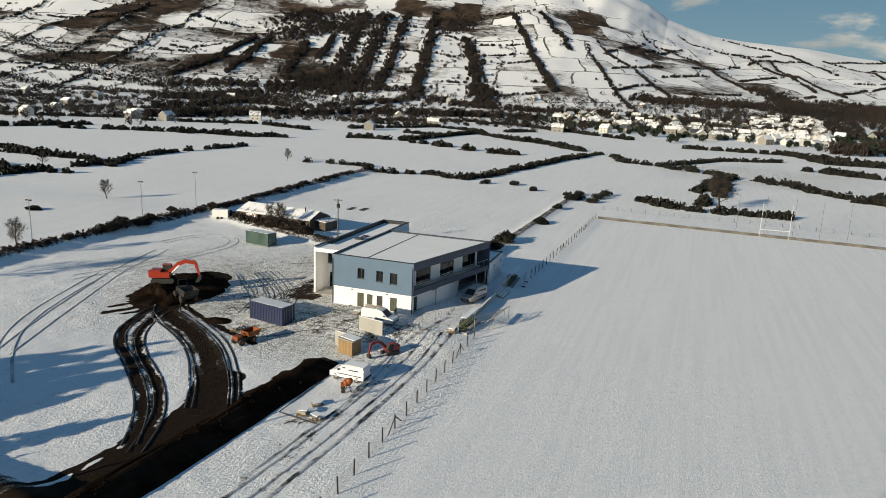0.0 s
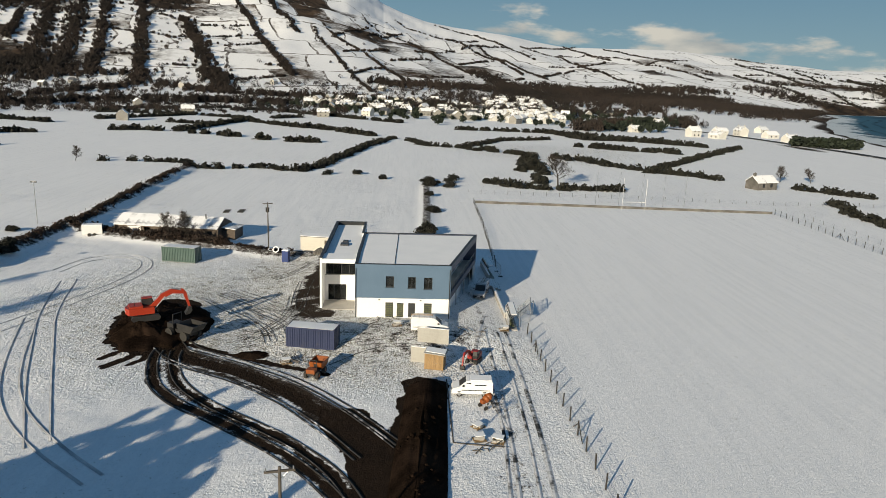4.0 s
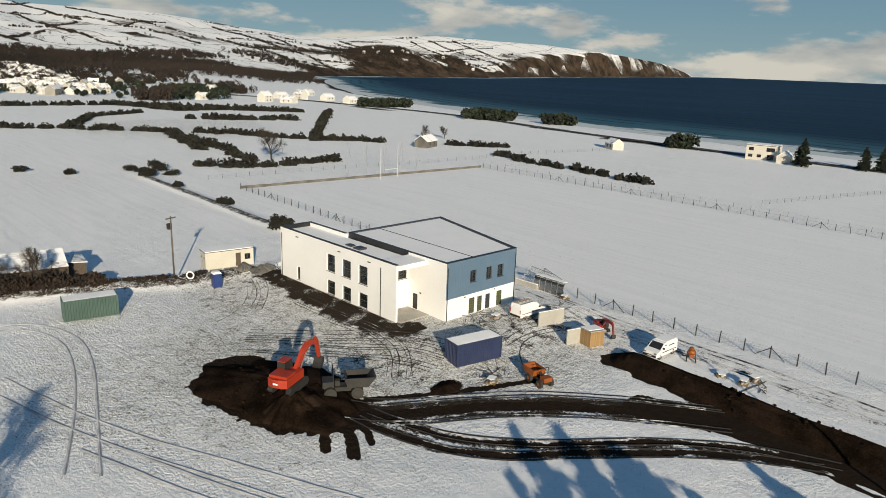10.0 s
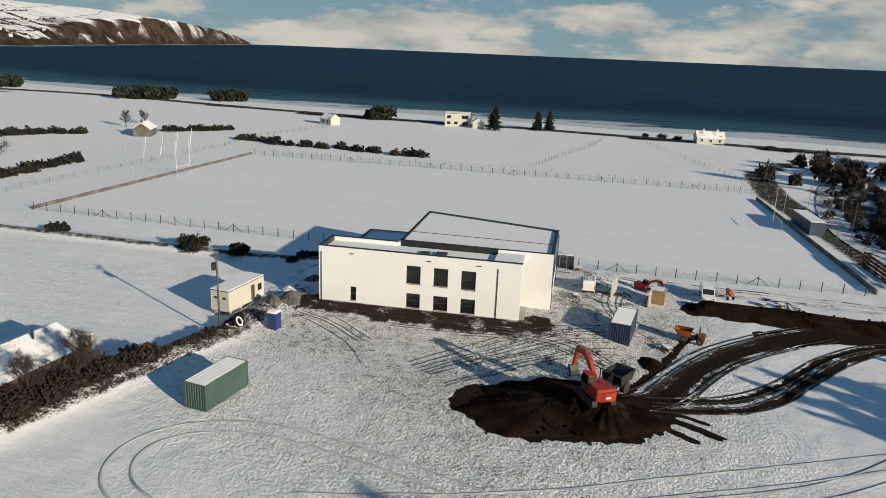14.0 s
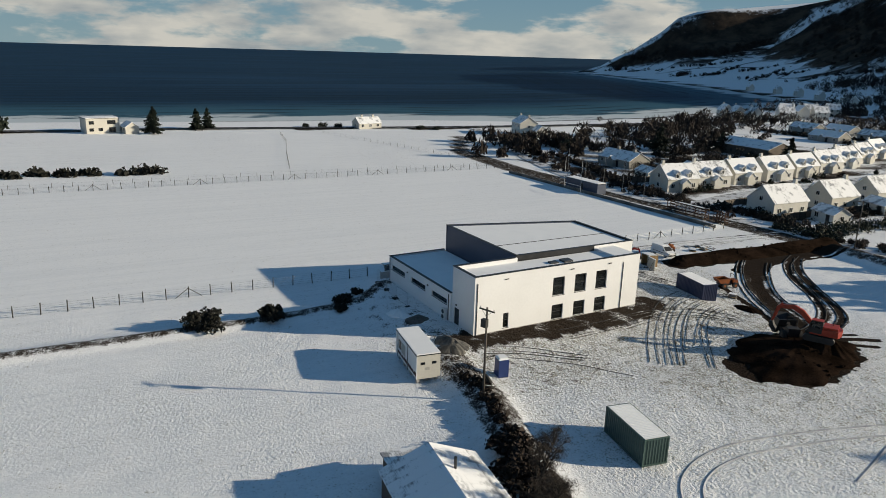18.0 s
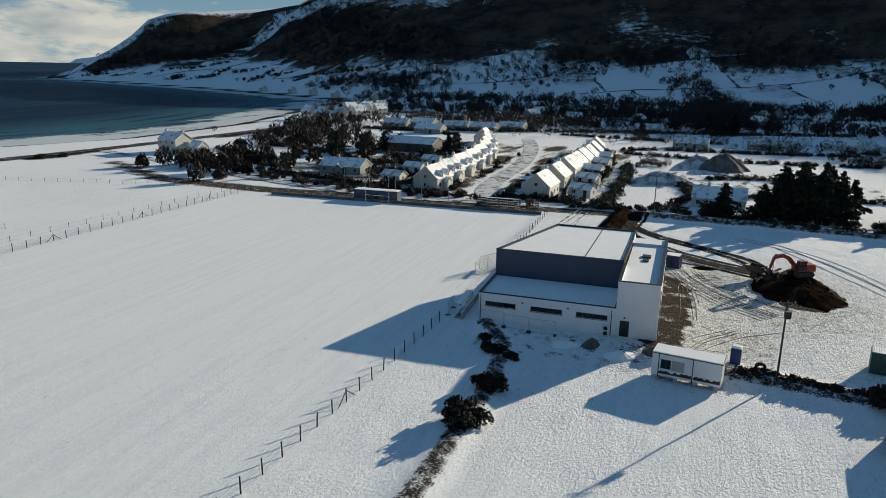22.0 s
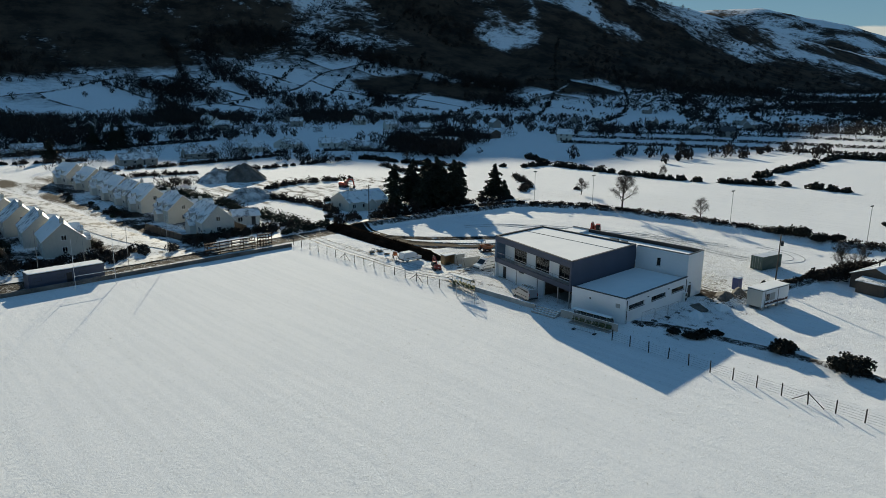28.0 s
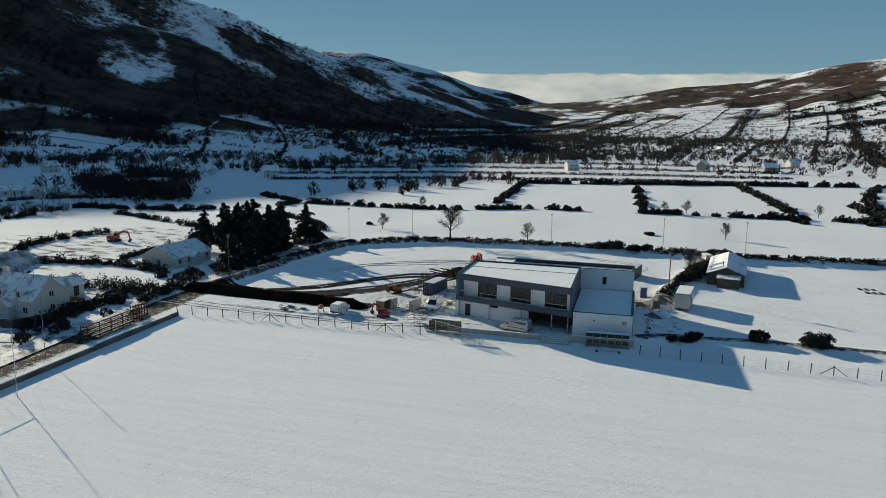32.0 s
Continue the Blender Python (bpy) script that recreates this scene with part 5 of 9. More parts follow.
heap("rubble_heap", on_ground(-3.4, 31.0, 50), 1.5, 1.0, 0.8, "snow-dusted heap of stones and rubble", 12.0, "stone", 0.4)
heap("rubble_heap", on_ground(3.8, 31.5, 30), 2.2, 1.2, 0.55, "snow-dusted heap of stones and rubble", 9.0, "snow", 0.35)


def clods(owner, n, rx, ry, h, seed, ridge=0.0):
    """Lumps of turf and earth lying on a heap, half sunk in it."""
    rs = random.Random(seed)
    kinds = []
    for k in range(4):
        g = Geo()
        ring = [[((0.5 if i else 0.8) * math.cos(a * 1.0472) * rs.uniform(0.7, 1.2), (0.5 if i else 0.8) * math.sin(a * 1.0472) * rs.uniform(0.7, 1.2), i * 0.55 + rs.uniform(-0.1, 0.1)) for a in range(6)] for i in range(2)]
        g.put(ring[0] + ring[1], [tuple(range(6, 12))] + [(a, (a + 1) % 6, (a + 1) % 6 + 6, a + 6) for a in range(6)])
        kinds.append(mesh_of("clod", g, M["soil"]))
    for _ in range(n):
        k, a = rs.uniform(0.15, 0.97), rs.uniform(0, 6.283)
        x, y = rx * k * math.cos(a), ry * k * math.sin(a)
        if ridge:
            y += rs.uniform(-ridge, ridge)
            k = min(1.0, max(abs(x) / rx, (abs(y) - ridge) / ry))
        s = rs.uniform(0.12, 0.34)
        piece("clod", rs.choice(kinds), owner, pose(x, y, h * (1 - k ** 1.3) - 0.05, rs.uniform(-25, 25), rs.uniform(-25, 25), rs.uniform(0, 360)) @ Matrix.Scale(s, 4))


clods(soil_bank, 70, 2.4, 2.5, 1.55, 5, 17.0)
clods(main_heap, 60, 5.8, 9.0, 1.3, 6)


def container(m, paint, label):
    box = thing("shipping_container", m, label, "container", "shipping containers")
    L, W, H = 6.06, 2.44, 2.59
    fr = Geo()
    for x in (0, L - 0.12):
        for y in (0, W - 0.12):
            fr.box(x, x + 0.12, y, y + 0.12, 0.05, H)
    for y in (0.0, W - 0.1):
        fr.box(0.12, L - 0.12, y, y + 0.1, 0.05, 0.22), fr.box(0.12, L - 0.12, y, y + 0.1, H - 0.12, H)
    for x in (0.0, L - 0.1):
        fr.box(x, x + 0.1, 0.12, W - 0.12, 0.05, 0.22), fr.box(x, x + 0.1, 0.12, W - 0.12, H - 0.12, H)
    part("corner_frame", fr, paint, box)

    def ribs(n, length):
        g = Geo()
        w = length / n
        pts = []
        for i in range(n):
            pts += [(i * w, 0.0), (i * w + w * 0.36, 0.0), (i * w + w * 0.5, 0.055), (i * w + w * 0.86, 0.055)]
        pts.append((length, 0.0))
        for (x0, y0), (x1, y1) in zip(pts, pts[1:]):
            g.put([(x0, y0, 0.2), (x1, y1, 0.2), (x1, y1, H - 0.1), (x0, y0, H - 0.1)], [(0, 1, 2, 3)])
        return g

    for y, turn, x in ((0.02, 0, 0.1), (W - 0.02, 180, L - 0.1)):
        ob = part("side_panel", ribs(20, L - 0.2), paint, box)
        ob.matrix_basis = pose(x, y, 0, 0, 0, turn)
    ob = part("end_panel", ribs(8, W - 0.2), paint, box)
    ob.matrix_basis = pose(0.02, W - 0.1, 0, 0, 0, -90)
    for i in range(2):
        y0 = 0.1 + i * (W - 0.2) / 2
        leaf = part("door", Geo().box(L - 0.09, L - 0.04, y0 + 0.01, y0 + (W - 0.2) / 2 - 0.01, 0.2, H - 0.12), paint, box)
        for k in (0.28, 0.72):
            yy = y0 + k * (W - 0.2) / 2
            part("lock_rod", Geo().rod((L - 0.02, yy, 0.2), (L - 0.02, yy, H - 0.12), 0.02), M["steel"], leaf)
    part("roof", Geo().box(0.1, L - 0.1, 0.1, W - 0.1, H - 0.1, H - 0.04), paint, box)
    cover = Geo()
    w = (L - 0.24) / 24
    top = [(0.12 + (i + k) * w, H + z) for i in range(24) for k, z in ((0.0, 0.03), (0.55, 0.03), (0.7, 0.0), (0.9, 0.0))]
    cover.slab([(0.12, H - 0.035), (L - 0.12, H - 0.035), (L - 0.12, H)] + top[::-1], 0.1, W - 0.1)
    part("roof_snow", cover, M["snow"], box, "thin snow lying in the roof's ribs")
    part("floor", Geo().box(0.1, L - 0.1, 0.1, W - 0.1, 0.06, 0.2), M["plant_dark"], box)
    return box


container(on_ground(-2.6, -13.2, -11), M["cont_blue"], "navy blue steel shipping container dusted with snow")
container(on_ground(-30.0, 25.2, -11), M["cont_green"], "pale green steel shipping container dusted with snow")


def cabin():
    c = thing("site_cabin", on_ground(-7.6, 34.7, -9), "cream portable site cabin raised on blocks, snow on its roof", "site cabin")
    L, W, z0, z1 = 7.4, 2.6, 0.35, 2.95
    south = part("wall", wall_panel(L, z1, 0.08, [(4.6, 5.4, 0.4, 2.45), (6.0, 6.9, 1.3, 2.2)], z0), M["cream"], c)
    part("door", Geo().box(4.62, 5.38, 0.03, 0.06, 0.42, 2.43), M["brown_cladding"], south, "brown cabin door")
    window(south, pose(6.0, 0, 1.3), 0.9, 0.9, 1)
    north = part("wall", wall_panel(L, z1, 0.08, [(0.95, 2.05, 1.25, 2.35)], z0), M["soffit"], c)
    north.matrix_basis = pose(L, W, 0, 0, 0, 180)
    for a, b, lo, hi in ((0.95, 2.05, 1.25, 2.35),):
        window(north, pose(a, 0, lo), b - a, hi - lo, 1)
    part("window_board", Geo().box(2.15, 3.5, -0.02, 0.0, 1.2, 2.4), M["panel"], north, "pale board over a window")
    rs = random.Random(3)
    for a, b in ((0.8, 4.3), (4.5, 7.3)):
        top = [(a + (b - a) * i / 14, 0.95 + rs.uniform(-0.16, 0.18)) for i in range(15)]
        part("peeled_strip", Geo().slab([(a, 0.62), (b, 0.62)] + top[::-1], -0.008, 0.0), M["peeling"], north, "ragged strip where paint has peeled")
    for x in (0.7, 4.35):
        part("tie_strap", Geo().box(x, x + 0.09, -0.04, 0.0, 0.1, z1 + 0.08), M["trim"], north)
    west = part("wall", wall_panel(W - 0.16, z1, 0.08, [(0.35, 0.85, 1.9, 2.2), (1.6, 2.1, 1.9, 2.2)], z0), M["cream"], c)
    west.matrix_basis = pose(0, W - 0.08, 0, 0, 0, -90)
    for a in (0.35, 1.6):
        window(west, pose(a, 0, 1.9), 0.5, 0.3)
    part("vent_panel", Geo().box(0.95, 1.35, -0.02, 0.0, 1.3, 1.6), M["panel"], west)
    east = part("wall", wall_panel(W - 0.16, z1, 0.08, [], z0), M["cream"], c)
    east.matrix_basis = pose(L, 0.08, 0, 0, 0, 90)
    part("floor", Geo().box(0.08, L - 0.08, 0.08, W - 0.08, z0, z0 + 0.12), M["pole"], c)
    part("roof", Geo().box(-0.05, L + 0.05, -0.05, W + 0.05, z1, z1 + 0.08), M["trim"], c)
    part("roof_snow", Geo().box(0.0, L, 0.0, W, z1 + 0.085, z1 + 0.2), M["snow"], c, "even snow on the cabin roof")
    for x in (0.5, 2.6, 4.8, 6.7):
        for y in (0.3, W - 0.3):
            part("block", Geo().box(x - 0.2, x + 0.2, y - 0.15, y + 0.15, -0.5, z0), M["concrete"], c)


cabin()


def toilet():
    t = thing("portable_toilet", on_ground(-9.9, 27.6, -10), "blue plastic portable toilet with a snowy roof", "toilet")
    part("body", Geo().box(0, 1.15, 0, 1.15, 0.1, 2.1), M["blue_plastic"], t)
    part("door", Geo().box(0.15, 1.0, -0.03, 0, 0.2, 2.0), M["blue_plastic"], t)
    part("roof", Geo().prism([(-0.04, -0.04), (1.19, -0.04), (1.19, 1.19), (-0.04, 1.19)], 2.1, 2.32, [(0.12, 0.12), (1.03, 0.12), (1.03, 1.03), (0.12, 1.03)]), M["snow"], t)
    part("skid", Geo().box(0.05, 0.2, -0.02, 1.17, -0.1, 0.1), M["pole"], t)
    part("skid", Geo().box(0.95, 1.1, -0.02, 1.17, -0.1, 0.1), M["pole"], t)


toilet()


def service_pole(x, y, top, turn, box=True, label="weathered timber electricity pole with a crossarm"):
    z = gz(x, y)
    p = thing("utility_pole", pose(x, y, z, 0, 0, turn), label, "utility pole")
    h = top - z
    part("mast", Geo().rod((0, 0, -0.4), (0, 0, h), 0.13, 0.09, 8), M["pole"], p, smooth=True)
    part("crossarm", Geo().box(-0.9, 0.9, -0.06, 0.06, h - 0.35, h - 0.22), M["pole"], p)
    for dx in (-0.8, 0, 0.8):
        part("insulator", Geo().rod((dx, 0, h - 0.22), (dx, 0, h - 0.02), 0.05, 0.04), M["steel"], p)
    part("brace", Geo().rod((-0.6, 0.07, h - 0.3), (0, 0.1, h - 0.9), 0.025), M["steel"], p)
    part("brace", Geo().rod((0.6, 0.07, h - 0.3), (0, 0.1, h - 0.9), 0.025), M["steel"], p)
    if box:
        part("transformer", Geo().box(-0.3, 0.3, 0.12, 0.55, h - 1.9, h - 1.1), M["plant_dark"], p, "small grey transformer")
    return p


service_pole(-13.2, 32.9, 9.2, 20)


def dark_pallets(x, y, label):
    """Three thin slabs lying in a row on the snow."""
    t = thing("slab_row", on_ground(x, y, 8), label, "slabs", "slabs in the field")
    for k in range(3):
        part("slab", Geo().box(-0.7 + 0.15 * k, 0.7 + 0.15 * k, k * 1.3, k * 1.3 + 0.6, -0.05, 0.22), M["rubber"], t)


dark_pallets(-30.5, 72, "three dark rubber slabs lying in the snowy field")
dark_pallets(-27.2, 72.6, "three dark rubber slabs lying in the snowy field")
service_pole(4.3, -57.5, 9.3, 12, False)


def lamp_mast(x, y, h, label="slim grey floodlight mast beside the field bank"):
    m = thing("floodlight_mast", on_ground(x, y), label, "light mast", "floodlight masts")
    part("pole", Geo().rod((0, 0, -0.3), (0, 0, h), 0.09, 0.06), M["steel"], m)
    part("arm", Geo().box(-0.5, 0.5, -0.04, 0.04, h - 0.08, h), M["steel"], m)
    for dx in (-0.42, 0.42):
        part("lamp_head", Geo().box(dx - 0.2, dx + 0.2, -0.2, 0.12, h - 0.3, h - 0.06), M["trim"], m)


for x, y, h in ((-62, -38, 9), (-61.5, 3, 9), (-63, 33, 9), (-65, 54, 9), (-59, -57, 9)):
    lamp_mast(x, y, h)


# vehicles
def van(m, paint, label, L=4.4, Hh=1.82, ladder=False, seats=False):
    v = thing("van", m, label, "van", "parked vans")
    W = 1.8
    body = [(0, 0.35), (L, 0.35), (L, Hh - 0.25), (L - 0.12, Hh), (L * 0.42, Hh), (L * 0.36, Hh - 0.06), (L * 0.19, 1.12), (0.12, 0.92), (0, 0.75)]
    g = Geo()
    n = len(body)
    rings = []
    for y, k in ((-W / 2, 0.0), (-W / 2 + 0.06, 1.0), (W / 2 - 0.06, 1.0), (W / 2, 0.0)):
        rings.append([(x + (0.05 if k == 0 and x < 0.05 else 0), y * (0.93 if z > 1.15 else 1.0), z - (0.05 if k == 0 and z > 1.5 else 0)) for x, z in body])
    pts = [p for r in rings for p in r]
    faces = [tuple(range(n - 1, -1, -1)), tuple(range(3 * n, 4 * n))]
    for r in range(3):
        faces += [(r * n + i, r * n + (i + 1) % n, (r + 1) * n + (i + 1) % n, (r + 1) * n + i) for i in range(n)]
    part("body", g.put(pts, faces), paint, v)
    dark = M["glass"]
    x0, x1 = L * 0.195, L * 0.355
    ws = Geo().put([(x0 - 0.02, -W * 0.42, 1.14), (x0 - 0.02, W * 0.42, 1.14), (x1 - 0.03, W * 0.40, Hh - 0.10), (x1 - 0.03, -W * 0.40, Hh - 0.10),
                    (x0 + 0.06, -W * 0.42, 1.12), (x0 + 0.06, W * 0.42, 1.12), (x1 + 0.05, W * 0.40, Hh - 0.13), (x1 + 0.05, -W * 0.40, Hh - 0.13)],
                   [(0, 3, 2, 1), (4, 5, 6, 7), (0, 1, 5, 4), (2, 3, 7, 6), (1, 2, 6, 5), (3, 0, 4, 7)])
    part("windscreen", ws, M["trim"], v, "dark windscreen")
    for s in (-1, 1):
        side = [(L * 0.255, 1.16), (L * 0.47, 1.16), (L * 0.47, Hh - 0.24), (L * 0.375, Hh - 0.24)]
        y = s * (W / 2 * 0.93 + 0.012)
        part("side_window", Geo().slab(side, min(y, y - s * 0.05), max(y, y - s * 0.05)), M["trim"], v, "dark side window")
        if seats:
            side = [(L * 0.50, 1.16), (L * 0.93, 1.16), (L * 0.92, Hh - 0.26), (L * 0.50, Hh - 0.24)]
            part("side_window", Geo().slab(side, min(y, y - s * 0.05), max(y, y - s * 0.05)), M["trim"], v)
        part("mirror", Geo().box(L * 0.26, L * 0.30, min(s * 0.9, s * 1.08), max(s * 0.9, s * 1.08), 1.18, 1.36), M["trim"], v)
        part("headlight", Geo().box(-0.015, 0.14, min(s * 0.55, s * 0.86), max(s * 0.55, s * 0.86), 0.72, 0.88), M["steel"], v)
        part("tail_light", Geo().box(L - 0.03, L + 0.012, min(s * 0.74, s * 0.86), max(s * 0.74, s * 0.86), 0.85, 1.35), M["red"], v)
        part("rubbing_strip", Geo().box(L * 0.24, L * 0.93, min(s * 0.9, s * 0.925), max(s * 0.9, s * 0.925), 0.72, 0.80), M["trim"], v)
        if not seats:
            part("side_lettering", Geo().box(L * 0.56, L * 0.84, min(s * 0.84, s * 0.856), max(s * 0.84, s * 0.856), 1.28, 1.40), M["trim"], v, "grey bar of unreadable lettering")
        for x in (L * 0.19, L * 0.80):
            w = part("wheel", Geo().disc((x, s * (W / 2 - 0.12), 0.32), 0.32, 0.22, 16), M["rubber"], v)
            part("rim", Geo().disc((x, s * (W / 2 - 0.03), 0.32), 0.19, 0.06, 12), M["steel"], w)
    part("bumper", Geo().box(-0.05, 0.12, -0.82, 0.82, 0.38, 0.62), M["trim"], v)
    part("bumper", Geo().box(L - 0.08, L + 0.05, -0.84, 0.84, 0.38, 0.60), M["trim"], v)
    part("number_plate", Geo().box(-0.065, -0.05, -0.26, 0.26, 0.44, 0.55), M["soffit"], v)
    part("roof_snow", Geo().prism([(L * 0.45, -0.74), (L * 0.97, -0.74), (L * 0.97, 0.74), (L * 0.45, 0.74)], Hh + 0.002, Hh + 0.05), M["snow"], v)
    if ladder:
        rack = part("roof_rack", Geo().box(L * 0.48, L * 0.95, -0.72, -0.68, Hh + 0.10, Hh + 0.15).box(L * 0.48, L * 0.95, 0.68, 0.72, Hh + 0.10, Hh + 0.15), M["steel"], v)
        for i in range(4):
            x = L * (0.5 + 0.14 * i)
            part("rack_bar", Geo().box(x, x + 0.04, -0.74, 0.74, Hh + 0.05, Hh + 0.10), M["steel"], rack)
        part("ladder", Geo().box(L * 0.42, L, -0.3, -0.25, Hh + 0.16, Hh + 0.21).box(L * 0.42, L, 0.05, 0.1, Hh + 0.16, Hh + 0.21), M["timber"], rack)
    return v


van(on_ground(16.9, -25.1, -3), M["white_paint"], "white panel van parked beside the bank of topsoil")
van(on_ground(17.6, -8.6, 178), M["white_paint"], "white panel van with a roof rack parked by the gable", 4.9, 1.95, True)
van(on_ground(23.0, 5.6, 74), M["silver_paint"], "silver people carrier under the balcony with a loaded roof rack", 4.9, 1.95, True, True)


# earth-moving plant
def tracks(parent, length, gauge, width, h):
    for s in (-1, 1):
        y = s * gauge / 2
        out = [(-length / 2 + h * 0.3, 0), (length / 2 - h * 0.3, 0), (length / 2, h * 0.35), (length / 2, h * 0.65), (length / 2 - h * 0.3, h), (-length / 2 + h * 0.3, h), (-length / 2, h * 0.65), (-length / 2, h * 0.35)]
        band = part("track", Geo().slab(out, y - width / 2, y + width / 2), M["plant_dark"], parent, "muddy steel crawler track")
        shoe = mesh_of("track_shoe", Geo().box(-0.07, 0.07, -width / 2 - 0.01, width / 2 + 0.01, 0, 0.04), M["plant_dark"])
        for i in range(int(length / 0.22) - 2):
            x = -length / 2 + h * 0.35 + i * 0.22
            if x < length / 2 - h * 0.3:
                piece("track_shoe", shoe, band, pose(x, y, h))


def arm(points, half, y0, y1):
    """A bent box section through points (x, z) with half depths."""
    up, down = [], []
    for i, (x, z) in enumerate(points):
        a = points[max(i - 1, 0)]
        b = points[min(i + 1, len(points) - 1)]
        d = math.hypot(b[0] - a[0], b[1] - a[1])
        nx, nz = -(b[1] - a[1]) / d, (b[0] - a[0]) / d
        up.append((x + nx * half[i], z + nz * half[i]))
        down.append((x - nx * half[i], z - nz * half[i]))
    return Geo().slab(down + up[::-1], y0, y1)


def excavator(m, scale_turn, paint, label, s=1.0):
    e = thing("excavator", m, label, "excavator")
    tracks(e, 3.9 * s, 2.2 * s, 0.6 * s, 0.85 * s)
    part("undercarriage", Geo().box(-1.0 * s, 1.0 * s, -0.9 * s, 0.9 * s, 0.35 * s, 0.95 * s), M["plant_dark"], e)
    up = part("upper_body", Geo().prism([(-2.2 * s, -1.15 * s), (-2.45 * s, -0.6 * s), (-2.45 * s, 0.6 * s), (-2.2 * s, 1.15 * s), (1.2 * s, 1.2 * s), (1.2 * s, -1.2 * s)], 1.0 * s, 1.95 * s), paint, e)
    up.matrix_basis = pose(0, 0, 0, 0, 0, scale_turn)
    part("counterweight", Geo().prism([(-2.46 * s, -0.6 * s), (-2.62 * s, -0.3 * s), (-2.62 * s, 0.3 * s), (-2.46 * s, 0.6 * s)], 1.1 * s, 2.0 * s), paint, up)
    part("engine_cover", Geo().box(-2.1 * s, -0.3 * s, -1.05 * s, 1.05 * s, 1.955 * s, 2.25 * s), paint, up)
    part("exhaust", Geo().rod((-1.4 * s, -0.5 * s, 2.25 * s), (-1.4 * s, -0.5 * s, 2.7 * s), 0.06 * s), M["plant_dark"], up)
    part("lettering_bar", Geo().box(-2.64 * s, -2.625 * s, -0.28 * s, 0.28 * s, 1.42 * s, 1.62 * s), M["soffit"], up, "pale bar of maker's lettering")
    cab = part("cab", Geo().slab([(-0.25 * s, 1.2 * s), (1.35 * s, 1.2 * s), (1.45 * s, 2.0 * s), (1.15 * s, 2.95 * s), (-0.25 * s, 2.95 * s)], 0.25 * s, 1.2 * s), M["plant_dark"], up, "dark glazed operator cab")
    part("cab_window", Geo().box(0.0, 1.15 * s, 1.2 * s, 1.215 * s, 1.95 * s, 2.8 * s), M["glass"], cab)
    part("cab_roof", Geo().box(-0.28 * s, 1.18 * s, 0.22 * s, 1.22 * s, 2.955 * s, 3.02 * s), paint, cab)
    boom = part("boom", arm([(0.9 * s, 1.7 * s), (2.6 * s, 3.3 * s), (3.8 * s, 3.85 * s), (5.5 * s, 3.5 * s)], [0.26 * s, 0.36 * s, 0.34 * s, 0.2 * s], -0.55 * s, -0.12 * s), paint, up)
    part("boom_ram", Geo().rod((1.2 * s, -0.64 * s, 1.4 * s), (2.8 * s, -0.64 * s, 3.2 * s), 0.08 * s), M["steel"], boom)
    part("stick_ram", Geo().rod((3.4 * s, -0.33 * s, 4.2 * s), (5.3 * s, -0.33 * s, 4.1 * s), 0.07 * s), M["steel"], boom)
    part("stick", arm([(5.15 * s, 4.1 * s), (5.6 * s, 3.4 * s), (6.2 * s, 1.2 * s)], [0.12 * s, 0.26 * s, 0.14 * s], -0.5 * s, -0.18 * s), paint, up)
    part("bucket", Geo().slab([(6.05 * s, 1.3 * s), (6.45 * s, 1.2 * s), (6.5 * s, 0.6 * s), (6.1 * s, 0.15 * s), (5.55 * s, 0.05 * s), (5.5 * s, 0.3 * s), (5.8 * s, 0.65 * s)], -0.85 * s, 0.2 * s), M["plant_dark"], up, "worn steel digging bucket")
    return e


excavator(on_ground(-20.8, -9.0, 27, 1.75), 0, M["orange"], "orange-red tracked excavator standing on the heap of topsoil", 0.86)
excavator(on_ground(20.2, -16.4, 243), 0, M["red"], "small red tracked mini digger beside the timber hut", 0.52)


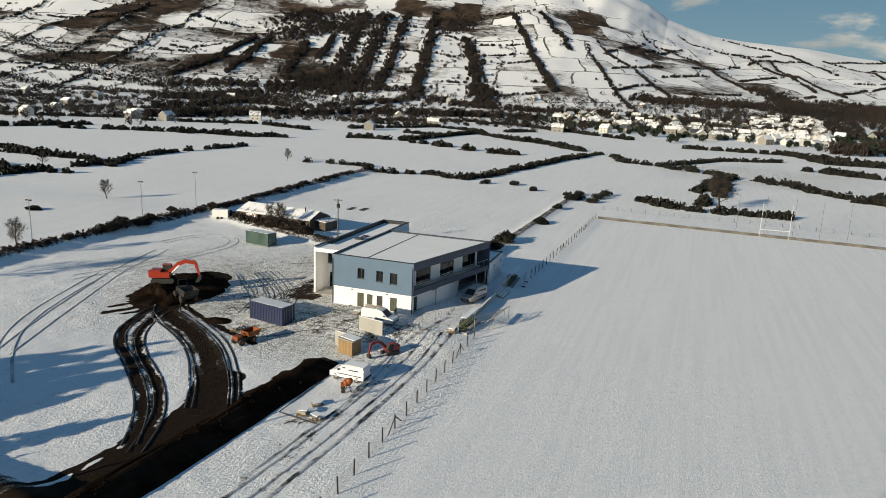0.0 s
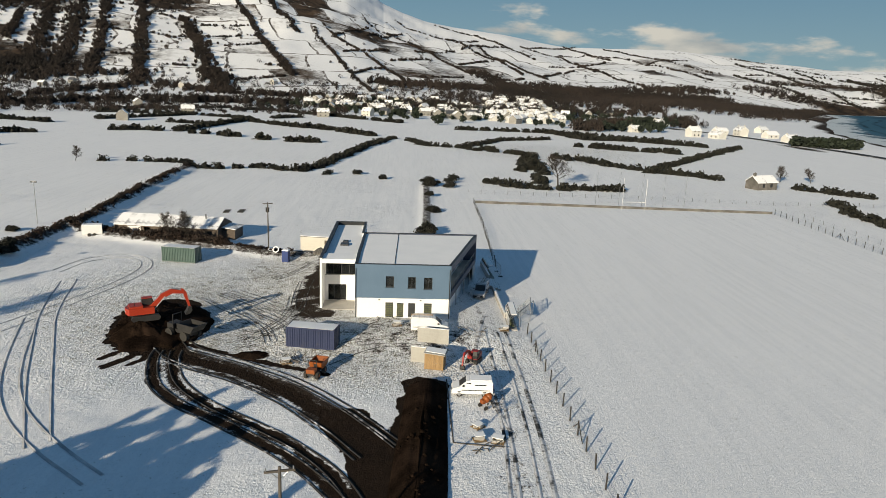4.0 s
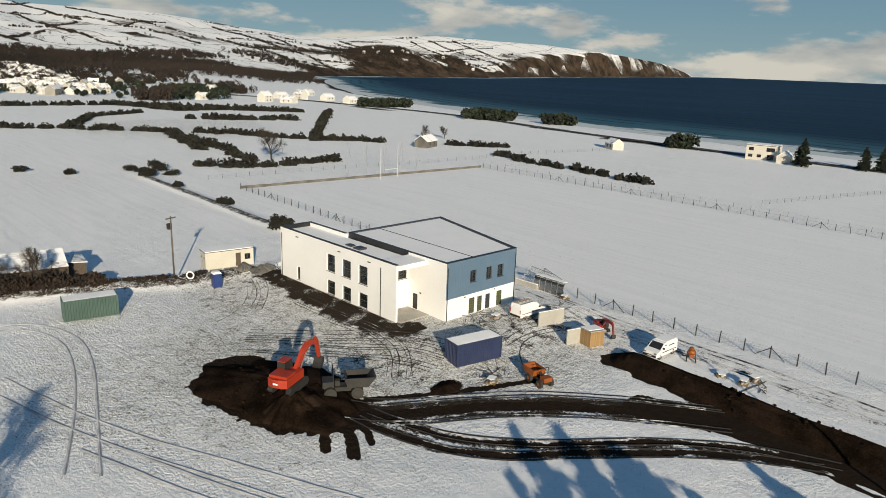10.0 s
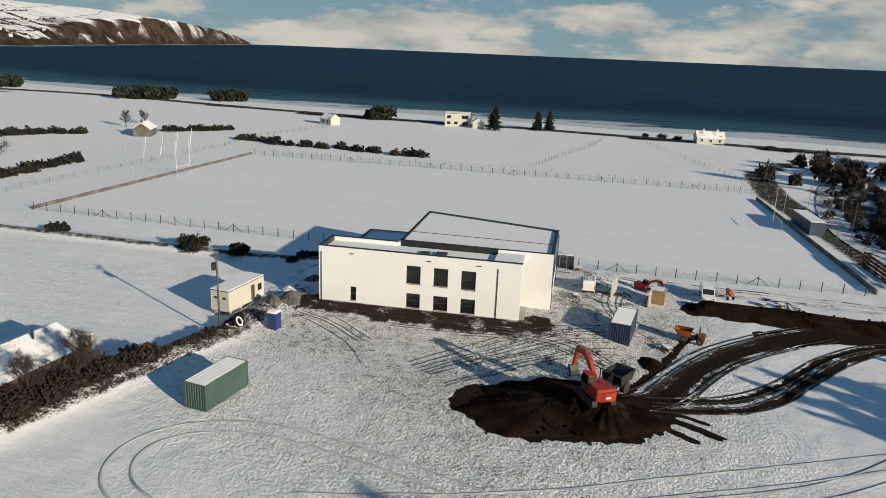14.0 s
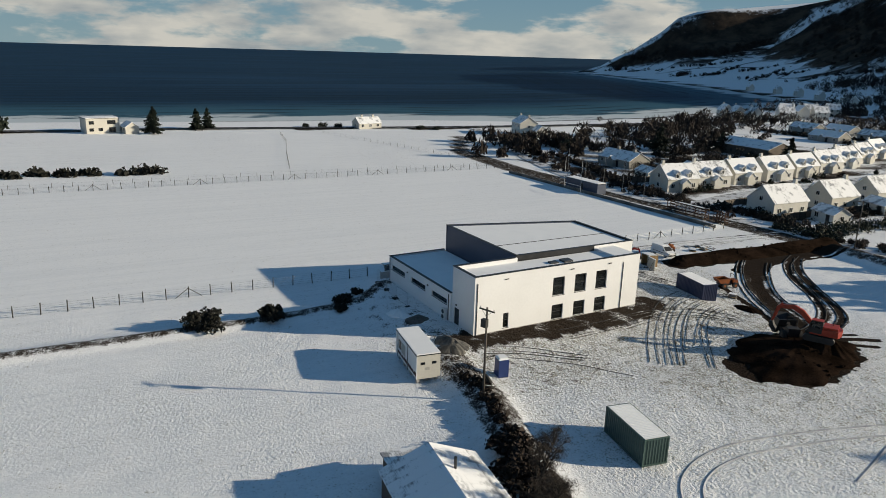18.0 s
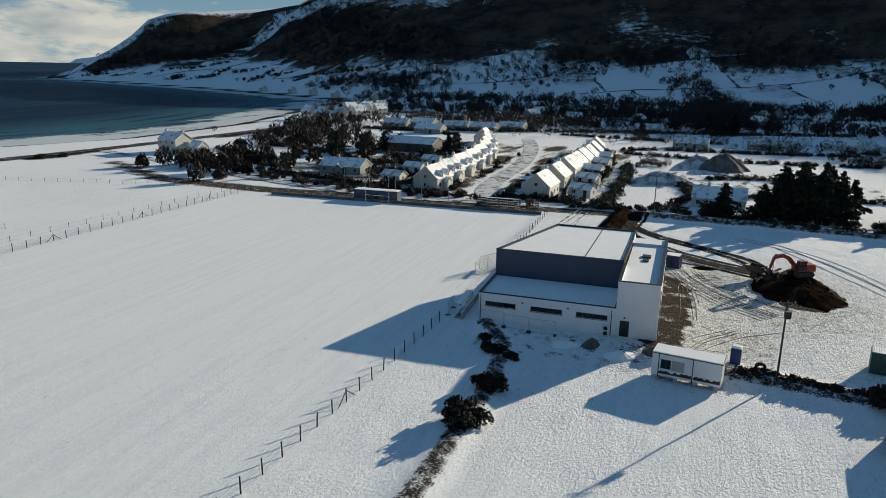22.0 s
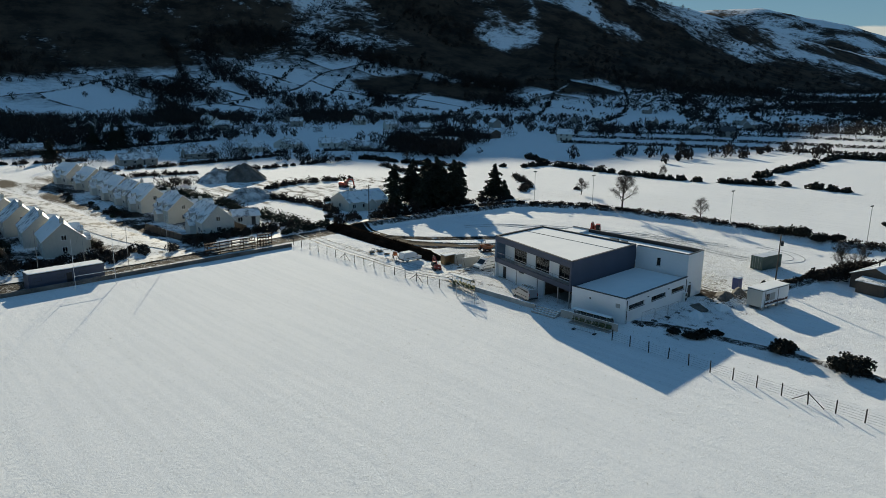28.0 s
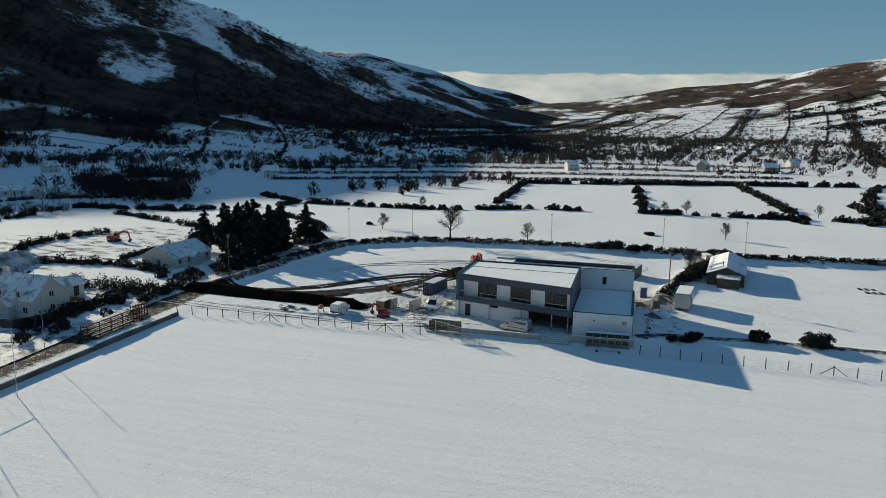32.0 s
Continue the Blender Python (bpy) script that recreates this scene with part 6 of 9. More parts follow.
def dumper(m, paint, label, s=1.0, dark=None):
    d = thing("site_dumper", m, label, "dumper", "site dumpers")
    part("chassis", Geo().box(-1.6 * s, 1.5 * s, -0.45 * s, 0.45 * s, 0.5 * s, 0.85 * s), M["plant_dark"], d)
    for x in (-1.15, 1.0):
        for y in (-0.8, 0.8):
            w = part("wheel", Geo().disc((x * s, y * s, 0.5 * s), 0.5 * s, 0.4 * s, 16), M["rubber"], d)
            part("rim", Geo().disc((x * s, y * s, 0.5 * s), 0.24 * s, 0.42 * s, 12), M["plant_dark"] if dark else M["amber"], w)
    out = [(0.2 * s, 0.95 * s), (1.9 * s, 0.95 * s), (2.5 * s, 1.75 * s), (2.35 * s, 1.75 * s), (1.8 * s, 1.08 * s), (0.4 * s, 1.08 * s), (0.15 * s, 1.75 * s), (0.0, 1.75 * s)]
    skip = part("skip", Geo().slab(out, -0.85 * s, 0.85 * s), dark or paint, d, "open tipping skip")
    wall_out = [(0.2 * s, 0.95 * s), (1.9 * s, 0.95 * s), (2.5 * s, 1.75 * s), (0.0, 1.75 * s)]
    part("skip_side", Geo().slab(wall_out, -0.9 * s, -0.85 * s), dark or paint, skip)
    part("skip_side", Geo().slab(wall_out, 0.85 * s, 0.9 * s), dark or paint, skip)
    part("engine_cover", Geo().box(-1.75 * s, -0.85 * s, -0.6 * s, 0.6 * s, 0.855 * s, 1.4 * s), paint, d)
    part("seat", Geo().box(-0.75 * s, -0.35 * s, -0.25 * s, 0.25 * s, 0.86 * s, 1.3 * s), M["rubber"], d)
    roll = Geo()
    for y in (-0.55, 0.55):
        roll.rod((-0.9 * s, y * s, 0.85 * s), (-0.9 * s, y * s, 2.4 * s), 0.05 * s)
    roll.rod((-0.9 * s, -0.55 * s, 2.4 * s), (-0.9 * s, 0.55 * s, 2.4 * s), 0.05 * s)
    part("roll_bar", roll, M["plant_dark"], d)
    part("steering_wheel", Geo().rod((-0.1 * s, 0, 1.4 * s), (-0.13 * s, 0, 1.44 * s), 0.2 * s, 0.2 * s, 12), M["rubber"], d)


dumper(on_ground(1.9, -20.9, 74), M["amber"], "amber site dumper with its skip raised, parked in the snow", 0.85)
dumper(on_ground(-15.6, -10.6, -32, 0.25), M["plant_dark"], "mud-covered grey tracked dumper beside the excavator", 1.2, M["plant_dark"])


def mixer():
    c = thing("concrete_mixer", on_ground(20.4, -28.4, 30), "orange drum concrete mixer on a frame", "mixer")
    part("drum", Geo().rod((-0.35, 0, 0.85), (0.0, 0, 1.05), 0.35, 0.48, 14).rod((0.0, 0, 1.05), (0.5, 0, 1.35), 0.48, 0.25, 14), M["amber"], c, smooth=True)
    part("stand", Geo().rod((-0.5, -0.5, -0.1), (0, -0.45, 1.0), 0.04).rod((0.5, -0.5, -0.1), (0, -0.45, 1.0), 0.04).rod((-0.5, 0.5, -0.1), (0, 0.45, 1.0), 0.04).rod((0.5, 0.5, -0.1), (0, 0.45, 1.0), 0.04), M["plant_dark"], c)
    part("motor", Geo().box(-0.75, -0.4, -0.25, 0.25, 0.6, 1.0), M["amber"], c)
    for y in (-0.5, 0.5):
        part("wheel", Geo().disc((-0.5, y, 0.2), 0.25, 0.1, 12), M["rubber"], c)


mixer()


def hut():
    h = thing("timber_hut", on_ground(14.2, -18.8, -13), "open-fronted hut of yellow boards with snow on a lean-to roof", "hut")
    board = mesh_of("board", Geo().box(0, 0.135, 0, 0.03, 0.05, 1.95), M["timber"])
    for i in range(15):
        piece("board", board, h, pose(i * 0.145, 0.0, 0))
    for i in range(12):
        piece("board", board, h, pose(2.2, 0.02 + i * 0.145, 0, 0, 0, 90))
        piece("board", board, h, pose(0.0, 0.02 + i * 0.145, 0, 0, 0, 90))
    part("roof", Geo().slab([(-0.1, 2.0), (2.4, 1.85), (2.4, 1.92), (-0.1, 2.08)], -0.1, 1.85), M["panel"], h)
    part("roof_snow", Geo().slab([(0.0, 2.085), (2.3, 1.94), (2.3, 2.0), (0.0, 2.15)], 0.3, 1.8), M["snow"], h)
    part("floor", Geo().box(0.04, 2.16, 0.04, 1.75, -0.1, 0.05), M["pole"], h)


hut()


def panel_wall(m, L, H, label):
    p = thing("wall_panel", m, label, "panel", "loose wall panels")
    part("panel", Geo().box(0, L, 0, 0.16, 0, H), M["panel"], p)
    part("cap", Geo().box(-0.02, L + 0.02, -0.02, 0.18, H, H + 0.05), M["snow"], p)
    part("prop", Geo().box(0.3, 0.4, 0.16, 0.9, 0, 0.1).rod((0.35, 0.85, 0.05), (0.35, 0.16, H * 0.8), 0.04), M["pole"], p)
    part("prop", Geo().box(L - 0.4, L - 0.3, 0.16, 0.9, 0, 0.1).rod((L - 0.35, 0.85, 0.05), (L - 0.35, 0.16, H * 0.8), 0.04), M["pole"], p)


panel_wall(on_ground(13.5, -11.6, -14), 4.0, 1.9, "pale grey rendered sample panel stood upright on the snow")
panel_wall(on_ground(12.6, -16.6, -14), 2.2, 1.9, "pale cream rendered sample panel beside the hut")


def stack(m, n, label, seed):
    rs = random.Random(seed)
    s = thing("pallet_stack", m, label, "pallet", "site materials")
    for k in range(3):
        part("bearer", Geo().box(0, 1.2, k * 0.45, k * 0.45 + 0.1, 0, 0.1), M["pole"], s)
    for k in range(6):
        part("deck_board", Geo().box(k * 0.21, k * 0.21 + 0.15, 0, 1.0, 0.1, 0.13), M["timber"], s)
    for k in range(n):
        x, y, z = rs.uniform(0, 0.7), rs.uniform(0, 0.5), 0.135 + 0.22 * (k // 4)
        part("block", Geo().box(x, x + 0.44, y, y + 0.2, z, z + 0.215), M["concrete"], s)
    part("sheet_snow", Geo().box(0.1, 1.1, 0.1, 0.9, 0.14 + 0.22 * ((n + 3) // 4), 0.2 + 0.22 * ((n + 3) // 4)), M["snow"], s)


stack(on_ground(18.4, -35.8, 12), 8, "timber pallet of concrete blocks dusted with snow", 1)
stack(on_ground(19.9, -35.9, -20), 5, "timber pallet of loose blocks dusted with snow", 2)
stack(on_ground(18.9, -33.4, 40), 4, "broken pallet with rubble under snow", 3)
stack(on_ground(10.4, -7.4, 10), 6, "pallet of blocks against the gable wall", 4)
stack(on_ground(24.6, -7.6, 5), 7, "pallet of kerbs by the terrace wall", 5)
stack(on_ground(-2.2, -18.3, 25), 5, "pallet of rubble behind the navy container", 6)


def tyre(x, y, tilt, seed):
    t = thing("old_tyre", on_ground(x, y, seed * 47, 0.12 if tilt < 40 else 0.5) @ pose(0, 0, 0, tilt, 0, 0), "large old tractor tyre with snow on it", "tyre", "old tyres")
    g = Geo()
    n = 18
    for i in range(n):
        a, b = 2 * math.pi * i / n, 2 * math.pi * (i + 1) / n
        g.put([(r * math.cos(q), r * math.sin(q), z) for q in (a, b) for r, z in ((0.35, -0.14), (0.62, -0.16), (0.62, 0.16), (0.35, 0.14))],
              [(0, 4, 5, 1), (1, 5, 6, 2), (2, 6, 7, 3), (3, 7, 4, 0)])
    part("tread", g, M["rubber"], t, smooth=True)
    ring = Geo()
    for i in range(n):
        a, b = 2 * math.pi * i / n, 2 * math.pi * (i + 1) / n
        ring.put([(r * math.cos(q), r * math.sin(q), 0.165) for q in (a, b) for r in (0.4, 0.6)], [(0, 1, 3, 2)])
    part("snow_ring", ring, M["snow"], t)


for i, (x, y, tilt) in enumerate(((-11.6, 31.4, 60), (-12.6, 31.9, 20), (-25.5, 38.6, 10), (-27.2, 39.6, 15), (-44.5, 46.5, 12), (-46, 47.5, 70))):
    tyre(x, y, tilt, i)


# fences
post_mesh = mesh_of("post", Geo().rod((0, 0, -0.4), (0, 0, 1.55), 0.075, 0.07, 6), M["post"])
cap_mesh = mesh_of("post", Geo().rod((0, 0, -0.4), (0, 0, 1.2), 0.05, 0.045, 6), M["pole"])


def wire_fence(pts, step, label, post=None, height=1.3, wires=5, braces=(), snowy=True):
    f = thing("wire_fence", pose(0, 0, 0), label, "fence", "wire fences")
    stations = [(x, y, gz(x, y)) for x, y, _ in line_points(pts, step)]
    for x, y, z in stations:
        piece("post", post or post_mesh, f, pose(x, y, z, random.uniform(-3, 3), random.uniform(-3, 3)))
    for k in range(wires):
        h = height * (0.12 + 0.88 * k / max(wires - 1, 1))
        part("wire", Geo().tube([(x, y, z + h) for x, y, z in stations], 0.011), M["wire"], f)
    for i in braces:
        x, y, z = stations[i]
        dx, dy = (stations[i + 1][0] - x, stations[i + 1][1] - y)
        d = math.hypot(dx, dy)
        for s in (-1, 1):
            part("brace", Geo().rod((x, y, z + 1.3), (x + s * dx / d * 1.7, y + s * dy / d * 1.7, z + 0.05), 0.05), M["post"], f)
    return f


wire_fence([(31, 95), (30, 62), (28.4, 27.5)], 3.0, "dark posts and wire fence along the pitch", braces=(5, 14))
wire_fence([(28.3, -7), (28.4, -25), (28.8, -52.5)], 3.0, "dark posts and wire fence beside the site road", braces=(2, 9))
wire_fence([(113.2, -54), (114.0, 90)], 3.0, "dark posts and wire fence on the far side of the pitch", braces=(6, 14, 22, 30, 38))
wire_fence([(-44, -53.5), (-56.5, -35), (-60, -8), (-60, 22), (-58, 50), (-62, 100), (-64, 148)], 3.4, "old stock fence on the field bank", cap_mesh, 1.0, 3)
wire_fence([(131, 8), (160, 0), (190, -9), (214, -14)], 3.0, "pale post and rail fence between the shore fields", cap_mesh, 1.0, 3)
wire_fence([(118, -56), (160, -46), (214, -32)], 4.0, "stock fence along the shore field", cap_mesh, 1.0, 3)
wire_fence([(31, 112), (74, 110), (122, 106), (150, 108), (205, 96)], 4.0, "stock fence north of the pitch", cap_mesh, 1.0, 3)
wire_fence([(118, -52), (121, 20), (120, 86)], 4.5, "low stock fence beside the pitch path", cap_mesh, 0.9, 2)


def low_wall(name, pts, h, w, material, label, snow_cap=True):
    t = thing(name, pose(0, 0, 0), label, "wall", "low walls")
    for (x0, y0), (x1, y1) in zip(pts, pts[1:]):
        L = math.hypot(x1 - x0, y1 - y0)
        n = max(1, int(L / 6))
        a = math.degrees(math.atan2(y1 - y0, x1 - x0))
        for i in range(n):
            x, y = x0 + (x1 - x0) * i / n, y0 + (y1 - y0) * i / n
            ob = part("wall_section", Geo().box(0, L / n - 0.02, -w / 2, w / 2, -0.5, h), M[material], t)
            ob.matrix_basis = pose(x, y, gz(x, y), 0, 0, a)
            if snow_cap:
                part("wall_snow", Geo().box(0, L / n - 0.02, -w / 2 - 0.02, w / 2 + 0.02, h + 0.002, h + 0.06), M["snow"], ob)


low_wall("pitch_wall", [(30, -51.5), (104, -50.2)], 0.75, 0.25, "stone", "dark low wall along the southern end of the pitch", False)
low_wall("pitch_wall", [(31.5, 95.5), (113.8, 91)], 0.65, 0.25, "stone", "dark low wall along the northern end of the pitch", False)
low_wall("terrace_wall", [(26.0, -1.5), (26.0, 12.2)], 0.75, 0.22, "concrete", "grey concrete terrace wall beside the pitch")
low_wall("terrace_wall", [(26.0, 17.0), (25.6, 26.6)], 1.15, 0.22, "concrete", "grey concrete retaining wall behind the dugout")


def steps():
    s = thing("terrace_steps", pose(25.0, 12.4, gz(26.5, 14)), "concrete steps from the terrace down to the pitch", "steps")
    for i in range(4):
        part("step", Geo().box(1.9 - i * 0.45, 2.35 - i * 0.45, 0, 4.4, -0.3, 0.17 * (i + 1)), M["concrete"], s)
        part("step_snow", Geo().box(1.92 - i * 0.45, 2.30 - i * 0.45, 0.05, 4.35, 0.17 * (i + 1) + 0.002, 0.17 * (i + 1) + 0.03), M["snow"], s)


steps()


def dugout(m, L, label):
    """A team shelter: curved clear roof on hoops, with a bench inside."""
    d = thing("dugout", m, label, "dugout", "team dugouts")
    n = max(3, int(L / 1.0))
    prof = [(0.0, 0.0), (0.0, 1.5), (0.18, 1.85), (0.5, 2.05), (1.1, 2.12)]
    for i in range(n + 1):
        y = L * i / n
        g = Geo()
        for (x0, z0), (x1, z1) in zip(prof, prof[1:]):
            g.rod((x0, y, z0), (x1, y, z1), 0.03)
        part("hoop", g, M["steel"], d)
    for i in range(n):
        y0, y1 = L * i / n + 0.03, L * (i + 1) / n - 0.03
        for k, ((x0, z0), (x1, z1)) in enumerate(zip(prof, prof[1:])):
            pane = part("pane", Geo().put([(x0, y0, z0), (x1, y0, z1), (x1, y1, z1), (x0, y1, z0), (x0 + 0.012, y0, z0), (x1 + 0.012, y0, z1 - 0.012), (x1 + 0.012, y1, z1 - 0.012), (x0 + 0.012, y1, z0)],
                                          [(0, 3, 2, 1), (4, 5, 6, 7), (0, 1, 5, 4), (2, 3, 7, 6), (1, 2, 6, 5), (3, 0, 4, 7)]), M["glass"], d)
            pane.visible_shadow = False
        if i < n:
            part("seat", Geo().box(0.3, 0.75, y0 + 0.1, y1 - 0.1, 0.38, 0.46).box(0.25, 0.3, y0 + 0.1, y1 - 0.1, 0.46, 0.85), M["lattice"], d)
    part("snow_strip", Geo().box(0.2, 1.0, 0.1, L - 0.1, 2.10, 2.16), M["snow"], d)
    part("base", Geo().box(-0.1, 1.2, -0.05, L + 0.05, -0.3, 0.04), M["concrete"], d)


dugout(on_ground(25.9, -6.2, -3), 5.6, "clear-roofed team dugout with green seats, snow on top")
dugout(on_ground(26.0, 19.3, 3), 6.6, "clear-roofed team dugout below the retaining wall")


def crowd_barrier(m, L, label):
    b = thing("mesh_barrier", m, label, "barrier", "mesh barriers")
    part("frame", Geo().rod((0, 0, 0), (0, 0, 1.9), 0.025).rod((L, 0, 0), (L, 0, 1.9), 0.025).rod((0, 0, 1.9), (L, 0, 1.9), 0.025).rod((0, 0, 0.1), (L, 0, 0.1), 0.025), M["steel"], b)
    for i in range(1, 12):
        part("bar", Geo().rod((L * i / 12, 0, 0.1), (L * i / 12, 0, 1.9), 0.008, 0.008, 3), M["steel"], b)
    part("foot", Geo().box(-0.2, 0.2, -0.35, 0.35, -0.1, 0.08), M["plant_dark"], b)
    part("foot", Geo().box(L - 0.2, L + 0.2, -0.35, 0.35, -0.1, 0.08), M["plant_dark"], b)


for x, y, a in ((22.5, 28.4, 178), (19.1, 28.6, 176), (15.7, 28.7, 182), (28.2, 24.5, -85)):
    crowd_barrier(on_ground(x, y, a), 3.3, "galvanised temporary mesh barrier stood in the snow")


def fallen_goal(m, w, d, label, h=2.2):
    g = thing("training_goal", m, label, "goal", "goals")
    fr = Geo()
    for x in (0, w):
        fr.rod((x, 0, 0.05), (x, 0, h), 0.05).rod((x, 0, h), (x, d, 0.05), 0.03).rod((x, 0, 0.05), (x, d, 0.05), 0.03)
    fr.rod((0, 0, h), (w, 0, h), 0.05).rod((0, d, 0.05), (w, d, 0.05), 0.03)
    part("frame", fr, M["steel"], g)
    net = Geo()
    for i in range(13):
        x = w * i / 12
        net.rod((x, 0, h), (x, d, 0.05), 0.018, 0.018, 3)
    for k in range(1, 6):
        net.rod((0, d * k / 6, h - (h - 0.05) * k / 6), (w, d * k / 6, h - (h - 0.05) * k / 6), 0.018, 0.018, 3)
    part("net", net, M["wire"], g)


fallen_goal(on_ground(29.6, -1.6, 80), 5.0, 2.0, "portable steel goal frame at the edge of the pitch", 2.1)
fallen_goal(on_ground(27.6, -4.6, 62), 6.0, 2.2, "portable steel goal frame leaning by the terrace wall", 2.2)


def beam_rack(m, L, label):
    """Long steel lengths stacked in tiers between uprights, snow on the top ones."""
    rs = random.Random(17)
    t = thing("steel_beam_stack", m, label, "steel stack", "site materials")
    for k in range(5):
        x = 0.4 + k * (L - 0.8) / 4
        part("upright", Geo().box(x - 0.06, x + 0.06, -0.65, -0.53, -0.3, 2.5), M["rust"], t)
        part("upright", Geo().box(x - 0.06, x + 0.06, 0.53, 0.65, -0.3, 2.5), M["rust"], t)
        part("bearer", Geo().box(x - 0.05, x + 0.05, -0.53, 0.53, 0.2, 0.3), M["rust"], t)
    for tier, z in enumerate((0.3, 0.95, 1.6, 2.25)):
        for j in range(4):
            a, b = rs.uniform(0, 1.6), L - rs.uniform(0, 2.2)
            y = -0.45 + j * 0.25
            beam = part("beam", Geo().box(a, b, y, y + 0.13, z, z + 0.2), M["rust"], t)
            if tier == 3 or j in (0, 3):
                part("beam_snow", Geo().box(a + 0.1, b - rs.uniform(0.2, 3), y + 0.01, y + 0.12, z + 0.203, z + 0.25), M["snow"], beam)
        if tier:
            for k in range(5):
                x = 0.4 + k * (L - 0.8) / 4
                part("cross_bar", Geo().box(x - 0.04, x + 0.04, -0.53, 0.53, z - 0.09, z - 0.002), M["rust"], t)


beam_rack(on_ground(36.0, -56.2, 1.5), 11.5, "long rusty steel lengths stacked in a rack behind the low wall")
beam_rack(on_ground(31.5, -57.0, 1.5), 3.6, "short rusty steel rack with snow on its bars")


def goalposts(m, label):
    g = thing("goalposts", m, label, "goalposts", "goals")
    for x in (-3.25, 3.25):
        part("upright", Geo().rod((x, 0, -0.2), (x, 0, 9.0), 0.045, 0.035, 8), M["soffit"], g, "white steel upright")
    part("crossbar", Geo().rod((-3.25, 0, 2.5), (3.25, 0, 2.5), 0.05, 0.05, 8), M["soffit"], g)
    net = Geo()
    for i in range(9):
        x = -3.25 + 6.5 * i / 8
        net.rod((x, 0, 2.5), (x, -1.6, 0.05), 0.008, 0.008, 3)
    for k in range(4):
        net.rod((-3.25, -1.6 * k / 3, 2.5 - 2.4 * k / 3), (3.25, -1.6 * k / 3, 2.5 - 2.4 * k / 3), 0.008, 0.008, 3)
    part("net", net, M["wire"], g)


goalposts(on_ground(71.2, -47.0, 0), "tall white goalposts at the southern end of the pitch")
goalposts(on_ground(74, 89.5, 183), "tall white goalposts at the northern end of the pitch")


def net_poles(pts, h, label):
    t = thing("ball_net", pose(0, 0, 0), label, "ball net", "ball stop nets")
    tops = []
    for x, y in pts:
        z = gz(x, y)
        part("mast", Geo().rod((x, y, z - 0.3), (x, y, z + h), 0.05, 0.035, 7), M["wire"], t)
        tops.append((x, y, z))
    g = Geo()
    for (x0, y0, z0), (x1, y1, z1) in zip(tops, tops[1:]):
        for k in range(8):
            a = k / 8
            sag = lambda u, q: q * h - (0.75 * h * 4 * u * (1 - u)) * (q ** 2)
            for i in range(6):
                u, w = i / 6, (i + 1) / 6
                if k in (0, 7):
                    q = 0.08 if k == 0 else 0.98
                    g.rod((x0 + (x1 - x0) * u, y0 + (y1 - y0) * u, z0 + max(0.1, sag(u, q))), (x0 + (x1 - x0) * w, y0 + (y1 - y0) * w, z0 + max(0.1, sag(w, q))), 0.012, 0.012, 3)
    part("sagging_net_cord", g, M["wire"], t)


net_poles([(66, 98.5), (72.5, 98), (79, 97.6), (85, 97.2), (91, 96.8)], 9.5, "tall net poles with sagging nets behind the goal")
net_poles([(55, -55.6), (62.5, -55.8), (70, -56.2), (77.5, -56.4), (85, -56.6)], 9.5, "tall net poles behind the southern goal")


def clubroom():
    c = thing("old_changing_room", on_ground(68.0, -55.4, 1.5), "long grey-blue flat-roofed changing cabin with snow on it", "cabin")
    # borrows the clubhouse's darker blue as its own paint
    part("body", Geo().box(0, 12.2, 0, 2.9, 0, 2.6), M["cladding_dark"], c)
    part("roof", Geo().box(-0.1, 12.3, -0.1, 3.0, 2.6, 2.72), M["trim"], c)
    part("roof_snow", Geo().box(0, 12.2, 0, 2.9, 2.725, 2.86), M["snow"], c)
    for i in range(3):
        window(c, pose(12.2 - 2.0 - i * 3.6, 2.86, 1.3, 0, 0, 180) @ pose(-1.2, -0.06, 0), 1.2, 0.7)
    part("door", Geo().box(5.4, 6.3, 2.9, 2.94, 0.05, 2.05), M["trim"], c)


clubroom()


def scrub_pile(m, n, L, label, seed):
    """Cut branches and planks lying about."""
    rs = random.Random(seed)
    t = thing("timber_offcuts", m, label, "timber", "site materials")
    for _ in range(n):
        x, y, a = rs.uniform(-L, L), rs.uniform(-L * 0.6, L * 0.6), rs.uniform(0, 3.1)
        l, z = rs.uniform(0.5, 1.6), rs.uniform(0.0, 0.35)
        part("plank", Geo().rod((x, y, z), (x + l * math.cos(a), y + l * math.sin(a), z + rs.uniform(0, 0.25)), 0.05, 0.04, 4), M["pole"], t)


scrub_pile(on_ground(-1.0, -17.2), 14, 1.6, "planks and offcuts behind the navy container", 3)
scrub_pile(on_ground(9.0, -6.0), 16, 2.6, "planks and scaffold boards along the gable wall", 4)
scrub_pile(on_ground(20.4, -9.6), 12, 1.5, "scaffold tubes lying beside the site road", 5)
scrub_pile(on_ground(2.0, 29.4), 14, 2.2, "broken timber among the rubble", 6)
scrub_pile(on_ground(19.2, -37.2), 8, 1.3, "timber offcuts beside the pallets", 7)
low_wall("kerb_edging", [(16.6, -21.5), (16.4, -35.8)], 0.05, 0.12, "pole", "timber edging board set out along the site road", False)
low_wall("kerb_edging", [(16.4, -35.8), (21.4, -36.6)], 0.05, 0.12, "pole", "timber edging board set out across the verge", False)

# ---- bushes, hedges, trees ----


